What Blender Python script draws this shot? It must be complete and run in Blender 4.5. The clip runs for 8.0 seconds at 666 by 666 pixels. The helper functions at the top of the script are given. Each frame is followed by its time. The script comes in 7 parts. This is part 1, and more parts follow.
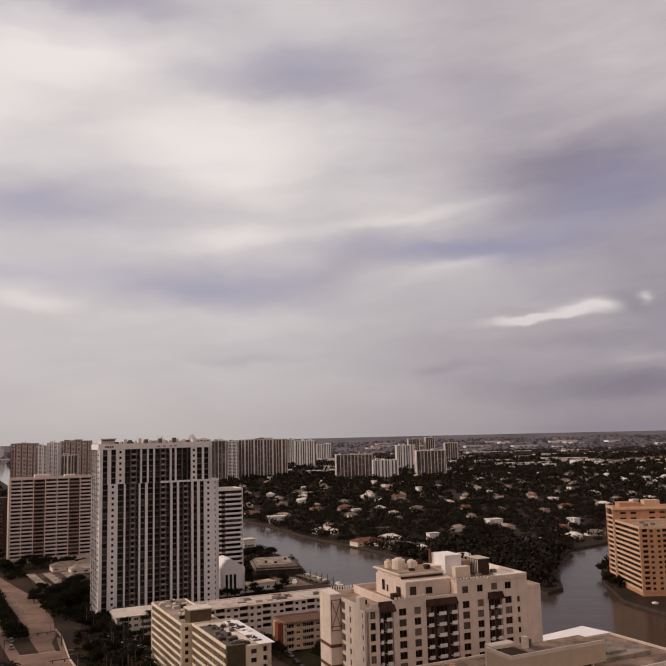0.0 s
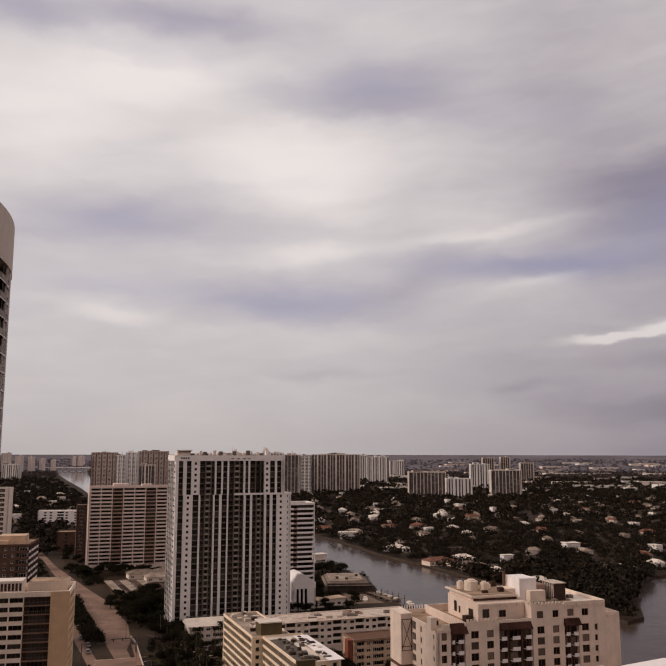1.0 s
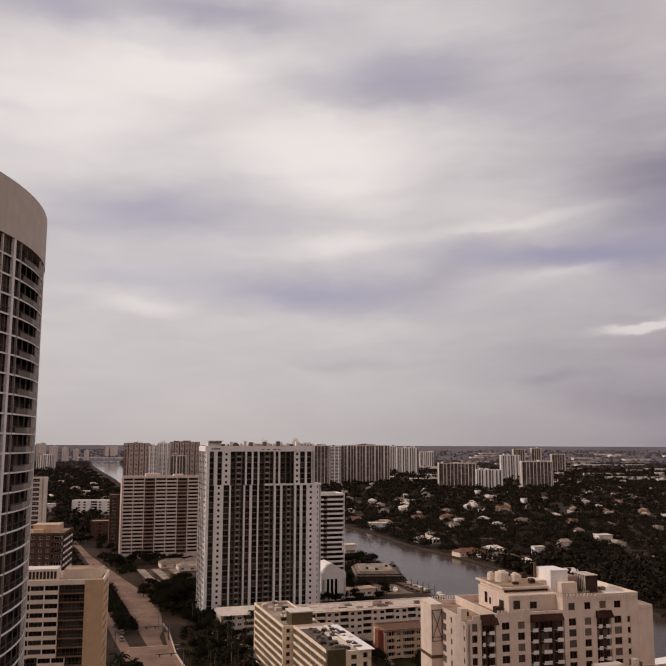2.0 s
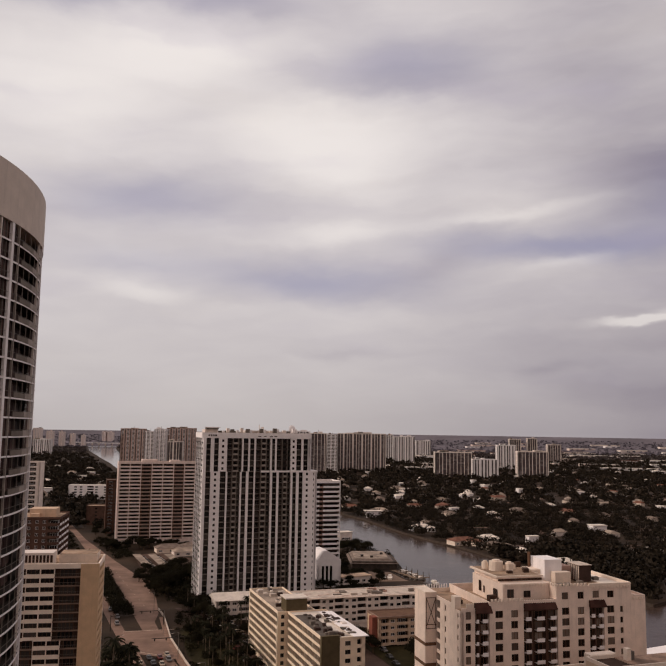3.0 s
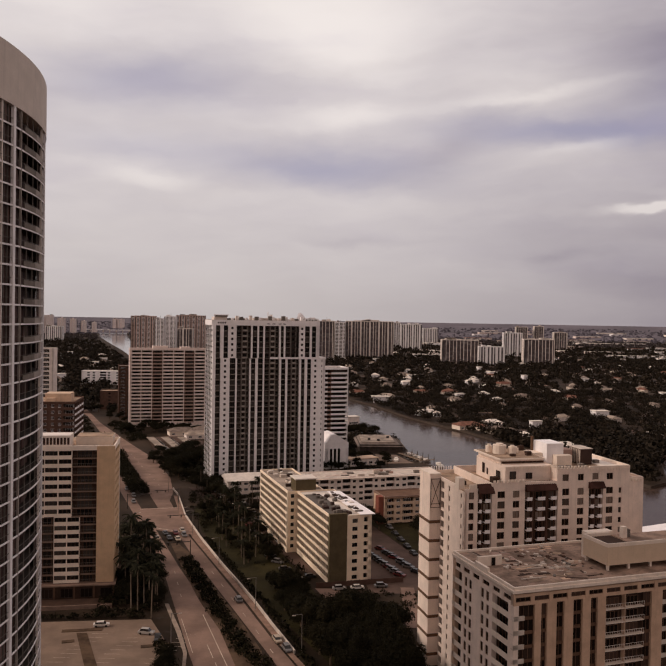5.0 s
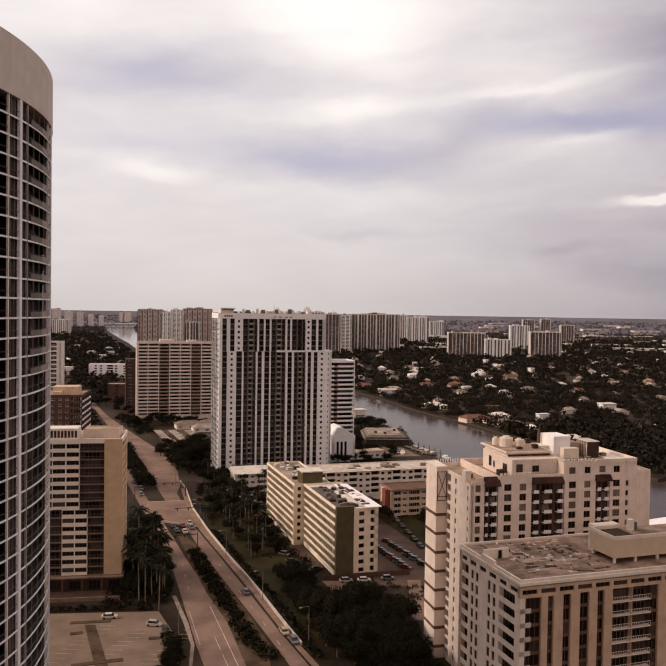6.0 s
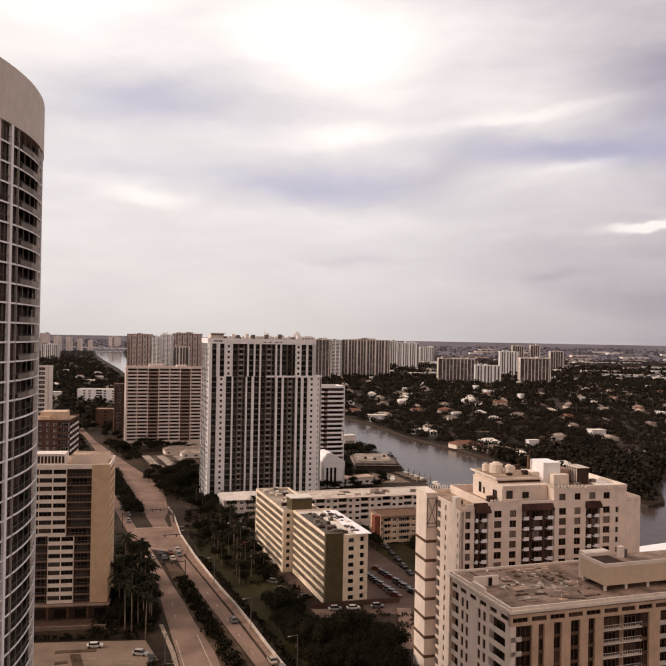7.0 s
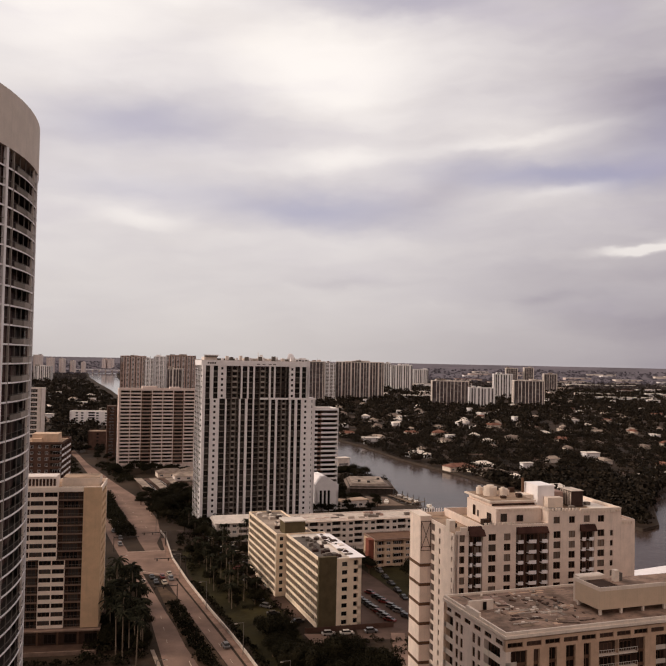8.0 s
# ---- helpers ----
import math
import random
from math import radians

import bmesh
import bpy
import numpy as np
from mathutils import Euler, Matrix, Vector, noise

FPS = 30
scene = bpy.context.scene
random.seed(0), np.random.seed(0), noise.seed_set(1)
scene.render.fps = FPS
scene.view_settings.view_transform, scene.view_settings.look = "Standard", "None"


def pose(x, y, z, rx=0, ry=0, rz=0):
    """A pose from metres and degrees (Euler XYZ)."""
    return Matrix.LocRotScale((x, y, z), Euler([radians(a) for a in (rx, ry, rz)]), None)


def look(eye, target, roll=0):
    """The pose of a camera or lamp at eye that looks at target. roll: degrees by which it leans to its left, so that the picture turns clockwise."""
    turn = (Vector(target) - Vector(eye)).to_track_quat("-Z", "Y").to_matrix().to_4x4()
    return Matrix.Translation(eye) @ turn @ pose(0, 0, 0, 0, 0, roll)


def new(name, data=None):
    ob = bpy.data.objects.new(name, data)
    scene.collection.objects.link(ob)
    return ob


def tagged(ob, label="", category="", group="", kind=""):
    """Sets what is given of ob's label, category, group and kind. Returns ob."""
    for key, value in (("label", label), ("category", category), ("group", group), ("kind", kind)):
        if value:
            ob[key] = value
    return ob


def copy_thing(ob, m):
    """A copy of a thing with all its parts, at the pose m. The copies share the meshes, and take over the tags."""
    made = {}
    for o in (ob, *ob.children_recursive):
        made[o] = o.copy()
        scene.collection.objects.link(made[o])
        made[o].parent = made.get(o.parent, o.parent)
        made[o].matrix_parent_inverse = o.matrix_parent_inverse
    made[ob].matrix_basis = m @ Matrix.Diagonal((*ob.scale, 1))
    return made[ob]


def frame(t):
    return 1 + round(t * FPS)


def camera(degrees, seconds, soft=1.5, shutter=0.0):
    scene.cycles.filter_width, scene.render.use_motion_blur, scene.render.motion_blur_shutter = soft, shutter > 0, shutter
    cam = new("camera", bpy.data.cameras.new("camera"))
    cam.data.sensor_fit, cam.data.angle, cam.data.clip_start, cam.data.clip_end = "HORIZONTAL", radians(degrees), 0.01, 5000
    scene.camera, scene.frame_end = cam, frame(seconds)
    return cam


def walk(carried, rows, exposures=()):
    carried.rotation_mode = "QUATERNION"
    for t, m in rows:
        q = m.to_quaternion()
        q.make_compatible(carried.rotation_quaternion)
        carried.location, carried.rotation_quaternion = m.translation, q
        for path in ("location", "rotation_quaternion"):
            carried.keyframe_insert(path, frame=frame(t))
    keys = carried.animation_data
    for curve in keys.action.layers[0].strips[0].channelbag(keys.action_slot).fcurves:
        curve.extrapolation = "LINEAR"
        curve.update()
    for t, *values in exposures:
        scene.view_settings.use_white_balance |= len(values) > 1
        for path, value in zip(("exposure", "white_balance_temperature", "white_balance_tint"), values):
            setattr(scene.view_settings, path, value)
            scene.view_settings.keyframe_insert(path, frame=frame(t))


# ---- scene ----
cam = camera(44.8, 8.0, soft=1.5)
EYE = (0.0, 0.0, 90.0)

# seconds, yaw, pitch, roll of the hand-held camera at the balcony rail
TURNS = (
    (0.0, -8.227, 7.123, -1.367), (0.5, -4.153, 7.560, -0.291), (1.0, -2.936, 8.295, 0.084), (1.5, -1.915, 8.361, 0.539),
    (2.0, -0.841, 7.658, 0.173), (2.2, -0.758, 7.669, 0.303), (3.3, -0.962, 6.533, 1.041), (3.5, -0.856, 6.494, 1.103),
    (4.0, -0.674, 6.633, 0.694), (4.5, -0.245, 5.887, 1.023), (4.6, -0.266, 5.597, 1.026), (4.7, -0.465, 4.678, 1.019),
    (4.8, -0.584, 2.709, 0.993), (4.9, -0.664, 0.659, 0.966), (5.0, -0.553, -1.127, 0.956), (5.2, -0.300, -2.260, 1.122),
    (6.3, -0.000, -0.978, 0.651), (6.5, 0.000, -0.480, 0.500), (7.0, -0.776, 0.184, 1.055), (7.5, -1.853, 1.743, 0.956),
    (8.0, -1.179, 1.767, 1.138),
)


def aim(t, yaw, pitch, roll):
    # the hand sways a little beside the rail
    eye = Vector(EYE) + Vector((0.06 * math.sin(0.9 * t), 0.04 * math.sin(0.7 * t + 1), 0.03 * math.sin(1.3 * t)))
    return Matrix.Translation(eye) @ pose(0, 0, 0, 90 + pitch, 0, yaw) @ pose(0, 0, 0, 0, 0, roll)


walk(cam, [(t, aim(t, yaw, pitch, roll)) for t, yaw, pitch, roll in TURNS],
     exposures=((0.0, -0.54, 6620, 16), (4.5, -0.47, 6620, 16), (5.0, -0.46, 6680, 17), (5.3, -0.44, 6680, 17), (6.3, -0.02, 6680, 14), (7.0, 0.0, 6680, 14), (7.5, -0.11, 6660, 14), (8.0, -0.24, 6660, 14)))

# ---- world and sun ----
world = bpy.data.worlds.new("overcast_sky")
scene.world = world
world.use_nodes = True


class Nodes:
    """Short hand for a node tree."""

    def __init__(self, tree):
        self.tree = tree
        tree.nodes.clear()

    def add(self, kind, **settings):
        node = self.tree.nodes.new(kind)
        for key, value in settings.items():
            setattr(node, key, value)
        return node

    def link(self, a, b):
        self.tree.links.new(a, b)

    def put(self, socket, value):
        if isinstance(value, bpy.types.NodeSocket):
            self.link(value, socket)
        else:
            socket.default_value = value

    def math(self, op, a, b=0.0, c=0.0):
        node = self.add("ShaderNodeMath", operation=op)
        for socket, value in zip(node.inputs, (a, b, c)):
            self.put(socket, value)
        return node.outputs[0]

    def mix(self, fac, a, b):
        node = self.add("ShaderNodeMix", data_type="RGBA")
        self.put(node.inputs[0], fac)
        self.put(node.inputs[6], a if isinstance(a, bpy.types.NodeSocket) else (*a, 1))
        self.put(node.inputs[7], b if isinstance(b, bpy.types.NodeSocket) else (*b, 1))
        return node.outputs[2]

    def noise(self, vector, scale, detail=3.0, rough=0.5):
        node = self.add("ShaderNodeTexNoise")
        node.inputs["Scale"].default_value = scale
        node.inputs["Detail"].default_value = detail
        node.inputs["Roughness"].default_value = rough
        if vector is not None:
            self.link(vector, node.inputs["Vector"])
        return node.outputs["Fac"]

    def ramp(self, fac, a, b):
        node = self.add("ShaderNodeMapRange", interpolation_type="SMOOTHSTEP")
        self.put(node.inputs[0], fac)
        node.inputs[1].default_value, node.inputs[2].default_value = a, b
        return node.outputs[0]


def build_sky():
    n = Nodes(world.node_tree)
    coord = n.add("ShaderNodeTexCoord").outputs["Generated"]
    sep = n.add("ShaderNodeSeparateXYZ")
    n.link(coord, sep.inputs[0])
    az0 = n.math("ARCTAN2", sep.outputs[0], sep.outputs[1])
    el0 = n.math("ARCSINE", sep.outputs[2])
    # cloud sheets are stretched along the horizon
    flat = n.add("ShaderNodeCombineXYZ")
    n.put(flat.inputs[0], az0)
    n.put(flat.inputs[1], n.math("MULTIPLY", el0, 2.3))
    flat = flat.outputs[0]
    warp1 = n.math("SUBTRACT", n.noise(flat, 4.0, 4.0, 0.55), 0.5)
    warp2 = n.math("SUBTRACT", n.noise(flat, 9.0, 4.0, 0.55), 0.5)
    az = n.math("ADD", az0, n.math("MULTIPLY", warp1, 0.10))
    el = n.math("ADD", el0, n.math("ADD", n.math("MULTIPLY", warp2, 0.036), n.math("MULTIPLY", warp1, 0.03)))

    def blob(x, y, rx, ry, turn):
        """A soft cloud patch at azimuth x and height y, in radians."""
        c, s = math.cos(radians(turn)), math.sin(radians(turn))
        dx, dy = n.math("SUBTRACT", az, x), n.math("SUBTRACT", el, y)
        u = n.math("MULTIPLY", n.math("ADD", n.math("MULTIPLY", dx, c), n.math("MULTIPLY", dy, s)), 1 / rx)
        v = n.math("MULTIPLY", n.math("SUBTRACT", n.math("MULTIPLY", dy, c), n.math("MULTIPLY", dx, s)), 1 / ry)
        d2 = n.math("ADD", n.math("MULTIPLY", u, u), n.math("MULTIPLY", v, v))
        return n.math("POWER", 2.718, n.math("MULTIPLY", d2, -1.0))

    # broad lumps, drawn-out streaks and a fine mottle
    streak = n.add("ShaderNodeCombineXYZ")
    n.put(streak.inputs[0], n.math("ADD", az0, n.math("MULTIPLY", warp2, 0.10)))
    n.put(streak.inputs[1], n.math("MULTIPLY", n.math("SUBTRACT", el, n.math("MULTIPLY", az0, 0.03)), 4.5))
    streak = streak.outputs[0]
    total = n.math("MULTIPLY", n.math("SUBTRACT", n.noise(flat, 5.0, 4.0, 0.5), 0.5), 0.26)
    total = n.math("ADD", total, n.math("MULTIPLY", n.math("SUBTRACT", n.noise(streak, 4.5, 2.5, 0.5), 0.5), 0.22))
    total = n.math("ADD", total, n.math("MULTIPLY", n.math("SUBTRACT", n.noise(streak, 12.0, 2.0, 0.5), 0.5), 0.10))
    for x, y, rx, ry, turn, amount in SKY_PATCHES:
        total = n.math("ADD", total, n.math("MULTIPLY", blob(x, y, rx, ry, turn), amount))
    blue = None
    for x, y, rx, ry, turn, amount in SKY_BLUE:
        term = n.math("MULTIPLY", blob(x, y, rx, ry, turn), amount)
        blue = term if blue is None else n.math("ADD", blue, term)
    level = n.ramp(n.math("ADD", total, 0.545), 0.02, 0.98)
    tint = n.noise(streak, 3.2, 3.0, 0.5)
    grey = n.mix(n.ramp(az0, 0.0, 0.5), SKY_DARK_WEST, SKY_DARK_EAST)
    tone = n.mix(level, grey, SKY_LIGHT)
    # the cloud cover thickens away from the veiled sun
    away = n.ramp(sep.outputs[1], 0.6, -0.3)
    tone = n.mix(away, tone, SKY_AWAY)
    tone = n.mix(blue, tone, SKY_BLUE_TONE)
    # patches of lavender and cream through the cover
    tone = n.mix(n.math("MULTIPLY", n.ramp(tint, 0.5, 0.75), 0.22), tone, SKY_LAVENDER)
    tone = n.mix(n.math("MULTIPLY", n.ramp(tint, 0.5, 0.25), 0.14), tone, SKY_CREAM)
    # pale haze low over the horizon, mauve where the rain hangs
    low = n.mix(n.ramp(az0, -0.1, 0.5), SKY_LOW_WEST, SKY_LOW_EAST)
    haze = n.math("MULTIPLY", n.math("POWER", 2.718, n.math("MULTIPLY", n.math("ABSOLUTE", el0), -9.0)), 0.75)
    tone = n.mix(haze, tone, low)
    sky = n.add("ShaderNodeTexSky", sky_type="NISHITA", sun_disc=False)
    sky.sun_elevation, sky.sun_rotation = SUN_ELEVATION, SUN_ROTATION
    clear = n.add("ShaderNodeVectorMath", operation="SCALE")
    n.link(sky.outputs[0], clear.inputs[0])
    clear.inputs["Scale"].default_value = 0.08
    tone = n.mix(0.95, clear.outputs[0], tone)
    back = n.add("ShaderNodeBackground")
    n.link(tone, back.inputs[0])
    out = n.add("ShaderNodeOutputWorld")
    n.link(back.outputs[0], out.inputs[0])


SUN_ELEVATION, SUN_ROTATION = radians(29), radians(-96)
SKY_LIGHT = (1.225, 1.193, 1.132)
SKY_AWAY = (0.701, 0.599, 0.539)
SKY_DARK_WEST = (0.505, 0.474, 0.550)
SKY_DARK_EAST = (0.326, 0.291, 0.370)
SKY_BLUE_TONE = (0.459, 0.489, 0.708)
SKY_LAVENDER = (0.596, 0.549, 0.710)
SKY_CREAM = (0.864, 0.799, 0.713)
SKY_LOW_WEST = (0.648, 0.618, 0.594)
SKY_LOW_EAST = (0.292, 0.259, 0.308)
SKY_PATCHES = (
    # azimuth, height, half width, half height, turn, lighter or darker
    (0.012, 0.335, 0.085, 0.042, -10, 0.36), (0.030, 0.378, 0.075, 0.026, 0, 0.18), (-0.076, 0.368, 0.075, 0.030, -10, 0.20), (0.105, 0.345, 0.080, 0.028, 5, 0.11), (-0.160, 0.444, 0.100, 0.034, 0, 0.27),
    (-0.310, 0.385, 0.130, 0.060, 0, 0.29), (-0.250, 0.440, 0.120, 0.035, 0, 0.13), (-0.357, 0.492, 0.090, 0.020, 0, -0.24), (-0.150, 0.506, 0.130, 0.020, 0, -0.23), (0.105, 0.437, 0.100, 0.032, 0, -0.22),
    (0.094, 0.418, 0.070, 0.012, 0, -0.09), (0.330, 0.440, 0.150, 0.100, 0, -0.13), (0.400, 0.310, 0.090, 0.050, 0, -0.17), (0.490, 0.280, 0.110, 0.050, 8, -0.23), (-0.216, 0.276, 0.100, 0.030, 0, -0.20),
    (-0.360, 0.245, 0.080, 0.030, 0, -0.09), (0.012, 0.241, 0.062, 0.012, 3, 0.23), (0.235, 0.263, 0.110, 0.0065, 6, 0.18), (-0.010, 0.182, 0.120, 0.022, -2, -0.20), (0.260, 0.224, 0.120, 0.018, 0, -0.17),
    (0.360, 0.222, 0.080, 0.016, 0, -0.10), (0.140, 0.200, 0.060, 0.018, 25, -0.12), (0.300, 0.203, 0.062, 0.009, 12, 0.18), (0.392, 0.131, 0.050, 0.0042, 3, 0.85), (0.455, 0.143, 0.040, 0.0075, 6, 0.62),
    (0.500, 0.149, 0.022, 0.0100, 0, -0.20), (0.526, 0.153, 0.008, 0.0050, 0, 0.31), (-0.228, 0.162, 0.056, 0.0125, -3, 0.23), (-0.090, 0.146, 0.080, 0.0100, 0, 0.07), (0.132, 0.135, 0.150, 0.020, 0, 0.07),
    (0.025, 0.092, 0.055, 0.0062, 0, -0.13), (0.278, 0.080, 0.035, 0.0052, 0, -0.10), (0.501, 0.048, 0.065, 0.014, 0, -0.24), (0.478, 0.102, 0.084, 0.014, 0, -0.09), (0.500, 0.075, 0.030, 0.008, 0, 0.09),
    (0.330, 0.110, 0.260, 0.070, 0, -0.12), (0.380, 0.045, 0.120, 0.020, 0, -0.10), (0.660, 0.200, 0.250, 0.200, 0, -0.18),
)
SKY_BLUE = (
    (-0.010, 0.181, 0.125, 0.023, -2, 0.58), (0.260, 0.224, 0.125, 0.018, 0, 0.50), (0.370, 0.222, 0.080, 0.018, 0, 0.29), (-0.216, 0.274, 0.105, 0.032, 0, 0.36), (0.480, 0.268, 0.095, 0.045, 8, 0.43),
    (0.105, 0.437, 0.100, 0.030, 0, 0.29), (-0.230, 0.196, 0.090, 0.018, 0, 0.25), (-0.357, 0.492, 0.090, 0.022, 0, 0.29), (-0.150, 0.506, 0.130, 0.020, 0, 0.25),
)
build_sky()

sun = new("sun", bpy.data.lights.new("sun", "SUN"))
sun.data.energy, sun.data.angle, sun.data.color = 2.55, radians(16), (1.0, 0.88, 0.74)
sun.matrix_world = look((-100, -10, 56), (0, 0, 0))

# ---- materials ----


def surface(name, colour, rough=0.8, vary=0.18, scale=0.35, fine=6.0, bump=0.15, metal=0.0, dirt=(0.1, 0.09, 0.08), dirty=0.25, random_tint=0.0, spec=0.08):
    """A weathered surface: broad stains, fine grain and a fine relief, at real-world size."""
    colour = (colour[0] * 1.05, colour[1] * 0.95, colour[2] * 0.86)
    m = bpy.data.materials.new(name)
    m.use_nodes = True
    n = Nodes(m.node_tree)
    where = n.add("ShaderNodeNewGeometry").outputs["Position"]
    broad = n.noise(where, scale, 5.0, 0.6)
    grain = n.noise(where, fine, 3.0, 0.6)
    dark = tuple(c * (1 - vary) for c in colour)
    light = tuple(min(1, c * (1 + vary)) for c in colour)
    tone = n.mix(n.ramp(broad, 0.3, 0.7), dark, light)
    tone = n.mix(n.math("MULTIPLY", n.ramp(grain, 0.52, 0.8), dirty), tone, dirt)
    runs = n.add("ShaderNodeMapping")
    runs.inputs["Scale"].default_value = (1.0, 1.0, 0.05)
    n.link(where, runs.inputs["Vector"])
    run = n.noise(runs.outputs[0], 1.3, 4.0, 0.65)
    tone = n.mix(n.math("MULTIPLY", n.ramp(run, 0.5, 0.78), dirty * 0.9), tone, tuple(c * 0.45 for c in colour))
    if random_tint:
        which = n.add("ShaderNodeObjectInfo").outputs["Random"]
        hsv = n.add("ShaderNodeHueSaturation")
        n.put(hsv.inputs["Value"], n.math("ADD", n.math("MULTIPLY", which, random_tint * 2), 1 - random_tint))
        n.link(tone, hsv.inputs["Color"])
        tone = hsv.outputs[0]
    shade = n.add("ShaderNodeBsdfPrincipled")
    n.link(tone, shade.inputs["Base Color"])
    shade.inputs["Roughness"].default_value, shade.inputs["Metallic"].default_value = rough, metal
    shade.inputs["Specular IOR Level"].default_value = spec
    relief = n.add("ShaderNodeBump")
    relief.inputs["Strength"].default_value, relief.inputs["Distance"].default_value = bump, 0.05
    n.link(grain, relief.inputs["Height"])
    n.link(relief.outputs[0], shade.inputs["Normal"])
    n.link(shade.outputs[0], n.add("ShaderNodeOutputMaterial").inputs[0])
    return m


def glass(name, dark, light, rough=0.12, spec=0.22):
    """Window glass with curtains or dark rooms behind it, different from pane to pane."""
    m = bpy.data.materials.new(name)
    m.use_nodes = True
    n = Nodes(m.node_tree)
    a = n.add("ShaderNodeObjectInfo").outputs["Random"]
    b = n.add("ShaderNodeNewGeometry").outputs["Random Per Island"]
    pick = n.math("FRACT", n.math("ADD", n.math("MULTIPLY", a, 7.3), n.math("MULTIPLY", b, 3.1)))
    tone = n.mix(n.ramp(pick, 0.55, 1.0), dark, light)
    shade = n.add("ShaderNodeBsdfPrincipled")
    n.link(tone, shade.inputs["Base Color"])
    shade.inputs["Roughness"].default_value = rough
    shade.inputs["Specular IOR Level"].default_value = spec
    n.link(shade.outputs[0], n.add("ShaderNodeOutputMaterial").inputs[0])
    return m


def leafage(name, dark, light, dry=(0.10, 0.075, 0.03)):
    m = bpy.data.materials.new(name)
    m.use_nodes = True
    n = Nodes(m.node_tree)
    pick = n.add("ShaderNodeNewGeometry")
    broad = n.noise(pick.outputs["Position"], 0.045, 3.0)
    tone = n.mix(pick.outputs["Random Per Island"], dark, light)
    tone = n.mix(n.math("MULTIPLY", n.ramp(broad, 0.52, 0.75), 0.5), tone, dry)
    shade = n.add("ShaderNodeBsdfPrincipled")
    n.link(tone, shade.inputs["Base Color"])
    shade.inputs["Roughness"].default_value = 0.7
    shade.inputs["Specular IOR Level"].default_value = 0.03
    n.link(shade.outputs[0], n.add("ShaderNodeOutputMaterial").inputs[0])
    return m


def water_surface(name, spec, rough=0.16, ripple=0.35, tint=(1.0, 0.65, 0.47, 1)):
    m = bpy.data.materials.new(name)
    m.use_nodes = True
    n = Nodes(m.node_tree)
    where = n.add("ShaderNodeNewGeometry").outputs["Position"]
    tone = n.mix(n.noise(where, 0.012, 3.0), (0.052, 0.035, 0.028), (0.070, 0.047, 0.037))
    shade = n.add("ShaderNodeBsdfPrincipled")
    n.link(tone, shade.inputs["Base Color"])
    shade.inputs["Roughness"].default_value = rough
    shade.inputs["IOR"].default_value = 1.33
    shade.inputs["Specular IOR Level"].default_value = spec
    shade.inputs["Specular Tint"].default_value = tint
    relief = n.add("ShaderNodeBump")
    relief.inputs["Strength"].default_value, relief.inputs["Distance"].default_value = ripple, 0.25
    n.link(n.math("ADD", n.noise(where, 0.35, 3.0), n.math("MULTIPLY", n.noise(where, 0.05, 2.0), 2.0)), relief.inputs["Height"])
    n.link(relief.outputs[0], shade.inputs["Normal"])
    n.link(shade.outputs[0], n.add("ShaderNodeOutputMaterial").inputs[0])
    return m


WHITE = surface("white_stucco", (0.86, 0.89, 0.97), vary=0.05, dirty=0.15)
OFFWHITE = surface("offwhite_stucco", (0.76, 0.73, 0.73), vary=0.1)
PINKWHITE = surface("pinkish_concrete", (0.76, 0.68, 0.68), vary=0.1)
# next two: the pale mauve of distance haze is mixed into the colour
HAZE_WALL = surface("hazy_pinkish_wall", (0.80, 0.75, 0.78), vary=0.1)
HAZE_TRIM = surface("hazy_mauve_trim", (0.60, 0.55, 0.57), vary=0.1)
TAUPE = surface("taupe_concrete", (0.40, 0.29, 0.26), vary=0.12)
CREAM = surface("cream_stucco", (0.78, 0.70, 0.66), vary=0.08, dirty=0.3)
CREAM_TRIM = surface("pale_cream_trim", (0.76, 0.70, 0.65), vary=0.08, dirty=0.3)
TAN = surface("tan_stucco", (0.66, 0.50, 0.35), vary=0.07)
# NEAR_WALL is the shaded copy of the near block's paint, CREAM the lit one
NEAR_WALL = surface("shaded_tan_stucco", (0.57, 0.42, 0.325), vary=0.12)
PLANT_WALL = surface("pale_plant_stucco", (0.60, 0.50, 0.40), vary=0.05)
OLIVE = surface("olive_brown_render", (0.105, 0.088, 0.055), vary=0.15)
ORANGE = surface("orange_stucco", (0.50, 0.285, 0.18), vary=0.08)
# lit copy of ORANGE for left faces; the pale trim shares it
ORANGE_PALE = surface("pale_orange_lit_side_and_trim", (0.66, 0.47, 0.35), vary=0.08)
PALE_CREAM = surface("bright_cream_stucco", (0.90, 0.84, 0.79), vary=0.06, dirty=0.15)
WARM_CREAM = surface("warm_cream_stucco", (0.86, 0.77, 0.65), vary=0.08, dirty=0.15)
GREY = surface("grey_stucco", (0.12, 0.11, 0.105))
BROWN = surface("brown_brick_wall", (0.11, 0.068, 0.056))
RED = surface("red_wall", (0.23, 0.085, 0.065))
CONCRETE = surface("balcony_concrete", (0.56, 0.52, 0.49))
METAL_WHITE = surface("white_railing_paint", (0.76, 0.74, 0.72), rough=0.5)
CROWN = surface("beige_painted_concrete", (0.66, 0.62, 0.60), vary=0.06, bump=0.05)
# recess walls: shade behind the balconies is put into these two colours
SHADE_WALL = surface("shade_toned_wall", (0.075, 0.062, 0.055), vary=0.25)
DARK_WALL = surface("dark_recess_and_plant", (0.050, 0.033, 0.030), vary=0.25, spec=0.1)
GLASS = glass("dark_window_glass", (0.008, 0.007, 0.007), (0.075, 0.062, 0.055))
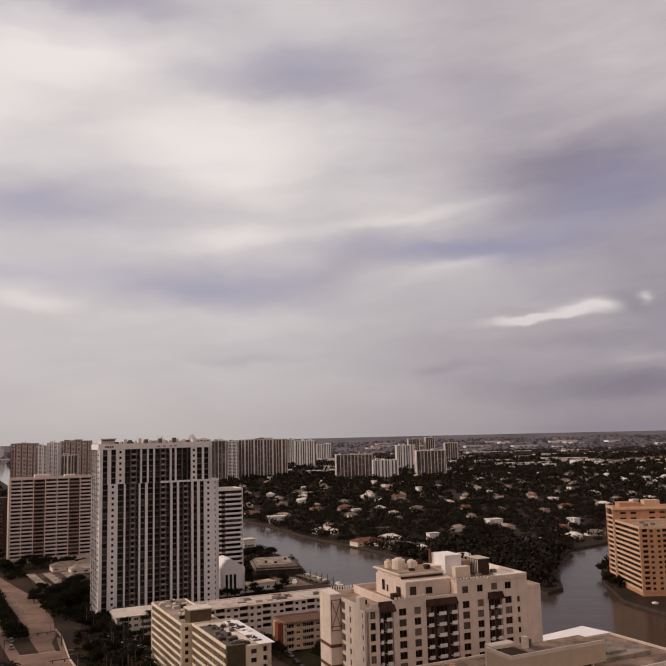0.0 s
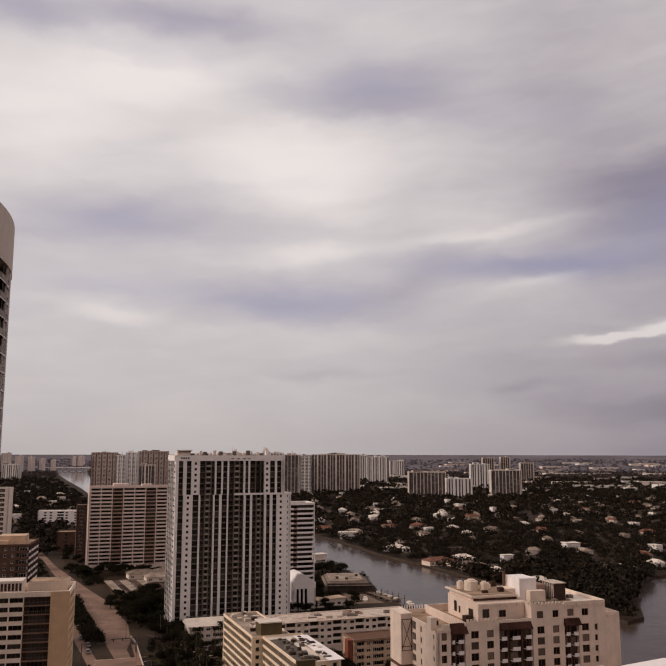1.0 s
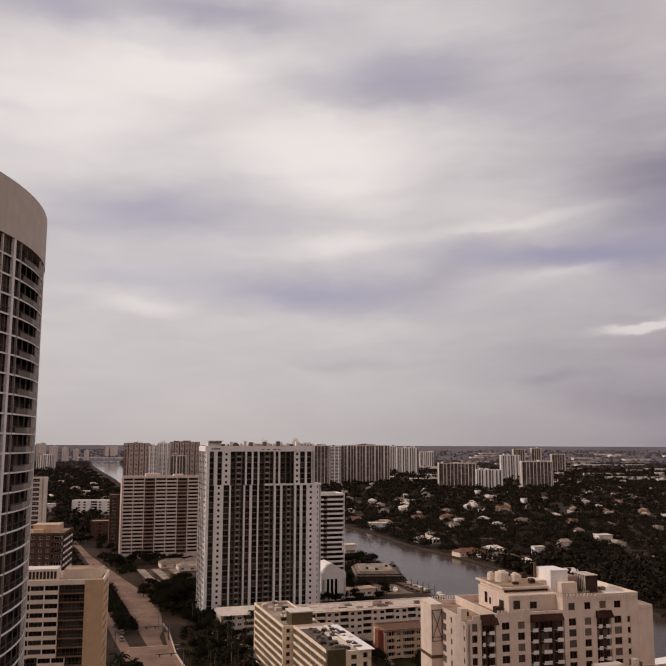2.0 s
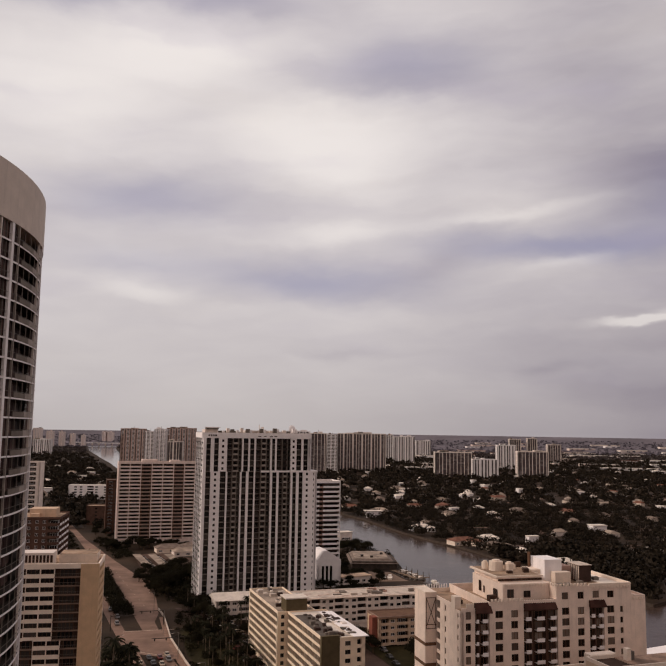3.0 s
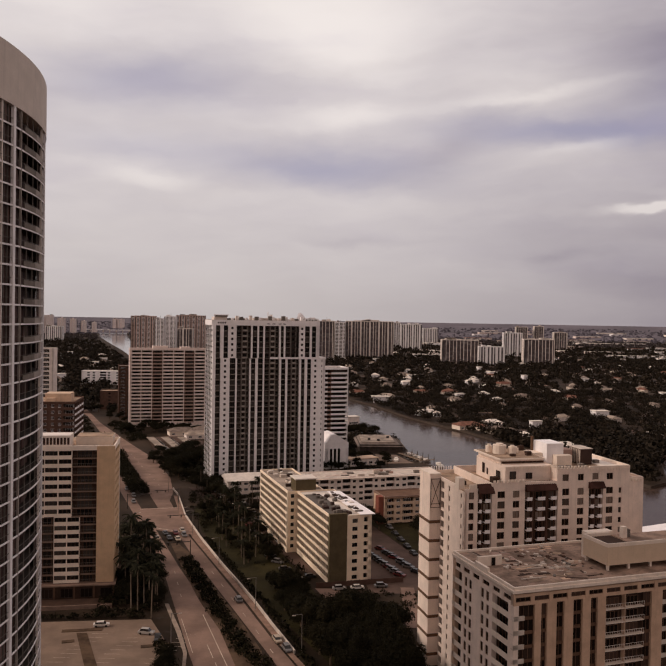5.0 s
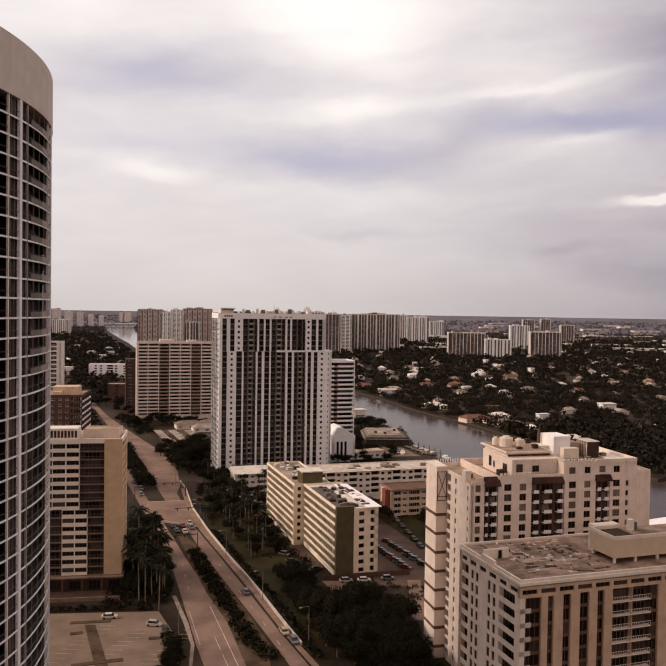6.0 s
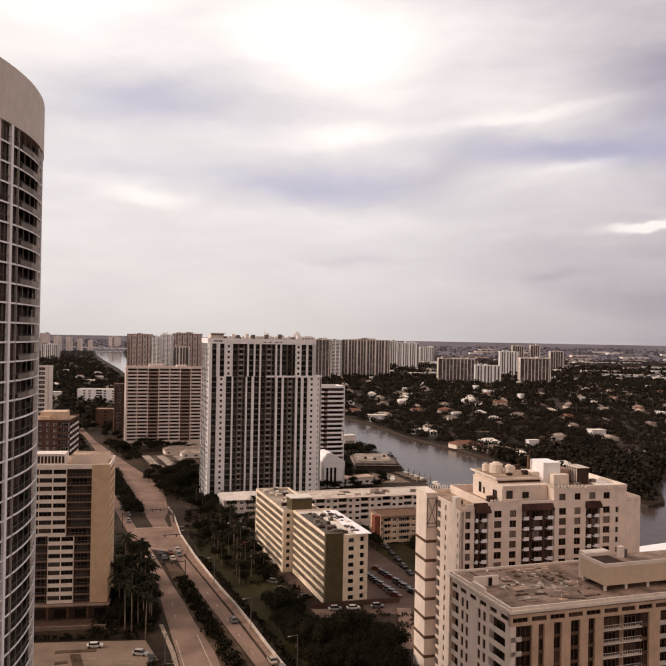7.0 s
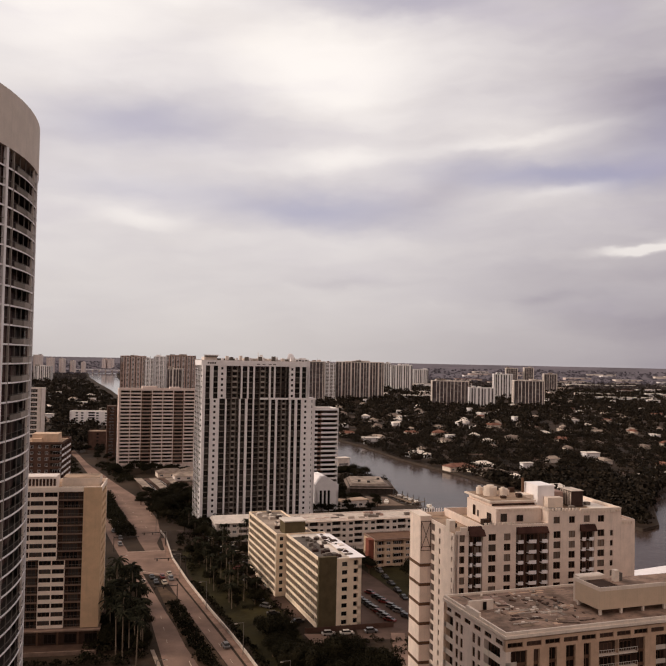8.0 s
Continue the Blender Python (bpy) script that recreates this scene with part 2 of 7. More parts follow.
# both far panes are lightened in colour for the haze before them
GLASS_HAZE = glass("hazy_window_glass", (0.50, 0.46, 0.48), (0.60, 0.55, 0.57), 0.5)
GLASS_FAR = glass("hazed_far_window_glass", (0.08, 0.067, 0.07), (0.20, 0.175, 0.175), 0.3)
ROOF_GREY = surface("gravel_roof", (0.30, 0.26, 0.23), vary=0.4, scale=0.16, fine=2.5, dirty=0.5, bump=0.4)
ROOF_WHITE = surface("white_roof_membrane", (0.70, 0.68, 0.66), vary=0.15, scale=0.2)
NEAR_ROOF = surface("patched_gravel_roof", (0.27, 0.20, 0.165), vary=0.5, scale=0.22, fine=0.9, dirty=0.75, bump=0.4)
ROOF_BROWN = surface("stained_roof_membrane", (0.34, 0.26, 0.20), vary=0.35, scale=0.25, fine=1.4, dirty=0.6)
TILE_RED = surface("red_clay_roof", (0.18, 0.092, 0.07), vary=0.3, fine=3.0)
TILE_DARK = surface("dark_awning_tiles", (0.062, 0.031, 0.027), vary=0.3)
TILE_TAN = surface("tan_shingle_roof", (0.19, 0.16, 0.145), vary=0.3, fine=3.0)
ASPHALT = surface("worn_asphalt", (0.22, 0.155, 0.13), vary=0.25, scale=0.08, fine=1.2, dirty=0.3)
PAVING = surface("parking_paving", (0.21, 0.16, 0.13), vary=0.2, scale=0.1, fine=1.5)
SIDEWALK = surface("concrete_sidewalk", (0.30, 0.25, 0.215), vary=0.2, fine=2.0)
DARK_PAVING = surface("dark_parking_asphalt", (0.10, 0.07, 0.06), vary=0.25, scale=0.1, fine=1.5)
LINE = surface("road_paint", (0.50, 0.44, 0.38), vary=0.3, fine=2.0)
GRASS = surface("lawn", (0.030, 0.026, 0.010), vary=0.45, scale=0.07, fine=0.9, bump=0.5)
SOIL = surface("wooded_ground", (0.038, 0.027, 0.019), vary=0.5, scale=0.02, fine=0.3, bump=0.5)
SOIL_DRY = surface("dry_brown_earth", (0.085, 0.058, 0.040), vary=0.4, scale=0.2, fine=1.2, bump=0.4)
SEAWALL = surface("seawall_concrete", (0.065, 0.054, 0.047), vary=0.3)
BARK = surface("tree_bark", (0.10, 0.075, 0.055), vary=0.3, fine=8.0)
LEAF = leafage("broad_leaves", (0.008, 0.007, 0.004), (0.025, 0.021, 0.011), (0.034, 0.026, 0.013))
LEAF_FAR = leafage("far_leaves", (0.010, 0.008, 0.006), (0.034, 0.026, 0.018), (0.065, 0.044, 0.029))
# leaf tones with full and half distance haze put into the colour
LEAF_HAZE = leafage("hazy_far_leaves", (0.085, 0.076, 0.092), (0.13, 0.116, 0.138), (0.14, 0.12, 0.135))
LEAF_HALF_HAZE = leafage("half_hazed_far_leaves", (0.034, 0.028, 0.028), (0.072, 0.058, 0.056), (0.10, 0.075, 0.066))
LEAF_PALM = leafage("palm_leaves", (0.010, 0.010, 0.006), (0.03, 0.028, 0.016), (0.04, 0.034, 0.018))
WATER = water_surface("canal_water", 0.13)
WATER_FAR = water_surface("inlet_water", 0.9, 0.08, 0.01, (1.0, 0.95, 0.92, 1))
DARK_FRAME = surface("dark_bronze_frame", (0.045, 0.04, 0.038), rough=0.5)
DARK_RAIL = surface("grey_railing_paint", (0.16, 0.15, 0.145), rough=0.5)
SLAB_GREY = surface("grey_slab_concrete", (0.19, 0.175, 0.165))
SLAB_MID = surface("weathered_balcony_parapet", (0.34, 0.32, 0.31))
SLAB_TAN = surface("brownish_slab_concrete", (0.26, 0.19, 0.16))
GLASS_BROWN = glass("bronze_window_glass", (0.014, 0.009, 0.007), (0.085, 0.052, 0.040))
GLASS_BLIND = glass("window_glass_with_blinds", (0.014, 0.009, 0.007), (0.22, 0.17, 0.14))
BROWN_TRIM = surface("brown_spandrel_panel", (0.14, 0.085, 0.06))
CAR_GLASS = surface("car_glass", (0.02, 0.02, 0.022), rough=0.15, spec=0.5)
RUBBER = surface("tyre_rubber", (0.03, 0.03, 0.03))
PAINTS = [surface("car_paint_" + name, tone, rough=0.3, vary=0.05, dirty=0.1, spec=0.5) for name, tone in
          (("white", (0.7, 0.7, 0.7)), ("silver", (0.42, 0.42, 0.43)), ("black", (0.03, 0.03, 0.032)), ("red", (0.13, 0.02, 0.018)), ("grey", (0.15, 0.15, 0.16)), ("sand", (0.4, 0.34, 0.27)))]
WOOD = surface("weathered_planks", (0.22, 0.17, 0.13), vary=0.3, fine=4.0)
TRUNK_GREY = surface("palm_trunk", (0.17, 0.14, 0.115), vary=0.3, fine=8.0)
HULL = surface("white_boat_hull", (0.75, 0.75, 0.74), rough=0.35, vary=0.05)
TOWER_GLASS = glass("tinted_tower_glass", (0.058, 0.034, 0.030), (0.16, 0.10, 0.088), 0.45, 0.02)
# plain, far spandrel and far taupe wall hold distance haze in their colours
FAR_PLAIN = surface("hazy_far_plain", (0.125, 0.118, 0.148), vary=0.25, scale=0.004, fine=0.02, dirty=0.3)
FAR_TRIM = surface("hazed_maroon_spandrel", (0.20, 0.15, 0.14))
FAR_TAUPE = surface("hazed_taupe_wall", (0.50, 0.40, 0.385), vary=0.12)
TAN_PALE = surface("pale_peach_stucco", (0.62, 0.49, 0.39), vary=0.1)
BRICK_PATH = surface("reddish_sidewalk", (0.235, 0.16, 0.13), vary=0.25, fine=2.0)
# slab tops and recesses get their shade by colour; DARK_BROWN also suits real dark parts
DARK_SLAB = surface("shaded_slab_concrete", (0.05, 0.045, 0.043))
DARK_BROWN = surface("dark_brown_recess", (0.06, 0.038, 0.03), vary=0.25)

# ---- building blocks ----


class Shell:
    """Collects boxes and sheets into one mesh."""

    def __init__(self):
        self.v, self.f, self.m = [], [], []

    def box(self, x0, x1, y0, y1, z0, z1, m=None, mat=0):
        b = len(self.v)
        pts = [(x, y, z) for z in (z0, z1) for x, y in ((x0, y0), (x1, y0), (x1, y1), (x0, y1))]
        self.v += [tuple(m @ Vector(p)) for p in pts] if m else pts
        self.f += [tuple(b + i for i in q) for q in ((3, 2, 1, 0), (4, 5, 6, 7), (0, 1, 5, 4), (1, 2, 6, 5), (2, 3, 7, 6), (3, 0, 4, 7))]
        self.m += [mat] * 6
        return self

    def prism(self, outline, z0, z1, mat=0):
        """An upright prism over an outline that runs counter-clockwise."""
        b, k = len(self.v), len(outline)
        self.v += [(x, y, z0) for x, y in outline] + [(x, y, z1) for x, y in outline]
        self.f += [tuple(b + k + i for i in range(k)), tuple(b + i for i in reversed(range(k)))]
        self.f += [(b + i, b + (i + 1) % k, b + k + (i + 1) % k, b + k + i) for i in range(k)]
        self.m += [mat] * (k + 2)
        return self

    def face(self, pts, mat=0):
        b = len(self.v)
        self.v += [tuple(p) for p in pts]
        self.f.append(tuple(range(b, b + len(pts))))
        self.m.append(mat)
        return self

    def mesh(self, name, *mats):
        me = bpy.data.meshes.new(name)
        me.from_pydata(self.v, [], self.f)
        for mat in mats:
            me.materials.append(mat)
        if len(mats) > 1:
            me.polygons.foreach_set("material_index", self.m)
        me.update()
        return me


def part(name, shell, mats, parent, label="", m=None):
    """One mesh object under a thing or a part; shell may be a mesh that is shared."""
    mats = mats if isinstance(mats, tuple) else (mats,)
    me = shell if isinstance(shell, bpy.types.Mesh) else shell.mesh(name, *mats)
    ob = new(name, me)
    ob.parent = parent
    if m is not None:
        ob.matrix_basis = m
    if label:
        ob["label"] = label
    return ob


def thing(name, x, y, turn, label, category, group="", z=0.0, kind=""):
    ob = new(name)
    ob.matrix_basis = pose(x, y, z, 0, 0, turn)
    return tagged(ob, label, category, group, kind)


SHARED = {}


def shared(key, make):
    if key not in SHARED:
        SHARED[key] = make()
    return SHARED[key]


def window_mesh(w, h, frame_mat, glass_mat):
    """A framed window: frame, reveal and the pane set a hand behind it."""
    def make():
        s = Shell()
        t = min(0.11, w * 0.1)
        s.v = [(0, 0, 0), (w, 0, 0), (w, 0, h), (0, 0, h), (t, 0, t), (w - t, 0, t), (w - t, 0, h - t), (t, 0, h - t),
               (t, 0.1, t), (w - t, 0.1, t), (w - t, 0.1, h - t), (t, 0.1, h - t)]
        for i in range(4):
            j = (i + 1) % 4
            s.f += [(i, j, 4 + j, 4 + i), (4 + i, 4 + j, 8 + j, 8 + i)]
            s.m += [0, 0]
        s.f.append((8, 9, 10, 11))
        s.m.append(1)
        # mullions of wider windows
        k = 0 if w < 1.3 else max(1, round(w / 1.2) - 1)
        for i in range(k):
            x = w * (i + 1) / (k + 1)
            s.box(x - 0.045, x + 0.045, 0.03, 0.098, t, h - t)
        return s.mesh("window", frame_mat, glass_mat)
    return shared(("window", round(w, 2), round(h, 2), frame_mat.name, glass_mat.name), make)


def extrude(s, outline, x0, x1, mat=0):
    """A bar along x over an outline in y and z."""
    b, k = len(s.v), len(outline)
    s.v += [(x0, y, z) for y, z in outline] + [(x1, y, z) for y, z in outline]
    s.f += [tuple(b + i for i in range(k)), tuple(b + k + i for i in reversed(range(k)))]
    s.f += [(b + i, b + k + i, b + k + (i + 1) % k, b + (i + 1) % k) for i in range(k)]
    s.m += [mat] * (k + 2)
    return s


def balcony_mesh(w, d, mat, rail, style):
    """A slab with a solid parapet or a railing of bars, d metres deep, its front at y = 0."""
    def make():
        s = Shell()
        high = {"solid": 1.05, "low": 0.8}.get(style)
        if style == "pod":
            extrude(s, [(-0.5, -0.12), (-0.5, 0.85), (-0.38, 0.85), (-0.38, 0), (d, 0), (d, -0.12)], w * 0.2, w * 0.8)
        elif high:
            extrude(s, [(0, -0.2), (0, high), (0.14, high), (0.14, 0), (d, 0), (d, -0.2)], 0, w)
            # added dark sheet: paints shade onto the floor behind the parapet
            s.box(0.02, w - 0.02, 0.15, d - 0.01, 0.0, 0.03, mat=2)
        else:
            extrude(s, [(0, -0.2), (0, 0.02), (d, 0.02), (d, -0.2)], 0, w)
            k = max(2, round(w / 0.6))
            s.box(0, w, 0.0, 0.06, 1.0, 1.07, mat=1)
            for i in range(k + 1):
                x = i * (w - 0.05) / k
                s.box(x, x + 0.05, 0.01, 0.05, 0, 1.02, mat=1)
        return s.mesh("balcony", mat, rail, SHADE_WALL)
    return shared(("balcony", round(w, 2), round(d, 2), mat.name, rail.name, style), make)


class Building:
    """A block with its own axes: x along the front, y to the back, z up. Its facades are laid out bay by bay."""

    def __init__(self, name, x, y, turn, w, d, label, category="building", wall=WHITE, inner=SHADE_WALL, frame_mat=WHITE, glass_mat=GLASS, rail=METAL_WHITE, group="", recess=1.3, slab=None):
        self.ob = thing(name, x, y, turn, label, category, group)
        self.w, self.d, self.recess = w, d, recess
        self.mats = wall, inner, frame_mat, glass_mat, rail
        self.slab, self.spandrel, self.pod = slab, slab, None
        self.wall, self.inner, self.panes, self.trim = Shell(), Shell(), Shell(), Shell()
        self.count, self.cap = {}, 240

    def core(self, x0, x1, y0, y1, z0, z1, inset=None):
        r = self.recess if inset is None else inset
        # core colours are near-black, with the shade of deep bays painted in
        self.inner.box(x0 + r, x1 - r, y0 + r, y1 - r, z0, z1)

    def side(self, which, x0, x1, y0, y1):
        """The matrix of a facade of the box: u to the right as seen from outside, out = -y."""
        return {"front": pose(x0, y0, 0), "right": pose(x1, y0, 0, 0, 0, 90),
                "back": pose(x1, y1, 0, 0, 0, 180), "left": pose(x0, y1, 0, 0, 0, -90)}[which]

    def put(self, name, mesh, m, label=""):
        self.count[name] = self.count.get(name, 0) + 1
        if self.count[name] <= self.cap:
            part(name, mesh, None, self.ob, label, m)
        else:
            b = len(self.panes.v)
            self.panes.v += [tuple(m @ v.co) for v in mesh.vertices]
            self.panes.f += [tuple(b + i for i in p.vertices) for p in mesh.polygons]
            self.panes.m += [min(p.material_index, 1) for p in mesh.polygons]

    def facade(self, m, z0, floors, fh, bays, single=True):
        """bays: kind, width and settings, from left to right."""
        wall, inner, frame_mat, glass_mat, rail = self.mats
        r, top, u = self.recess, z0 + floors * fh, 0.0
        for kind, w, *more in bays:
            if kind == "wall":
                self.wall.box(u, u + w, 0, r, z0, top, m)
            elif kind == "fin":
                self.trim.box(u, u + w, 0.35, r, z0, top, m)
            elif kind == "win":
                ww, wh, sill = more[0], more[1], more[2] if len(more) > 2 else 0.9
                jamb = (w - ww) / 2
                if jamb > 0.02:
                    self.wall.box(u, u + jamb, 0, r, z0, top, m)
                    self.wall.box(u + w - jamb, u + w, 0, r, z0, top, m)
                for i in range(floors):
                    low = z0 + i * fh
                    self.wall.box(u + jamb, u + w - jamb, 0.05, r, low + sill + wh - fh if i else low, low + sill, m)
                    at = m @ Matrix.Translation((u + jamb, 0.22, low + sill))
                    mesh = window_mesh(ww, wh, frame_mat, glass_mat)
                    if single:
                        self.put("window", mesh, at)
                    else:
                        self.panes.box(u + jamb, u + jamb + ww, 0.22, 0.3, low + sill, low + sill + wh, m, 1)
                self.wall.box(u + jamb, u + w - jamb, 0.05, r, top - fh + sill + wh, top, m)
            elif kind == "glaz":
                # a column of tall dark windows with thin spandrels
                for i in range(floors):
                    low = z0 + i * fh
                    self.trim.box(u, u + w, 0.45, r, low - 0.25, low + 0.25, m)
                    mesh = window_mesh(w, fh - 0.5, more[0] if more else frame_mat, glass_mat)
                    at = m @ Matrix.Translation((u, 0.55, low + 0.25))
                    if single:
                        self.put("window", mesh, at)
                    else:
                        self.panes.box(u, u + w, 0.6, 0.68, low + 0.25, low + fh - 0.25, m, 1)
            elif kind == "balc":
                style = more[0] if more else "rail"
                deck = (more[1] if len(more) > 1 else self.pod if style == "pod" else None) or self.slab or wall
                for i in range(floors):
                    low = z0 + i * fh
                    self.put("balcony", balcony_mesh(w, r, deck, rail, style), m @ Matrix.Translation((u, 0, low)))
                    if single:
                        ww = min(w * 0.62, 5.0)
                        self.put("balcony_door", window_mesh(ww, 2.15, frame_mat, glass_mat), m @ Matrix.Translation((u + (w - ww) / 2, r - 0.2, low + 0.02)))
                    else:
                        self.panes.box(u + w * 0.12, u + w * 0.88, r - 0.1, r - 0.05, low + 0.05, low + 2.2, m, 1)
            u += w
        return u

    def roof(self, x0, x1, y0, y1, z, mat, rim=0.9, rim_mat=None, name="roof"):
        s = Shell().box(x0 + 0.3, x1 - 0.3, y0 + 0.3, y1 - 0.3, z - 0.35, z)
        part(name, s, mat, self.ob)
        p = Shell()
        p.box(x0, x1, y0 - 0.05, y0 + 0.35, z - 0.4, z + rim).box(x0, x1, y1 - 0.35, y1 + 0.05, z - 0.4, z + rim)
        p.box(x0 - 0.05, x0 + 0.35, y0 + 0.35, y1 - 0.35, z - 0.4, z + rim).box(x1 - 0.35, x1 + 0.05, y0 + 0.35, y1 - 0.35, z - 0.4, z + rim)
        part("parapet", p, rim_mat or self.mats[0], self.ob)

    def box(self, name, x0, x1, y0, y1, z0, z1, mat, label=""):
        return part(name, Shell().box(x0, x1, y0, y1, z0, z1), mat, self.ob, label)

    def settle(self, k, drop):
        """Sets the block k times as large and as far off, on the ground drop metres below its old floor."""
        for ob in self.ob.children:
            ob.matrix_basis = Matrix.Translation((0, 0, drop)) @ ob.matrix_basis
        x, y, z = self.ob.location
        self.ob.location, self.ob.scale = (x * k, y * k, 0), (k, k, k)

    def done(self):
        wall, inner, frame_mat, glass_mat, rail = self.mats
        if self.wall.v:
            part("wall", self.wall, wall, self.ob)
        if self.trim.v:
            tagged(part("spandrel", self.trim, self.spandrel or wall, self.ob), kind="stuff")
        if self.inner.v:
            part("inner_wall", self.inner, inner, self.ob)
        if self.panes.v:
            tagged(part("glazing", self.panes, (frame_mat, glass_mat), self.ob), kind="stuff")
        return self.ob


# ---- ground, water and roads ----
GRID = 16.5
CHANNEL = ((-115, 1010), (-60, 1060), (28, 894), (51, 831), (78, 733), (97, 685), (115, 645), (128, 603), (150, 540), (172, 462),
           (180, 440), (194, 452), (216, 512), (236, 560), (262, 592), (300, 614), (360, 640), (430, 652), (436, 634), (365, 616), (310, 585), (275, 545), (243, 503),
           (224, 462), (210, 412), (215, 379), (245, 335), (240, 285), (142, 288), (120, 330), (100, 400), (80, 470), (66, 492),
           (55, 508), (49, 533), (57, 546), (56, 579), (40, 618), (21, 628), (0, 680), (-60, 800))
INLET = ((-412, 1714), (-498, 1990), (-636, 2403), (-842, 3034), (-1060, 3795), (-930, 3795), (-780, 3200), (-596, 2520), (-494, 2120), (-390, 1720))


def inside(x, y, loop):
    hit = np.zeros(np.shape(x), bool)
    for i in range(len(loop)):
        (x1, y1), (x2, y2) = loop[i], loop[(i + 1) % len(loop)]
        if y1 != y2:
            hit ^= ((y1 > y) != (y2 > y)) & (x < (x2 - x1) * (y - y1) / (y2 - y1) + x1)
    return hit


def ground_height(x, y):
    d = math.hypot(x, y)
    return 0.0 if d < 3850 else (d - 3850) / 1080 * 66.0


def build_ground():
    """One sheet with the canals cut out, rising a little in the far distance."""
    from mathutils.geometry import delaunay_2d_cdt
    pts, edges = [], []
    circle = [(3800 * math.cos(a), 3800 * math.sin(a)) for a in np.linspace(0, math.tau, 97)[:-1]]
    for loop in (circle, CHANNEL, INLET):
        b = len(pts)
        pts += [Vector(p) for p in loop]
        edges += [(b + i, b + (i + 1) % len(loop)) for i in range(len(loop))]
    for r in (150, 400, 800, 1500, 2600):
        pts += [Vector((r * math.cos(a), r * math.sin(a))) for a in np.linspace(0.03, math.tau + 0.03, 37)[:-1]]
    vs, _, fs, *_ = delaunay_2d_cdt(pts, edges, [], 0, 0.001)
    s = Shell()
    s.v = [(p.x, p.y, 0.0) for p in vs]
    for f in fs:
        cx, cy = sum(vs[i].x for i in f) / 3, sum(vs[i].y for i in f) / 3
        if not inside(cx, cy, CHANNEL) and not inside(cx, cy, INLET):
            s.f.append(tuple(f))
            s.m.append(0)
    # the outer rings carry the haze of distance in their colour
    prev = 3800
    for radius in (3850, 4100, 4350, 4600, 4930):
        for i in range(96):
            a, c = math.tau * i / 96, math.tau * (i + 1) / 96
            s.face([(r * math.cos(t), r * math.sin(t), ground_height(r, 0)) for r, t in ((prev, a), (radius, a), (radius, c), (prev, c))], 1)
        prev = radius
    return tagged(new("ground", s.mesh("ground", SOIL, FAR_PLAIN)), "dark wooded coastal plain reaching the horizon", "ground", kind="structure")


build_ground()


def slab(name, outline, z0, z1, mat, label, category, kind="structure"):
    ob = new(name, Shell().prism(outline, z0, z1).mesh(name, mat))
    return tagged(ob, label, category, kind=kind)


def ccw(pts):
    area = sum(pts[i][0] * pts[(i + 1) % len(pts)][1] - pts[(i + 1) % len(pts)][0] * pts[i][1] for i in range(len(pts)))
    return list(pts) if area > 0 else list(reversed(pts))


def flat(name, outline, z, mat, label, category):
    """A thin sheet laid on the ground, a hand thick."""
    return slab(name, ccw(outline), -0.05, z, mat, label, category)


def wide(outline, by):
    cx, cy = np.mean(outline, axis=0)
    return [(x + (x - cx) / math.hypot(x - cx, y - cy) * by, y + (y - cy) / math.hypot(x - cx, y - cy) * by) for x, y in outline]


tagged(new("water", Shell().face([(x, y, -1.3) for x, y in ((-200, 250), (450, 250), (450, 1100), (-200, 1100))]).mesh("water", WATER)),
       "calm grey canal water between concrete seawalls", "water", kind="structure")
tagged(new("water_far", Shell().face([(x, y, -1.3) for x, y in ((-1150, 1780), (-380, 1780), (-380, 3840), (-1150, 3840))]).mesh("water_far", WATER_FAR)),
       "pale inlet water below a low road bridge", "water", kind="structure")


def build_seawall(loop):
    s = Shell()
    for i in range(len(loop)):
        a, b = Vector((*loop[i], 0)), Vector((*loop[(i + 1) % len(loop)], 0))
        if (b - a).length < 0.5:
            continue
        turn = math.atan2(b.y - a.y, b.x - a.x)
        s.box(-0.2, (b - a).length + 0.2, -0.3, 0.3, -2.0, 0.25, pose(a.x, a.y, 0, 0, 0, math.degrees(turn)))
    return tagged(new("seawall", s.mesh("seawall", SEAWALL)), "low weathered concrete seawall along the canal", "seawall", kind="structure")


build_seawall(CHANNEL)

# carriageways run along the shore and close up towards the distance
flat("road", ((-8, 130), (8, 130), (-21.8, 214), (-50.3, 285.6), (-65, 325), (-80, 363), (-104, 426), (-131, 494), (-152, 560), (-164, 560), (-138.9, 508), (-110.7, 430), (-87, 368), (-68, 319), (-56.3, 285.4), (-35.0, 213.6)), 0.06, ASPHALT, "worn three lane asphalt carriageway with painted lane lines", "road")
flat("road_2", ((18, 130), (25, 130), (-9.5, 214), (-12.5, 221), (-23.5, 250), (-31, 269), (-40, 292), (-53.5, 326), (-74, 390), (-75.5, 407), (-84, 444), (-104, 500), (-135, 562), (-183.5, 664), (-240, 800), (-252, 800), (-204.5, 701.5), (-163.3, 597), (-124, 507), (-104, 455), (-90.5, 412), (-87, 404), (-68.3, 352), (-55, 319), (-45.4, 292.6), (-14, 214)), 0.064, ASPHALT, "worn asphalt carriageway beside a low wall", "road")
flat("crossing", ((-74, 338), (-54, 330), (-66, 376), (-86, 372)), 0.07, ASPHALT, "asphalt road crossing with painted stop lines", "road")
flat("parking_lot", ((-90, 185), (-36, 185), (-38, 205), (-43, 222), (-50, 237), (-88, 233)), 0.05, PAVING, "pale asphalt car park with marked bays and planted islands", "car park")
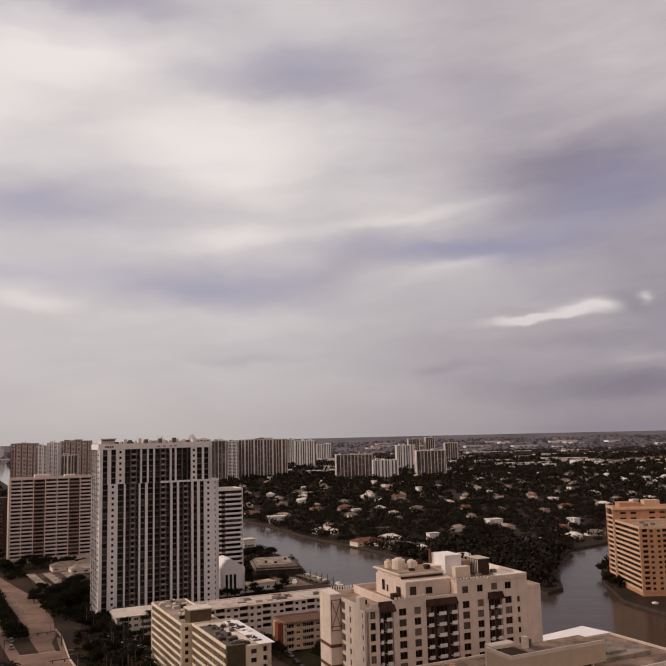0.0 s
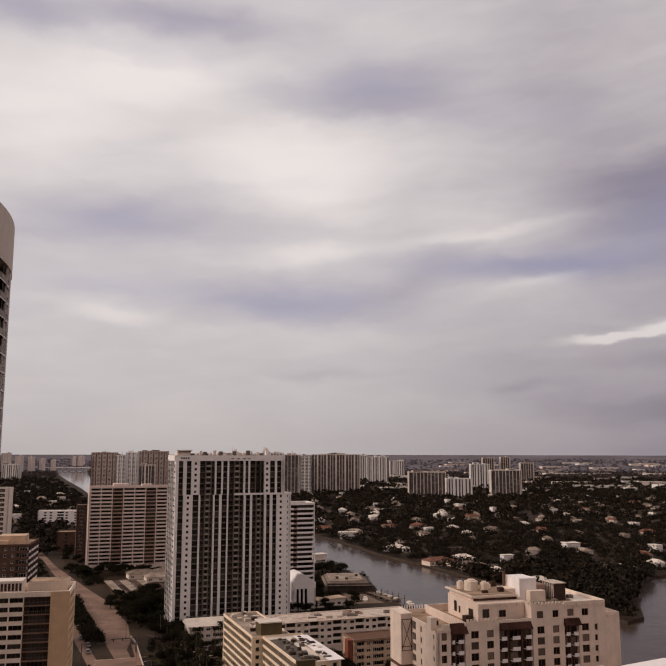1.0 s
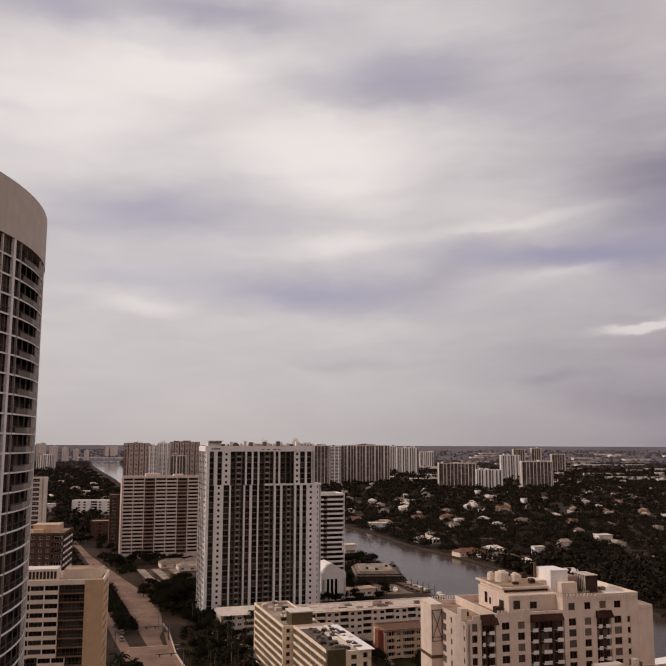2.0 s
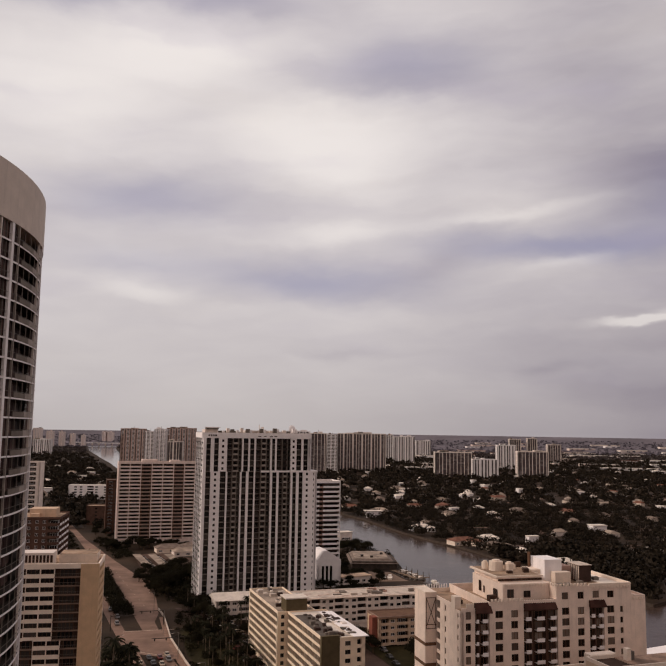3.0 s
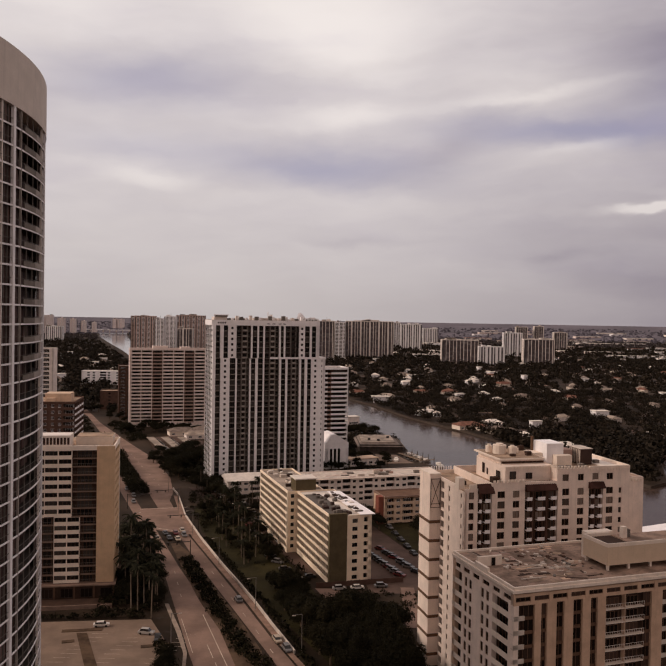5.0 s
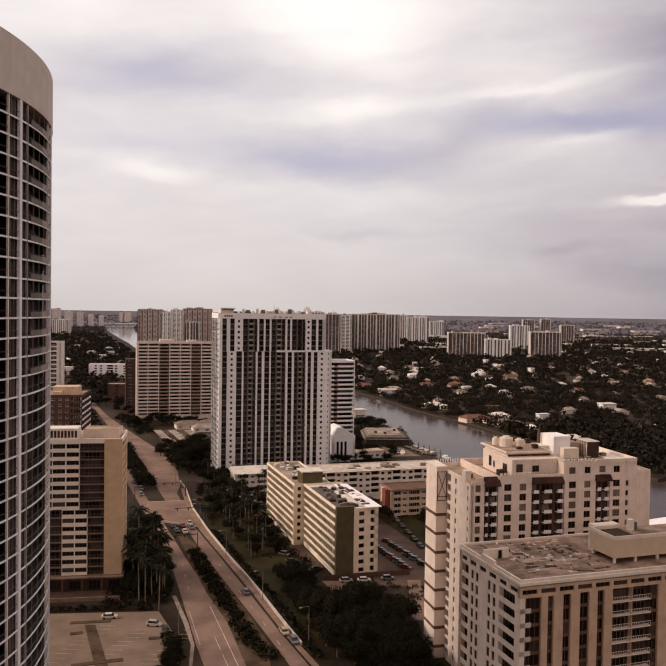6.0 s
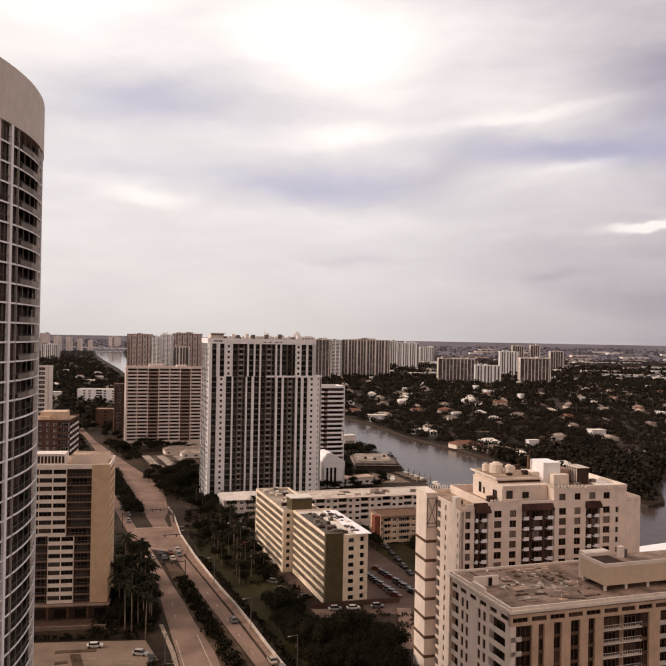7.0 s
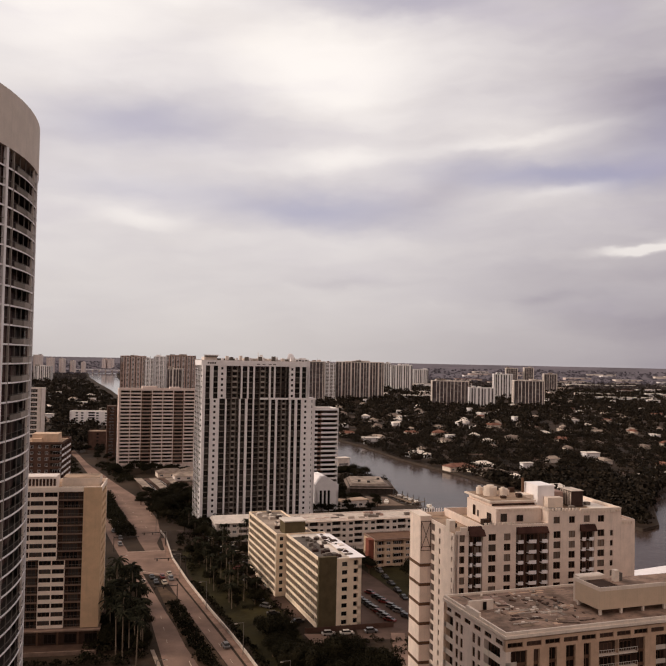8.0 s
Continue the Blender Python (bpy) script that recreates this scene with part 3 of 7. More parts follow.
flat("sidewalk", ((26, 130), (29, 130), (-7.2, 214), (-14.3, 233), (-20.8, 251), (-28.0, 269.5), (-35.3, 287.5), (-49.3, 324.5), (-61.5, 360), (-72, 400), (-73.9, 400), (-64, 362), (-52.5, 325.5), (-38.8, 291), (-30.2, 269.4), (-22.6, 250), (-11.6, 221), (-8.8, 214)), 0.15, BRICK_PATH, "worn reddish sidewalk along the road", "sidewalk")
flat("lawn", ((4, 215), (-2, 262), (-20, 320), (-44, 380), (-60, 376), (-50, 335), (-33, 293), (-15, 246), (4, 205)), 0.05, GRASS, "worn dark green lawn strip with palms", "lawn")
flat("lawn_2", ((20, 355), (44, 355), (42, 306), (36, 306)), 0.05, GRASS, "dark lawn beside a parking lane", "lawn")
flat("parking_lot_2", ((16, 262), (40, 262), (40, 303), (35, 306), (19, 356), (8, 352)), 0.045, DARK_PAVING, "asphalt car park behind a white apartment block", "car park")
flat("parking_lot_3", ((-44, 372), (-20, 320), (-8, 285), (-1, 280), (-30, 362), (-52, 420), (-70, 420)), 0.04, DARK_PAVING, "dark asphalt car park along an apartment block", "car park")

# ---- main apartment tower ----


def main_tower():
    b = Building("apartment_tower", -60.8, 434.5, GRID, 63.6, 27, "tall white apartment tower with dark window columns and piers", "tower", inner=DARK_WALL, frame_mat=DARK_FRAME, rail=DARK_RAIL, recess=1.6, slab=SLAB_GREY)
    fh, w, d = 2.95, 63.6, 24.0
    low, mid, top = 22, 6, 0
    z1 = 2.0 + low * fh
    z2 = z1 + mid * fh
    b.core(0, w, 0, d, 0, z1)
    b.core(0, w - 3.8, 0, d, z1, z2 + 1)
    stack = lambda a, c, e: [("balc", a), ("fin", 0.5), ("balc", c, "low", SLAB_MID), ("fin", 0.4), ("balc", e)]
    front = [("wall", 1.8), ("glaz", 2.9), ("win", 5.1, 1.2, 1.3, 0.9), ("glaz", 3.1), ("wall", 0.9)] + stack(2.3, 2.0, 1.6) + [("wall", 0.9), ("glaz", 2.4), ("wall", 1.4), ("glaz", 2.8), ("wall", 0.8)] + stack(2.9, 2.5, 2.0) + [
        ("wall", 1.2), ("glaz", 2.4), ("wall", 1.2)] + stack(2.2, 1.9, 1.6) + [("wall", 1.2), ("glaz", 2.0), ("wall", 1.5), ("glaz", 2.2), ("win", 4.9, 1.2, 1.3, 0.9), ("win", 3.3, 1.1, 1.3, 0.9)]
    upper = [("wall", 1.8), ("glaz", 2.6), ("wall", 1.9), ("glaz", 2.4), ("win", 4.6, 1.2, 1.3, 0.9)] + stack(2.9, 2.6, 1.6) + [("wall", 0.9), ("glaz", 2.6), ("wall", 0.95), ("glaz", 2.35), ("wall", 0.95)] + stack(2.8, 2.3, 1.9) + [
        ("wall", 1.0), ("glaz", 1.7), ("wall", 0.95)] + stack(2.9, 2.4, 1.55) + [("win", 3.4, 1.2, 1.3, 0.9), ("glaz", 2.75), ("wall", 1.2), ("glaz", 2.7), ("wall", 1.7)]
    side = [("wall", 1.2), ("balc", 6.0, "low"), ("wall", 1.0), ("balc", 5.0, "low"), ("wall", 1.0), ("balc", 5.0, "low"), ("wall", 1.0), ("balc", 5.3, "low"), ("wall", 1.5)]
    b.facade(b.side("front", 0, w, 0, d), 2.0, low, fh, front)
    b.facade(b.side("front", 0, w - 3.8, 0, d), z1, mid, fh, upper)
    b.facade(b.side("left", 0, w, 0, d), 2.0, low + mid, fh, side, single=False)
    b.facade(b.side("right", 0, w, 0, d), 2.0, low, fh, side, single=False)
    b.facade(b.side("right", 0, w - 3.8, 0, d), z1, mid, fh, side, single=False)
    b.wall.box(0, w, d - 1.2, d, 0, z1).box(0, w - 3.8, d - 1.2, d, z1, z2)
    b.wall.box(0, w, 0, 1.2, 0, 2.0)
    # white belt at the setback, roof slab and tall parapet
    b.box("belt", 32, w + 0.3, -0.3, d, z1 - 0.5, z1 + 0.5, WHITE)
    b.box("belt", -0.3, w - 3.5, -0.3, d + 0.3, z2, z2 + 2.9, WHITE, "tall plain white parapet band")
    s = Shell()
    for x in (3.0, 4.2, 5.4, 6.6):
        s.box(x, x + 0.8, -0.36, -0.28, z2 + 1.0, z2 + 1.9)
    for x in (30.0, 33.0, 36.5, 39.0):
        s.box(x, x + 1.6, -0.36, -0.28, z2 + 0.9, z2 + 1.3)
    tagged(part("parapet_slot", s, DARK_WALL, b.ob), kind="stuff")
    b.box("roof", 0.5, w - 4.2, 0.5, d - 0.5, z2 + 2.2, z2 + 2.95, ROOF_GREY)
    b.box("plant_room", 2, 9, 6, 16, z2 + 2.9, z2 + 4.6, OFFWHITE)
    b.box("plant_room", 10, 21, 8, 18, z2 + 2.9, z2 + 3.9, GREY)
    b.box("plant_room", 24, 40, 7, 19, z2 + 2.9, z2 + 4.2, OFFWHITE)
    b.box("plant_room", 42, 54, 7, 19, z2 + 2.9, z2 + 3.7, WHITE)
    # dish aerial, pipes and a lattice frame on the roof
    dish = Shell()
    for i in range(3):
        for j in range(14):
            a, c = math.tau * j / 14, math.tau * (j + 1) / 14
            q0, q1 = i * 0.7, (i + 1) * 0.7
            dish.face([(q * math.cos(t), 0.12 * q * q, q * math.sin(t)) for q, t in ((q0, a), (q1, a), (q1, c), (q0, c))])
    part("dish_aerial", dish, WHITE, b.ob, "white dish aerial", pose(51.5, 8, z2 + 5.8, -25, 0, 20))
    b.box("mast", 51.4, 51.6, 8.1, 8.3, z2 + 2.9, z2 + 5.9, METAL_WHITE)
    for i in range(16):
        b.box("roof_unit", 11 + i * 2.6, 12.2 + i * 2.6 + (i % 3) * 0.4, 3 + (i * 7) % 5, 5 + (i * 7) % 5, z2 + 2.9, z2 + 4.0 + (i * 5 % 7) * 0.25, (WHITE, OFFWHITE, DARK_RAIL)[i % 3])
    b.box("roof_frame", 1.5, 10, 4.8, 5.0, z2 + 5.4, z2 + 5.8, WHITE)
    b.box("roof_frame", 2.5, 9.2, 5.0, 9.0, z2 + 4.6, z2 + 5.5, DARK_RAIL)
    b.box("mast", 33, 33.3, 12, 12.3, z2 + 4.1, z2 + 7.5, METAL_WHITE)
    b.box("mast", 35.5, 35.7, 12, 12.2, z2 + 4.1, z2 + 6.4, METAL_WHITE)
    b.box("mast", 34.0, 35.4, 12, 12.2, z2 + 5.4, z2 + 6.1, METAL_WHITE)
    b.done()


main_tower()


def striped_slab(name, x, y, w, d, floors, fh, bays, label, turn=GRID, wall=PINKWHITE, ends=None, z0=3.0, roof_mat=ROOF_GREY, single=True, cap=1.0):
    """A slab block with continuous balcony bands."""
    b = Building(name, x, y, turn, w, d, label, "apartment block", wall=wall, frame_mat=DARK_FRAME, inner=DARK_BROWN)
    z1 = z0 + floors * fh
    b.core(0, w, 0, d, 0, z1)
    b.facade(b.side("front", 0, w, 0, d), z0, floors, fh, bays, single)
    for which in ("left", "right"):
        b.facade(b.side(which, 0, w, 0, d), z0, floors, fh, ends or [("wall", d * 0.3), ("balc", d * 0.4, "solid"), ("wall", d * 0.3)], False)
    b.wall.box(0, w, d - 1.2, d, 0, z1).box(1, w - 1, 0.4, 1.2, 0, z0)
    b.roof(0, w, 0, d, z1 + 0.3, roof_mat, cap)
    return b, z1


def stripe_bays(w, k, wall_w=0.6, style="low"):
    bw = (w - wall_w * (k + 1)) / k
    out = []
    for i in range(k):
        out += [("wall", wall_w), ("balc", bw, style)]
    return out + [("wall", wall_w)]


# two taupe bays: the shade of deep recesses is given by colour
b, z = striped_slab("apartment_block", -154, 640, 68, 20, 21, 2.77, [q if i not in (5, 11) else (q[0], q[1], "low", TAUPE) for i, q in enumerate(stripe_bays(68, 8, 0.5, "solid"))], "broad pinkish concrete slab block with balcony bands")
b.box("plant_room", 18, 30, 5, 13, z, z + 3.2, PINKWHITE)
b.box("plant_room", 40, 48, 5, 13, z, z + 2.6, PINKWHITE)
b.done()
b, z = striped_slab("apartment_block", -30, 512, 47.5, 18, 18, 2.95, stripe_bays(30.5, 3, 0.5, "solid") + [("balc", 3.0, "solid"), ("balc", 2.4, "low", TAUPE), ("balc", 11.2, "solid"), ("wall", 0.4)], "pale slab block with deep white balcony bands", wall=WHITE, ends=[("balc", 18, "solid")], single=False)
b.done()

# ---- far towers ----


def far_tower(x0, x1, top, dist, style, label, turn=0.0, base=None, depth=24, wall=None, fh=3.0):
    """A distant tower between two bearings, given as tangents, top metres high."""
    xa, xb = x0 * dist, x1 * dist
    w = xb - xa
    gz = ground_height(xa, dist)
    floors = max(3, int((top - gz - 3) / fh))
    # beyond 3 km walls, trim and glass use colours with haze painted in
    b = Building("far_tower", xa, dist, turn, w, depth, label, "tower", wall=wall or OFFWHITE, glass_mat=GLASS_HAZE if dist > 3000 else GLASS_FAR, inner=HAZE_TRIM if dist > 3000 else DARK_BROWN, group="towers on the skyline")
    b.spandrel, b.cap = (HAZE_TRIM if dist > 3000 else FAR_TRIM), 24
    z0 = gz
    z1 = z0 + floors * fh
    b.core(0, w, 0, depth, z0 - 3, z1, 1.0)
    bays, u = [], 0.0
    pat = {"ribs": (("wall", 1.5), ("glaz", 4.4), ("wall", 1.2), ("glaz", 4.6), ("wall", 3.4), ("glaz", 5.0)), "balc": (("wall", 2.2), ("balc", 6.5, "solid")),
           "mixed": (("wall", 2.4), ("balc", 5.0, "low"), ("wall", 2.4), ("glaz", 3.0)), "pale": (("win", 4.2, 2.0, 1.6), ("wall", 1.4), ("balc", 4.0, "solid")),
           "dark": (("wall", 1.3), ("glaz", 6.4), ("wall", 0.9), ("glaz", 5.6)), "bars": (("wall", 3.6), ("glaz", 3.4), ("wall", 2.2), ("glaz", 2.6), ("wall", 5.0), ("glaz", 3.0))}[style]
    i = 0
    while u < w - 1.0:
        kind, bw, *more = pat[i % len(pat)]
        bw = min(bw, w - u)
        if w - u - bw < 1.0:
            bw = w - u
        if kind == "win" and bw < more[0] + 0.2:
            kind, more = "wall", []
        bays.append((kind, bw, *more))
        u += bw
        i += 1
    b.facade(b.side("front", 0, w, 0, depth), z0, floors, fh, bays, single=False)
    for which in ("left", "right"):
        b.facade(b.side(which, 0, w, 0, depth), z0, floors, fh, [("wall", 4), ("glaz", 4), ("wall", depth - 16), ("glaz", 4), ("wall", 4)], single=False)
    b.wall.box(0, w, depth - 1, depth, z0, z1)
    b.roof(0, w, 0, depth, z1 + 0.3, ROOF_GREY, 1.2)
    rnd = random.Random(int(dist + x0 * 9000))
    for k in range(1 + int(w / 22)):
        u, ln = rnd.uniform(0.05, 0.7) * w, rnd.uniform(0.1, 0.3) * w
        b.box("plant_room", u, u + ln, depth * 0.25, depth * 0.7, z1, z1 + rnd.uniform(2.0, 5.5), rnd.choice((b.mats[0], b.mats[0], ROOF_GREY)))
    b.box("mast", w * 0.5, w * 0.5 + 0.5, depth * 0.5, depth * 0.5 + 0.5, z1, z1 + rnd.uniform(5, 9), DARK_RAIL)
    for ob in b.done().children:
        if ob.name.split(".")[0] == "wall":
            ob["kind"] = "stuff"


for x0, x1, top, dist, style, label in (
        (-0.2404, -0.2109, 87.2, 1950, "mixed", "far brown and white high-rise with balconies"), (-0.2109, -0.1993, 82.7, 1900, "pale", "slim pale far high-rise with balconies"),
        (-0.1993, -0.1851, 87.8, 1950, "pale", "slim pale far high-rise with balconies"), (-0.1846, -0.1494, 90.3, 2000, "mixed", "far grey high-rise with white ribs"),
        (-0.1829, -0.1650, 61.0, 1850, "ribs", "far mid-rise block with dark window columns"), (-0.1651, -0.1467, 82.9, 2050, "ribs", "far grey high-rise with dark columns"),
        (-0.0442, -0.0085, 87.8, 1750, "mixed", "far white high-rise with balconies"), (-0.0085, 0.0115, 84.8, 1650, "dark", "far high-rise with dark ribs"),
        (0.0115, 0.0252, 83.9, 1750, "balc", "far high-rise with curved balcony stack"), (0.0252, 0.0846, 84.4, 1780, "ribs", "broad far high-rise with vertical dark ribs"),
        (0.0936, 0.1199, 77.7, 2300, "bars", "pale far high-rise above dark trees"), (0.0846, 0.0936, 78.9, 2500, "mixed", "slim far high-rise with white ribs"),
        (0.1215, 0.1399, 59.8, 2900, "bars", "low pale far block"), (0.1452, 0.1910, 51.2, 1600, "dark", "dark ribbed mid-rise block among trees"),
        (0.1916, 0.2232, 41.4, 1580, "bars", "low white mid-rise block among trees"), (0.2220, 0.2451, 60.5, 2000, "bars", "white far mid-rise with a roof cabin"),
        (0.2473, 0.2851, 56.4, 1620, "dark", "dark ribbed mid-rise with a white roof"), (0.2371, 0.2513, 71.7, 2700, "dark", "slim dark far twin tower"),
        (0.2597, 0.2713, 72.2, 2700, "dark", "slim dark far twin tower"), (0.2845, 0.3008, 58.4, 2400, "dark", "small far ribbed tower"),
        (-0.347, -0.337, 82.0, 3300, "mixed", "hazy pale far high-rise by the inlet"), (-0.331, -0.3225, 71.0, 3400, "pale", "hazy pale far high-rise by the inlet"), (-0.346, -0.325, 50.0, 2600, "bars", "far white mid-rise by the inlet"),
        (-0.3155, -0.309, 66.0, 3450, "pale", "hazy far high-rise by the inlet"), (-0.302, -0.2965, 58.0, 3550, "mixed", "hazy far high-rise by the inlet"), (-0.2885, -0.284, 52.0, 3650, "pale", "hazy pale far mid-rise by the inlet"),
        (-0.257, -0.249, 66.0, 4000, "mixed", "hazy far high-rise by the inlet"), (-0.263, -0.258, 68.0, 4000, "pale", "slim hazy far high-rise by the inlet")):
    wall = {"dark": OFFWHITE, "bars": WHITE, "ribs": OFFWHITE, "mixed": WHITE, "balc": WHITE, "pale": WHITE}[style]
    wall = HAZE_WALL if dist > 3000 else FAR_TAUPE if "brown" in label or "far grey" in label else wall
    far_tower(x0, x1, top, dist, style, label, wall=wall)


# ---- curved tower beside the viewpoint ----


def curved_tower():
    """A tower on an arc, with ring balconies, white columns and a plain crown."""
    cx, cy, r = -108.3, 126.3, 60.8
    ob = thing("curved_tower", cx, cy, 0, "tall curved apartment tower with dark glass and white slab edges", "tower")
    fh, floors, top, crown = 3.0, 39, 129.9, 8.8
    a0, a1 = -92.9, 87.1
    z0 = top - crown - floors * fh
    ends = np.radians(np.arange(a0, a1 + 0.1, 2.25))

    def arc(s, rin, rout, z, z2, t=ends, mat=0):
        b, k = len(s.v), len(t)
        for rr, zz in ((rin, z), (rout, z), (rout, z2), (rin, z2)):
            s.v += [(rr * math.cos(a), rr * math.sin(a), zz) for a in t]
        for q in range(4):
            p, o = q * k, ((q + 1) % 4) * k
            for i in range(k - 1):
                s.f.append((b + p + i, b + p + i + 1, b + o + i + 1, b + o + i))
                s.m.append(mat)
        s.f += [(b, b + k, b + 2 * k, b + 3 * k), (b + k - 1, b + 4 * k - 1, b + 3 * k - 1, b + 2 * k - 1)]
        s.m += [mat] * 2
        return s

    # inner wall and slab tops near-black: balcony shade put into their colours
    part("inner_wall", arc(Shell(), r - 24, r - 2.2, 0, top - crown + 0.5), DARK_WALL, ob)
    part("crown", arc(Shell(), r - 24.5, r + 0.15, top - crown, top), CROWN, ob, "plain beige crown band")
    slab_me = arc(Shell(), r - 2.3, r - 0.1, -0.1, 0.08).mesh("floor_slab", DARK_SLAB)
    edge_me = arc(Shell(), r - 0.1, r, -0.14, 0.14).mesh("slab_edge", WHITE)
    rail_me = arc(Shell(), r - 0.12, r - 0.04, 1.06, 1.12).mesh("railing", DARK_RAIL)
    bays = np.arange(a0, a1 - 1, 18)
    glass_s, flush_s, panel_s = Shell(), Shell(), Shell()
    for c in bays:
        # beside each thick column: flush glazing; between them: deep balconies
        for a in np.arange(c - 3.4, c + 2.4, 1.0):
            arc(flush_s, r - 0.6, r - 0.5, 0.14, 2.86, np.radians((a + 0.06, a + 0.94)))
        for a in np.arange(c + 2.8, c + 15.3, 2.5):
            arc(glass_s, r - 2.2, r - 2.05, 0.2, 2.5, np.radians((a + 0.08, a + 2.3)))
        arc(panel_s, r - 0.1, r - 0.06, 0.14, 1.05, np.radians(np.linspace(c + 2.9, c + 15.2, 7)))
    glass_me, flush_me = glass_s.mesh("balcony_glazing", TOWER_GLASS), flush_s.mesh("flush_glazing", TOWER_GLASS)
    panel_me = panel_s.mesh("glass_rail", DARK_BROWN)
    for i in range(floors):
        m = pose(0, 0, z0 + i * fh)
        part("floor_slab", slab_me, None, ob, "", m)
        part("slab_edge", edge_me, None, ob, "", m)
        part("railing", rail_me, None, ob, "", m)
        tagged(part("balcony_glazing", glass_me, None, ob, "", m), kind="stuff")
        tagged(part("flush_glazing", flush_me, None, ob, "", m), kind="stuff")
        if i >= floors - 14:
            tagged(part("parapet", shared("curved_parapet", lambda: arc_parapet(arc, r, bays)), None, ob, "", m), kind="stuff")
    for c in bays:
        m = pose(0, 0, 0, 0, 0, c)
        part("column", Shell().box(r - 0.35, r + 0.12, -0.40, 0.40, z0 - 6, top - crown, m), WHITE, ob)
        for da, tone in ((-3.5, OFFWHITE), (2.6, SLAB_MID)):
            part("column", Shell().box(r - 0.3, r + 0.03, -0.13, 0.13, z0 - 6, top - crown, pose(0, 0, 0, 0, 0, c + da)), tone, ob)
        for da in (5.6, 8.6, 11.8):
            part("mullion", Shell().box(r - 0.3, r - 0.16, -0.05, 0.05, z0 - 6, top - crown, pose(0, 0, 0, 0, 0, c + da)), SLAB_GREY, ob)
        for da in (-2.4, -1.3, 1.3):
            part("mullion", Shell().box(r - 0.55, r - 0.3, -0.06, 0.06, z0 - 6, top - crown, pose(0, 0, 0, 0, 0, c + da)), DARK_RAIL, ob)
    part("podium", arc(Shell(), r - 24.5, r + 0.1, 0, z0 - 0.2), CROWN, ob)
    return ob


def arc_parapet(arc, r, bays):
    s = Shell()
    for c in bays[1::2]:
        arc(s, r - 0.14, r + 0.02, 0.1, 0.95, np.radians(np.linspace(c + 4.0, c + 9.6, 5)), 0)
        arc(s, r - 0.14, r + 0.04, 0.1, 1.0, np.radians(np.linspace(c + 9.6, c + 15.2, 5)), 1)
    return s.mesh("parapet", SLAB_GREY, SLAB_MID)


curved_tower()


# ---- tan block across the road ----


def tan_block():
    w, d, fh, floors = 45.0, 18.0, 2.62, 16
    u = Vector((math.cos(radians(9)), math.sin(radians(9))))
    x, y = -65.0 - 46.0 * u.x, 255.5 - 46.0 * u.y
    b = Building("apartment_block", x, y, 9, w, d, "cream block with mixed windows and a blank tan wall", "apartment block", wall=PALE_CREAM, recess=1.1, inner=DARK_BROWN, rail=DARK_RAIL, frame_mat=BROWN_TRIM, glass_mat=GLASS)
    z0 = 5.0
    z1 = z0 + floors * fh
    b.core(0, w, 0, d, 0, z1)
    lower = [("balc", 22.5, "low"), ("balc", 4.2, "rail", SLAB_TAN), ("win", 3.9, 3.6, 1.4, 0.95), ("win", 3.9, 3.6, 1.4, 0.95), ("balc", 5.1, "rail", SLAB_TAN), ("wall", 5.4)]
    upper = [("balc", 23.7, "low"), ("win", 4.15, 3.8, 1.4, 0.95), ("win", 4.15, 3.8, 1.4, 0.95), ("balc", 7.6, "rail", SLAB_TAN), ("wall", 5.4)]
    b.facade(b.side("front", 0, w, 0, d), z0, 8, fh, lower)
    b.facade(b.side("front", 0, w, 0, d), z0 + 8 * fh, 8, fh, upper)
    b.box("blank_wall", w - 5.4, w + 0.06, -0.12, 1.1, z0, z1 + 1.2, TAN, "blank tan wall panel")
    # side in tan, not cream: its shade is partly put into the colour
    front_wall, b.wall = b.wall, Shell()
    b.facade(b.side("right", 0, w, 0, d), z0, floors, fh, [("win", 3.4, 2.0, 1.4), ("balc", 3.2, "solid", TAN), ("win", 4.0, 2.2, 1.4), ("balc", 3.2, "solid", TAN), ("win", 4.2, 2.2, 1.4)])
    part("side_wall", b.wall, TAN, b.ob, "tan side wall with dark windows")
    b.wall = front_wall
    b.wall.box(0, 1.1, 1.1, d, z0, z1).box(0, w, d - 1.1, d, 0, z1)
    b.roof(0, w, 0, d, z1 + 0.3, ROOF_BROWN, 1.1)
    # dark podium tone paints in the shade of the recessed ground floor
    b.box("podium", -2, w - 0.5, -1.5, d, 0, 4.4, DARK_BROWN)
    b.box("podium_roof", -2.4, w + 0.8, -1.9, d, 4.4, 4.8, SLAB_TAN)
    for i in range(8):
        b.box("column", 3 + i * 6, 3.5 + i * 6, -1.8, -1.5, 0.6, 4.4, BROWN_TRIM)
        part("shop_window", window_mesh(3.6, 2.8, DARK_FRAME, GLASS_BROWN), None, b.ob, "", pose(-0.8 + i * 6, -1.62, 0.9))
    b.box("terrace", -2.4, w + 0.6, -9.5, -1.9, 0, 0.6, DARK_BROWN)
    b.box("terrace_wall", -2.4, w + 0.6, -9.8, -9.5, 0, 1.25, SLAB_TAN)
    b.box("roof_cabin", 20, 31, 3, 10, z1, z1 + 4.2, OFFWHITE)
    s = Shell()
    for i in range(10):
        s.box(20.6 + i * 1.05, 21.3 + i * 1.05, 2.94, 3.02, z1 + 1.3, z1 + 3.5)
    part("louvre", s, DARK_WALL, b.ob)
    b.box("roof_cabin", 32, 43.5, 8, 17, z1, z1 + 3.0, CREAM_TRIM)
    b.box("cabin_roof", 32.1, 43.4, 8.1, 16.9, z1 + 3.0, z1 + 3.12, ROOF_BROWN)
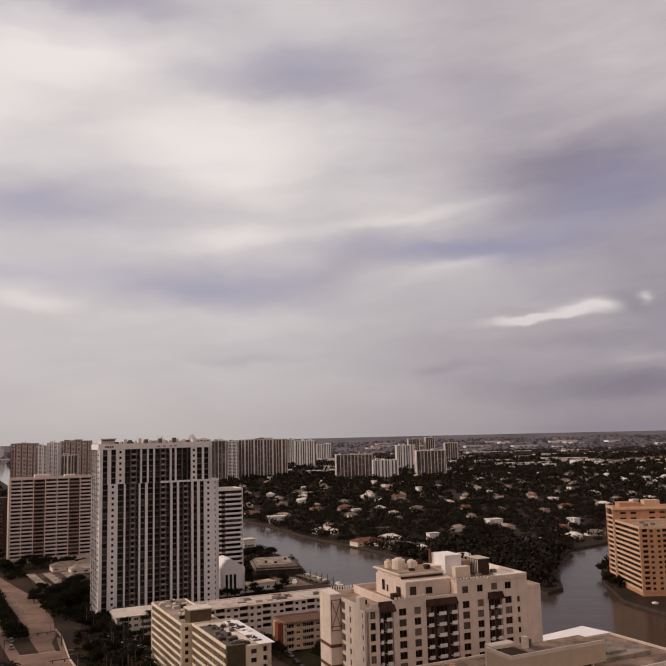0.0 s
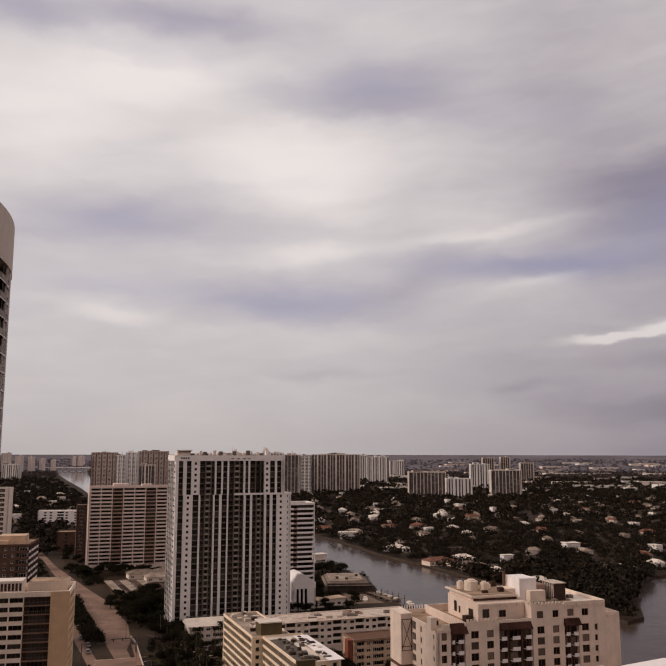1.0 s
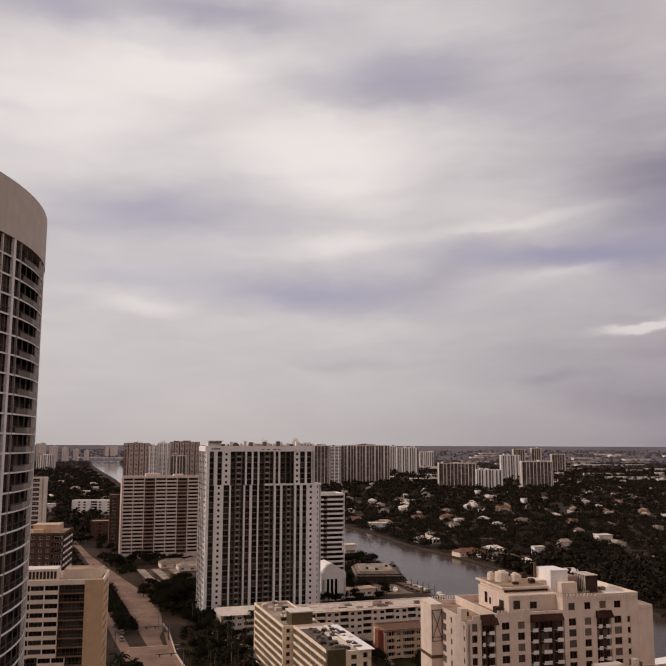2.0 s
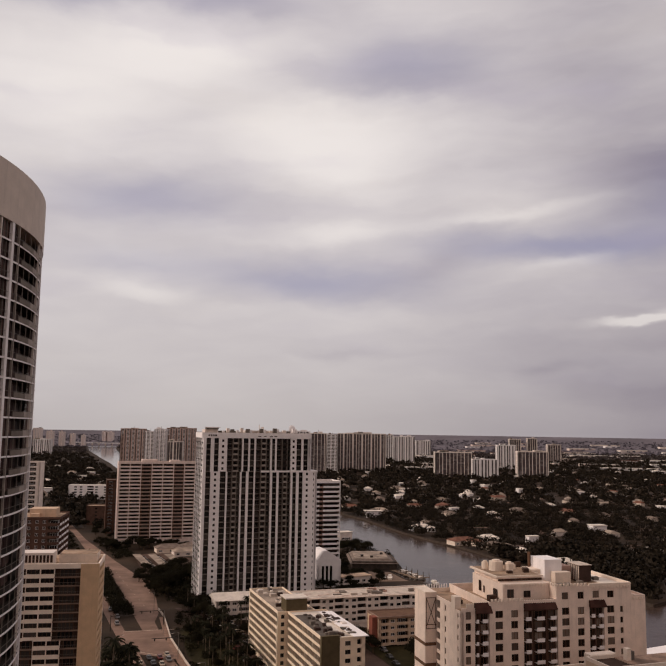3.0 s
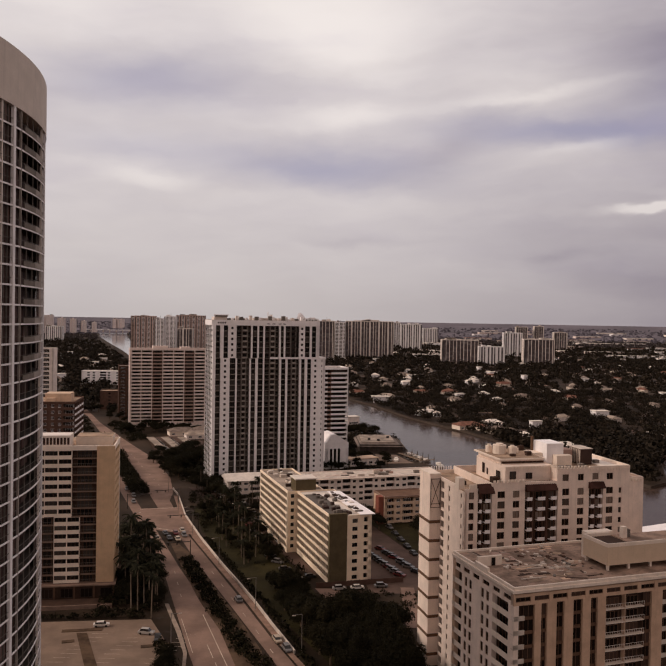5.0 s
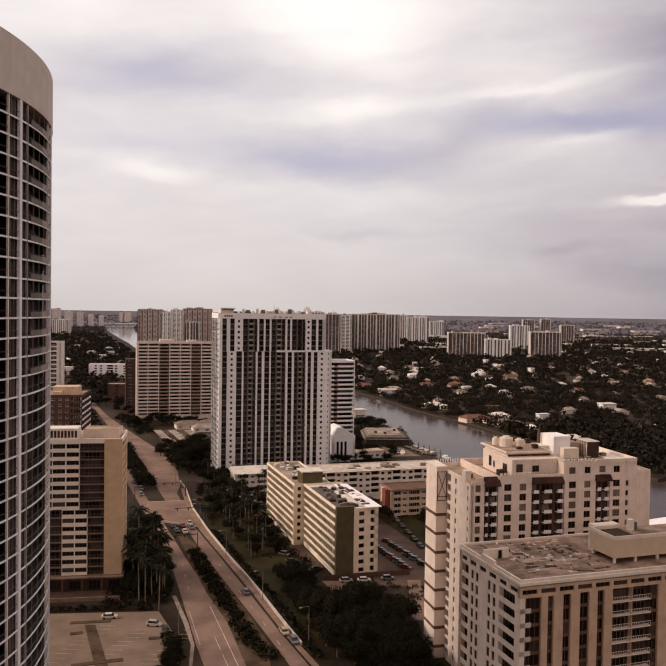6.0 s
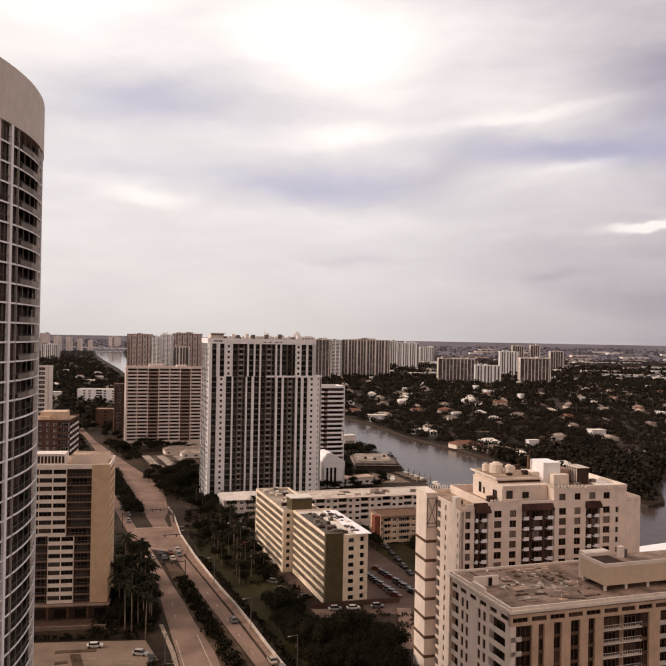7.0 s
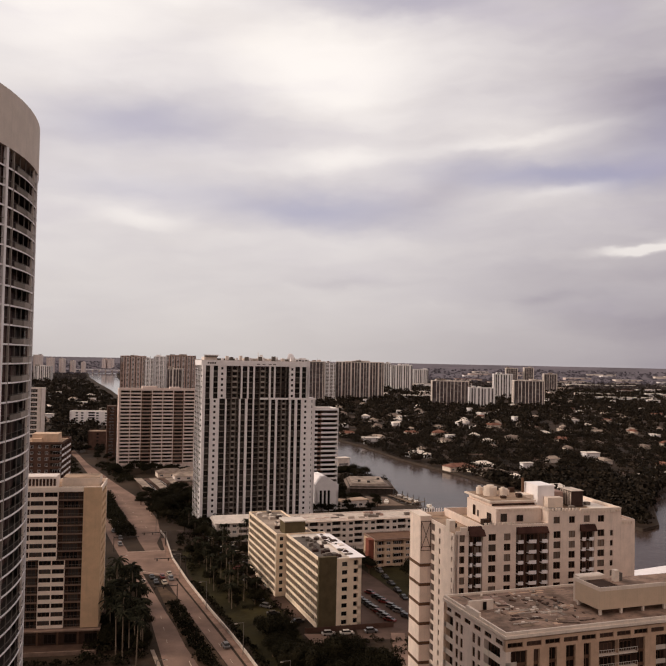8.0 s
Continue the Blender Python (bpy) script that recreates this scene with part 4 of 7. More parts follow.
    # flat dark slab: the well's shaded depth is given by its colour
    b.box("roof_well", 34.5, 39.2, 1.2, 6.5, z1 + 0.3, z1 + 0.5, DARK_BROWN)
    b.done()


tan_block()


# ---- apartment block of eight floors beside the road ----


def mid_block():
    # local x runs away along the road side, local -y faces the road
    fh, floors = 2.72, 8
    b = Building("apartment_block", 3.0, 268.0, GRID + 1.5, 14.5, 94, "white eight floor block with long galleries", "apartment block", wall=WARM_CREAM, recess=1.3, inner=DARK_BROWN, frame_mat=DARK_FRAME)
    z1 = 1.0 + floors * fh
    w, d = 14.5, 41.0
    b.core(0, w, 0, d, 0, z1)
    gallery = []
    for i in range(16):
        gallery += [("fin", 0.25), ("balc", 2.625, "low")]
    b.facade(b.side("left", 0, w, 0, d), 1.0, floors, fh, gallery[4:] + [("wall", 0.75)])
    b.facade(b.side("front", 0, w, 0, d), 1.0, floors, fh, [("wall", 6.2), ("win", 4.6, 1.9, 1.4, 0.8), ("wall", 0.9), ("balc", 2.8, "solid")])
    b.box("stair_shaft", -0.6, 5.6, -0.35, 1.0, 0, z1 + 1.5, OLIVE, "olive brown blank stair shaft")
    b.facade(b.side("right", 0, w, 0, d), 1.0, floors, fh, [("win", 5.1, 2.0, 1.3)] * 8, False)
    b.wall.box(0, w, 0, d, 0, 1.0)
    b.roof(0, w, 0, d, z1 + 0.3, ROOF_WHITE, 0.5)
    # second wing, set forward
    x0, x1, y0, y1 = -3.8, 10.5, 41.0, 86.0
    b.core(x0, x1, y0, y1, 0, z1)
    b.facade(b.side("left", x0, x1, y0, y1), 1.0, floors, fh, [("wall", 0.6)] + gallery[:-2] + [("wall", 1.2)])
    b.facade(b.side("front", x0, x1, y0, y1), 1.0, floors, fh, [("wall", 0.5), ("win", 2.8, 1.4, 1.4), ("wall", 11.0)])
    b.wall.box(x0, x1, y0 + 0.5, y1, 0, 1.0).box(x0, x1, y1 - 1.2, y1, 0, z1).box(x1 - 1.2, x1, y0, y1, 0, z1)
    b.roof(x0, x1, y0, y1, z1 + 0.3, ROOF_GREY, 0.5)
    b.box("lift_house", -0.6, 7.4, 41, 48, z1, z1 + 5.0, OLIVE)
    b.box("lift_house_roof", -1.0, 7.8, 40.6, 48.4, z1 + 5.0, z1 + 5.4, ROOF_WHITE)
    rnd = random.Random(4)
    for i in range(24):
        x, y = rnd.uniform(1.2, 8.5), rnd.uniform(3, 35)
        b.box("roof_unit", x, x + rnd.uniform(0.8, 2), y, y + rnd.uniform(0.8, 2.2), z1 + 0.3, z1 + 0.3 + rnd.uniform(0.6, 1.3), rnd.choice((GREY, SLAB_GREY, DARK_WALL)))
    for i in range(30):
        x, y = rnd.uniform(-2.5, 8), rnd.uniform(46, 82)
        b.box("roof_unit", x, x + rnd.uniform(0.6, 2.4), y, y + rnd.uniform(0.8, 2.6), z1 + 0.3, z1 + 0.3 + rnd.uniform(0.3, 1.2), rnd.choice((GREY, CONCRETE, DARK_WALL, ROOF_WHITE)))
    b.box("eave", 10.2, w + 0.9, -0.9, 36, z1 + 0.82, z1 + 1.05, WHITE, "overhanging white roof slab")
    b.box("roof_patch", 0.5, 7.2, 1.2, 36, z1 + 0.3, z1 + 0.34, GREY)
    for i in range(26):
        x, y = rnd.uniform(9.4, 12.6), rnd.uniform(1, 34)
        b.box("membrane_patch", x, x + rnd.uniform(0.5, 2.2), y, y + rnd.uniform(0.5, 2.6), z1 + 1.0, z1 + 1.08 + rnd.random() * 0.4, rnd.choice((GREY, SLAB_GREY, DARK_WALL, OFFWHITE)))
    b.done()


mid_block()


def long_block():
    b, z = striped_slab("apartment_block", -16, 372, 78, 17, 4, 2.8, [("wall", 1.0)] + [("win", 3.4, 2.0, 1.2), ("balc", 4.2, "solid"), ("win", 3.4, 1.6, 1.2)] * 7, "long low white apartment block with a flat roof", wall=OFFWHITE, z0=2.5, roof_mat=CONCRETE, cap=0.5)
    b.box("eave", -1.0, 79.0, -1.0, 0.0, z + 0.1, z + 0.4, CREAM_TRIM)
    rnd = random.Random(21)
    for i in range(26):
        x, y = rnd.uniform(3, 72), rnd.uniform(1, 14)
        b.box("membrane_patch", x, x + rnd.uniform(1.5, 5), y, y + rnd.uniform(0.5, 1.6), z + 0.28, z + 0.36, rnd.choice((SLAB_GREY, TAUPE, DARK_WALL, SLAB_MID)))
    for i in range(16):
        x, y = rnd.uniform(3, 72), rnd.uniform(2, 13)
        b.box("roof_unit", x, x + rnd.uniform(1, 4), y, y + rnd.uniform(0.8, 2), z + 0.3, z + 0.3 + rnd.uniform(0.4, 1.4), rnd.choice((SLAB_GREY, CONCRETE, TAUPE)))
    b.done()


long_block()


def red_block():
    b = Building("apartment_block", 27, 350, GRID, 22, 14, "small red and cream block with corner balconies", "apartment block", wall=TAN_PALE, inner=DARK_BROWN)
    z1 = 0.6 + 4 * 2.7
    b.core(0, 22, 0, 14, 0, z1)
    b.facade(b.side("front", 0, 22, 0, 14), 0.6, 4, 2.7, [("balc", 4.5, "solid"), ("win", 4, 1.8, 1.2), ("balc", 5, "solid"), ("win", 4, 1.8, 1.2), ("balc", 4.5, "solid")])
    b.facade(b.side("left", 0, 22, 0, 14), 0.6, 4, 2.7, [("wall", 14)])
    b.box("stair_shaft", -2.4, 0.0, 1.0, 5.0, 0, z1 + 0.6, RED, "blank red stair shaft")
    b.wall.box(20.8, 22, 0, 14, 0, z1).box(0, 22, 12.8, 14, 0, z1)
    b.roof(0, 22, 0, 14, z1 + 0.3, BROWN_TRIM, 0.5, SLAB_TAN)
    b.box("eave", -0.3, 22.6, -0.9, 0.0, z1 + 0.02, z1 + 0.28, BROWN_TRIM)
    b.done()


red_block()


# ---- cream castle-like block ----


def merlons(b, x0, x1, y0, y1, z, mat, which, step=1.1):
    s = Shell()
    if "front" in which:
        for x in np.arange(x0, x1 - 0.5, step):
            s.box(x, x + step * 0.55, y0 - 0.25, y0 + 0.15, z, z + 0.7)
    if "left" in which:
        for y in np.arange(y0, y1 - 0.5, step):
            s.box(x0 - 0.25, x0 + 0.15, y, y + step * 0.55, z, z + 0.7)
    if "right" in which:
        for y in np.arange(y0, y1 - 0.5, step):
            s.box(x1 - 0.15, x1 + 0.25, y, y + step * 0.55, z, z + 0.7)
    tagged(part("crenellation", s, mat, b.ob), kind="stuff")


def cream_block():
    b = Building("cream_block", 39.3, 222, 14, 57, 27, "cream castle-like apartment block with crenellated roof edges", "apartment block", wall=CREAM, frame_mat=BROWN_TRIM, glass_mat=GLASS_BLIND, recess=1.2, inner=DARK_BROWN)
    b.pod, b.spandrel = WHITE, BROWN
    fh, z0, n, base = 2.88, -1.07, 15, -13.45
    z1 = z0 + n * fh
    zt = z1 + 4.6
    b.core(0, 52.0, 0, 27, 0, z1)
    b.core(28.3, 51.9, 0, 22, z1, zt)
    front = b.side("front", 0, 51.9, 0, 27)
    low = [("wall", 0.3), ("win", 2.8, 2.05, 1.95, 0.85), ("wall", 0.8), ("balc", 1.2, "pod"), ("fin", 0.3), ("balc", 2.7, "pod"), ("win", 5.8, 2.25, 1.95, 0.85), ("win", 3.4, 2.05, 1.95, 0.85), ("wall", 1.0), ("balc", 2.6, "pod"), ("fin", 0.4), ("balc", 3.9, "pod"),
           ("fin", 0.4), ("balc", 3.0, "pod"), ("win", 5.1, 2.25, 1.95, 0.85), ("win", 4.4, 2.05, 1.95, 0.85), ("wall", 0.5), ("balc", 1.9, "pod"), ("fin", 0.3), ("balc", 2.4, "pod"), ("win", 4.3, 2.25, 1.95, 0.85), ("win", 2.6, 0.95, 1.6), ("wall", 1.8)]
    b.facade(front, z0, n, fh, low)
    b.facade(front @ pose(28.3, 0, 0), z1, 1, 4.6, [("win", 5.4, 2.0, 1.9, 2.1), ("win", 4.4, 1.9, 1.9, 2.1), ("win", 5.1, 2.0, 1.9, 2.2), ("win", 4.3, 2.1, 1.9, 2.1), ("wall", 4.4)])
    # end wing, a step back and a storey lower
    b.wall.box(51.9, 57.0, 0.6, 2.0, base, 43.9).box(55.8, 57.0, 2.0, 27, base, 43.9)
    b.wall.box(0, 51.9, 0, 1.2, base, z0).box(0, 55.8, 25.8, 27, base, z1)
    b.core(0, 56.0, 0.8, 27, base, 0)
    b.core(51.0, 57.0, 1.2, 27, 0, 43.0, 0.4)
    # long side wall: small windows and a dark slot beside the stair shaft
    b.facade(b.side("left", 0, 51.9, 0, 27), z0 - 4 * fh, n + 4, fh, [("wall", 9.6), ("balc", 2.6, "low"), ("wall", 2.2), ("win", 3.0, 1.0, 1.5), ("wall", 5.6), ("win", 3.0, 0.8, 1.2), ("wall", 1.0)])
    b.wall.box(0, 1.2, 1.2, 27, base, z0 - 4 * fh)
    b.wall.box(50.7, 51.9, 1.2, 22, z1, zt).box(28.3, 29.5, 1.2, 22, z1, zt).box(29.5, 50.7, 20.8, 22, z1, zt)
    b.roof(8.0, 28.3, 0, 27, z1 + 0.3, ROOF_BROWN, 2.0)
    b.roof(28.3, 51.9, 0, 22, zt + 0.3, ROOF_BROWN, 0.75)
    b.roof(51.95, 57.0, 0.7, 26, 43.6, ROOF_BROWN, 0.9)
    # sunken terrace with a low broken rim and a block at its corner
    b.box("terrace_floor", 0.3, 8.0, 0.3, 26.7, z1 - 0.2, z1 + 0.1, ROOF_BROWN)
    b.box("terrace_parapet", 0, 8.0, -0.05, 0.3, z1, z1 + 0.9, CREAM)
    b.box("terrace_parapet", -0.05, 0.3, 6.4, 27, z1, z1 + 1.0, CREAM)
    b.box("terrace_parapet", 0.3, 8.0, 26.7, 27.05, z1, z1 + 1.2, CREAM_TRIM)
    b.box("corner_block", -0.2, 1.5, 3.8, 6.4, z1, z1 + 3.2, CREAM_TRIM)
    b.box("corner_block", 1.5, 3.6, 0.0, 0.5, z1 + 0.9, z1 + 2.0, CREAM_TRIM)
    for i in range(9):
        b.box("baluster", 0.6 + i * 0.8, 0.9 + i * 0.8, 26.75, 27.0, z1 + 1.2, z1 + 2.3, WHITE)
    b.box("planter", 3.0, 4.4, 9.0, 10.2, z1 + 0.1, z1 + 1.2, DARK_BROWN)
    # set-back top floor with its own eave
    b.box("top_floor", 13.9, 28.2, 3.6, 23.0, z1 + 0.3, z1 + 6.1, CREAM)
    b.box("upper_floor", 14.6, 27.6, 7.0, 23.4, z1 + 6.1, z1 + 7.3, CREAM)
    b.box("eave", 13.4, 27.9, 6.4, 24.0, z1 + 7.3, z1 + 7.75, CREAM_TRIM)
    # thin dark strip: the eave's shade is put into colour
    b.box("eave", 14.2, 27.8, 6.9, 7.0, z1 + 6.3, z1 + 6.9, DARK_BROWN, "dark strip painted as the shade under the eave")
    b.box("roof_deck", 14.0, 27.4, 7.0, 23.4, z1 + 7.75, z1 + 7.85, ROOF_BROWN)
    for x, w, h in ((15.2, 2.0, 2.3), (20.2, 2.1, 1.8)):
        part("window", window_mesh(w, h, BROWN, GLASS), None, b.ob, "", pose(x, 3.44, z1 + 2.4))
    for y, w, h in ((18.6, 1.6, 3.0), (15.6, 0.9, 1.9), (9.2, 2.6, 2.4)):
        part("window", window_mesh(w, h, BROWN, GLASS), None, b.ob, "", pose(13.74, y, z1 + 1.8, 0, 0, -90))
    b.box("plant_bed", 11.2, 13.2, 6.0, 8.0, z1 + 0.3, z1 + 2.6, DARK_BROWN)
    # round cabin, vents and a water tank on the deck
    for k, (x, y, r, h) in enumerate(((17.8, 15.5, 2.0, 2.6), (21.0, 13.6, 1.2, 2.2), (15.9, 18.8, 1.0, 1.9), (23.6, 16.5, 0.9, 1.3))):
        s, ring = Shell(), [(x + r * math.cos(a), y + r * math.sin(a)) for a in np.linspace(0, math.tau, 13)[:-1]]
        s.prism(ring, z1 + 7.85, z1 + 7.85 + h)
        s.prism([(x + (px - x) * 0.55, y + (py - y) * 0.55) for px, py in ring], z1 + 7.85 + h, z1 + 8.3 + h)
        part("roof_cabin" if k < 2 else "vent", s, CREAM_TRIM, b.ob)
    for x, y, h in ((24.0, 10.0, 1.1), (25.4, 13.0, 0.8), (18.6, 9.4, 0.7), (26.2, 19.0, 1.5)):
        b.box("roof_unit", x, x + 1.5, y, y + 1.2, z1 + 7.85, z1 + 7.85 + h, DARK_BROWN)
    # lift house, lean-to and cooling plant on the tall wing
    b.box("lift_house", 30.5, 36.0, 10.0, 18.0, zt, 53.4, WHITE, "white stuccoed lift house")
    b.box("lift_house", 27.4, 30.5, 12.5, 18.0, zt - 2, 50.3, CREAM_TRIM)
    b.box("lean_to", 32.4, 37.4, 7.4, 10.0, zt, 50.2, CREAM_TRIM)
    b.box("lean_to", 36.0, 39.6, 11.0, 16.0, zt, 51.3, TAUPE)
    b.box("flue", 29.3, 29.9, 17.2, 17.8, zt, 54.6, BROWN_TRIM)
    tower = b.box("cooling_tower", 40.6, 44.4, 8.0, 14.5, zt + 0.5, 51.8, DARK_WALL, "dark louvred cooling tower")
    for i in range(7):
        part("louvre", Shell().box(40.5, 40.6, 8.2 + i * 0.92, 8.6 + i * 0.92, zt + 0.7, 51.6), CONCRETE, tower)
    part("rim", Shell().box(40.4, 44.6, 7.8, 14.7, 51.8, 52.0), CONCRETE, tower)
    for x, y, h in ((31, 3, 0.9), (34, 4, 0.7), (38.4, 5, 1.0), (46, 9, 1.2), (45, 15, 0.9), (48, 17, 0.7)):
        b.box("roof_unit", x, x + 1.6, y, y + 1.4, zt + 0.3, zt + 0.3 + h, SLAB_GREY)
    b.box("roof_slope", 45.5, 51.4, 3.0, 21.0, zt + 0.3, zt + 0.6, ROOF_WHITE)
    merlons(b, 28.3, 38.6, 0, 12, zt + 1.05, CREAM_TRIM, ("front", "left"))
    b.box("parapet", 38.6, 51.95, -0.1, 0.35, zt + 1.05, zt + 1.5, CREAM_TRIM)
    b.box("parapet", 51.55, 51.97, 0.35, 22.0, zt + 1.05, zt + 1.5, CREAM_TRIM)
    merlons(b, 38.8, 51.9, 0, 12, zt + 0.2, CREAM_TRIM, ("front",), 0.95)
    merlons(b, 8.6, 18.2, 0, 10, z1 + 2.3, CREAM_TRIM, ("front",))
    merlons(b, 52.0, 57.0, 0.6, 14, 43.3, CREAM_TRIM, ("front",), 0.95)
    merlons(b, 14.0, 28.0, 3.6, 20, z1 + 5.3, CREAM_TRIM, ("front",), 0.9)
    # clay-tiled awnings over the balcony stacks
    for x0, x1, z in ((3.9, 8.5, z1 - 0.2), (18.3, 28.0, z1 + 0.0), (38.4, 43.4, z1 + 0.0)):
        s = Shell()
        extrude(s, [(0.6, z + 2.3), (-1.3, z), (-1.3, z - 0.2), (0.6, z - 0.2)], x0, x1)
        part("awning", s, TILE_DARK, b.ob, "dark clay-tiled awning")
        for k in range(int((x1 - x0) / 0.55)):
            u = x0 + 0.1 + k * 0.55
            s = Shell()
            extrude(s, [(0.55, z + 2.38), (-1.33, z + 0.06), (-1.33, z - 0.06), (0.55, z + 2.26)], u, u + 0.22)
            part("tile", s, TILE_DARK, b.ob)
    # stair shaft with brown bands at the rear corner
    shaft = b.box("stair_shaft", -3.3, 0.0, 17.7, 26.2, base, 43.7, CREAM, "cream stair shaft with brown bands")
    for i in range(8):
        z = 29.7 - 5.66 * i
        if z > -12:
            part("band", Shell().box(-3.4, 0.02, 17.6, 26.3, z - 0.45, z + 0.45), BROWN_TRIM, shaft)
    for x in (-3.15, -0.25):
        part("scaffold_pole", Shell().box(x, x + 0.14, 17.46, 17.6, 34.0, 42.6), BROWN, shaft)
    part("scaffold_pole", Shell().box(-0.07, 0.07, 0, 0.1, 0, 8.0, pose(-3.0, 17.48, 34.6, 0, 20, 0)), BROWN, shaft)
    part("scaffold_pole", Shell().box(-0.07, 0.07, 0, 0.1, 0, 8.0, pose(-0.2, 17.5, 34.6, 0, -20, 0)), BROWN, shaft)
    for z in (42.4, 35.0, 33.9):
        part("scaffold_pole", Shell().box(-3.2, 0, 17.44, 17.56, z, z + 0.16), BROWN, shaft)
    part("cap", Shell().box(-3.5, 0.1, 17.5, 26.4, 43.7, 44.1), CREAM_TRIM, shaft)
    b.done()
    b.settle(0.87, 13.45)


cream_block()


# ---- near block with a gravel roof ----


def near_block():
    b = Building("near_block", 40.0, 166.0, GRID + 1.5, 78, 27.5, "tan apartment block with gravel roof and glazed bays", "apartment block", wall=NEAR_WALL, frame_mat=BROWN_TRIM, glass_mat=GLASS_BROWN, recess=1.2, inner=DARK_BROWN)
    b.spandrel, b.slab = BROWN_TRIM, CREAM_TRIM
    fh, floors = 3.0, 10
    z0 = 34.0 - 1.0 - 2.4 - floors * fh
    z1 = z0 + floors * fh
    w, d = 78.0, 27.5
    b.core(0, w, 0, d, 0, z1 + 2.4)
    bays = [("balc", 2.6, "low", CONCRETE), ("glaz", 2.5), ("wall", 1.55), ("glaz", 1.45), ("wall", 2.3), ("glaz", 1.9), ("wall", 2.25), ("glaz", 2.35), ("wall", 2.05), ("glaz", 1.75), ("wall", 2.1), ("balc", 5.0), ("wall", 0.12), ("balc", 4.98), ("glaz", 1.95), ("wall", 2.9)]
    total = sum(q[1] for q in bays)
    b.facade(b.side("front", 0, w, 0, d), z0, floors, fh, bays * 2 + [("wall", w - 2 * total)])
    # side wall in cream, front in darker tan: their light is painted in
    front_wall, b.wall = b.wall, Shell()
    b.facade(b.side("left", 0, w, 0, d), z0, floors, fh, [("balc", 4.6, "solid"), ("wall", 1.0), ("win", 1.7, 1.3, 2.1, 0.5), ("wall", 0.5), ("win", 1.7, 1.3, 2.1, 0.5), ("wall", 3.9), ("win", 1.7, 1.3, 2.1, 0.5), ("wall", 0.6), ("win", 1.7, 1.3, 2.1, 0.5), ("wall", 1.3), ("balc", 6.6, "solid"), ("wall", 2.2)])
    side_wall, b.wall = b.wall, front_wall
    b.roof(0, w, 0, d, 34.0, NEAR_ROOF, 0.55, CREAM_TRIM)
    b.wall.box(0, w, d - 1.2, d, 0, 33.5).box(w - 1.2, w, 0, d, 0, 33.5).box(0, w, 0.3, 1.3, -10, z0).box(0, 1.3, 1.3, d, -10, z0).box(w - 1.2, w, 1.3, d, -10, 0).box(0, w, d - 1.2, d, -10, 0)
    b.facade(b.side("front", 0, w, 0, d), z1, 1, 2.4, [("win", 4.5, 3.6, 1.0, 0.7)] * 17 + [("wall", 1.5)])
    front_wall, b.wall = b.wall, side_wall
    b.facade(b.side("left", 0, w, 0, d), z1, 1, 2.4, [("win", 4.5, 3.0, 1.0, 0.7)] * 6)
    part("side_wall", b.wall, CREAM, b.ob, "side wall in a lighter tone for the light it catches")
    b.wall = front_wall
    b.box("cornice", -0.35, w + 0.35, -0.35, 0.0, 33.3, 33.9, CREAM_TRIM)
    b.box("cornice", -0.35, 0.0, 0.0, d, 33.3, 33.9, CREAM_TRIM)
    # raised wall at the shoulder of the roof, penthouse on stub columns
    b.box("shoulder_wall", 0.4, 6.6, 16.2, 16.8, 34.0, 36.2, CREAM_TRIM)
    b.box("shoulder_wall", -0.1, 0.5, 11.0, 16.8, 34.0, 35.3, CREAM_TRIM)
    part("door", window_mesh(1.0, 1.9, BROWN, GLASS), None, b.ob, "dark roof door", pose(3.8, 16.04, 34.0))
    hut = b.box("penthouse", 27.2, 55, 5.6, 14.5, 35.2, 39.3, PLANT_WALL, "cream windowless plant penthouse")
    part("deck", Shell().box(27.6, 34.4, 6.0, 14.1, 39.3, 39.36), DARK_BROWN, hut)
    part("deck", Shell().box(34.6, 54.9, 6.0, 14.3, 39.3, 39.42), NEAR_ROOF, hut)
    for box in ((27.2, 55, 5.6, 5.9), (27.2, 27.5, 5.9, 14.5), (27.5, 34.5, 14.2, 14.5)):
        part("parapet", Shell().box(*box, 39.3, 40.1), CREAM_TRIM, hut)
    part("stair_cabin", Shell().box(28.5, 35.5, 14.5, 17.0, 34.0, 40.2), CREAM_TRIM, hut)
    part("chimney", Shell().box(35.5, 36.7, 11.0, 12.2, 39.3, 42.0), CREAM_TRIM, hut)
    part("chimney", Shell().box(36.9, 37.9, 11.4, 12.4, 39.3, 41.2), GREY, hut)
    for x in (27.4, 33.0, 39.0, 45.0, 51.0):
        part("stub_column", Shell().box(x, x + 0.5, 5.8, 6.3, 34.0, 35.2), CREAM_TRIM, hut)
        part("stub_column", Shell().box(x, x + 0.5, 13.6, 14.1, 34.0, 35.2), CREAM_TRIM, hut)
    for x0, x1, y0, y1, h in ((57, 72, 8, 20, 0.9), (60, 66, 10, 16, 1.6), (50, 56, 17, 24, 1.2), (40, 47, 18, 24, 0.8)):
        b.box("roof_curb", x0, x1, y0, y1, 34.0, 34.0 + h, ROOF_GREY)
    rnd = random.Random(8)
    # torn membrane, ballast heaps and offcuts strewn over the roof
    for i in range(46):
        x, y, turn = rnd.uniform(4, 26), rnd.uniform(2, 26), rnd.choice((0, 0, 90)) + rnd.uniform(-25, 25)
        m = pose(x, y, 34.0 + 0.006 * (i % 7), 0, 0, turn)
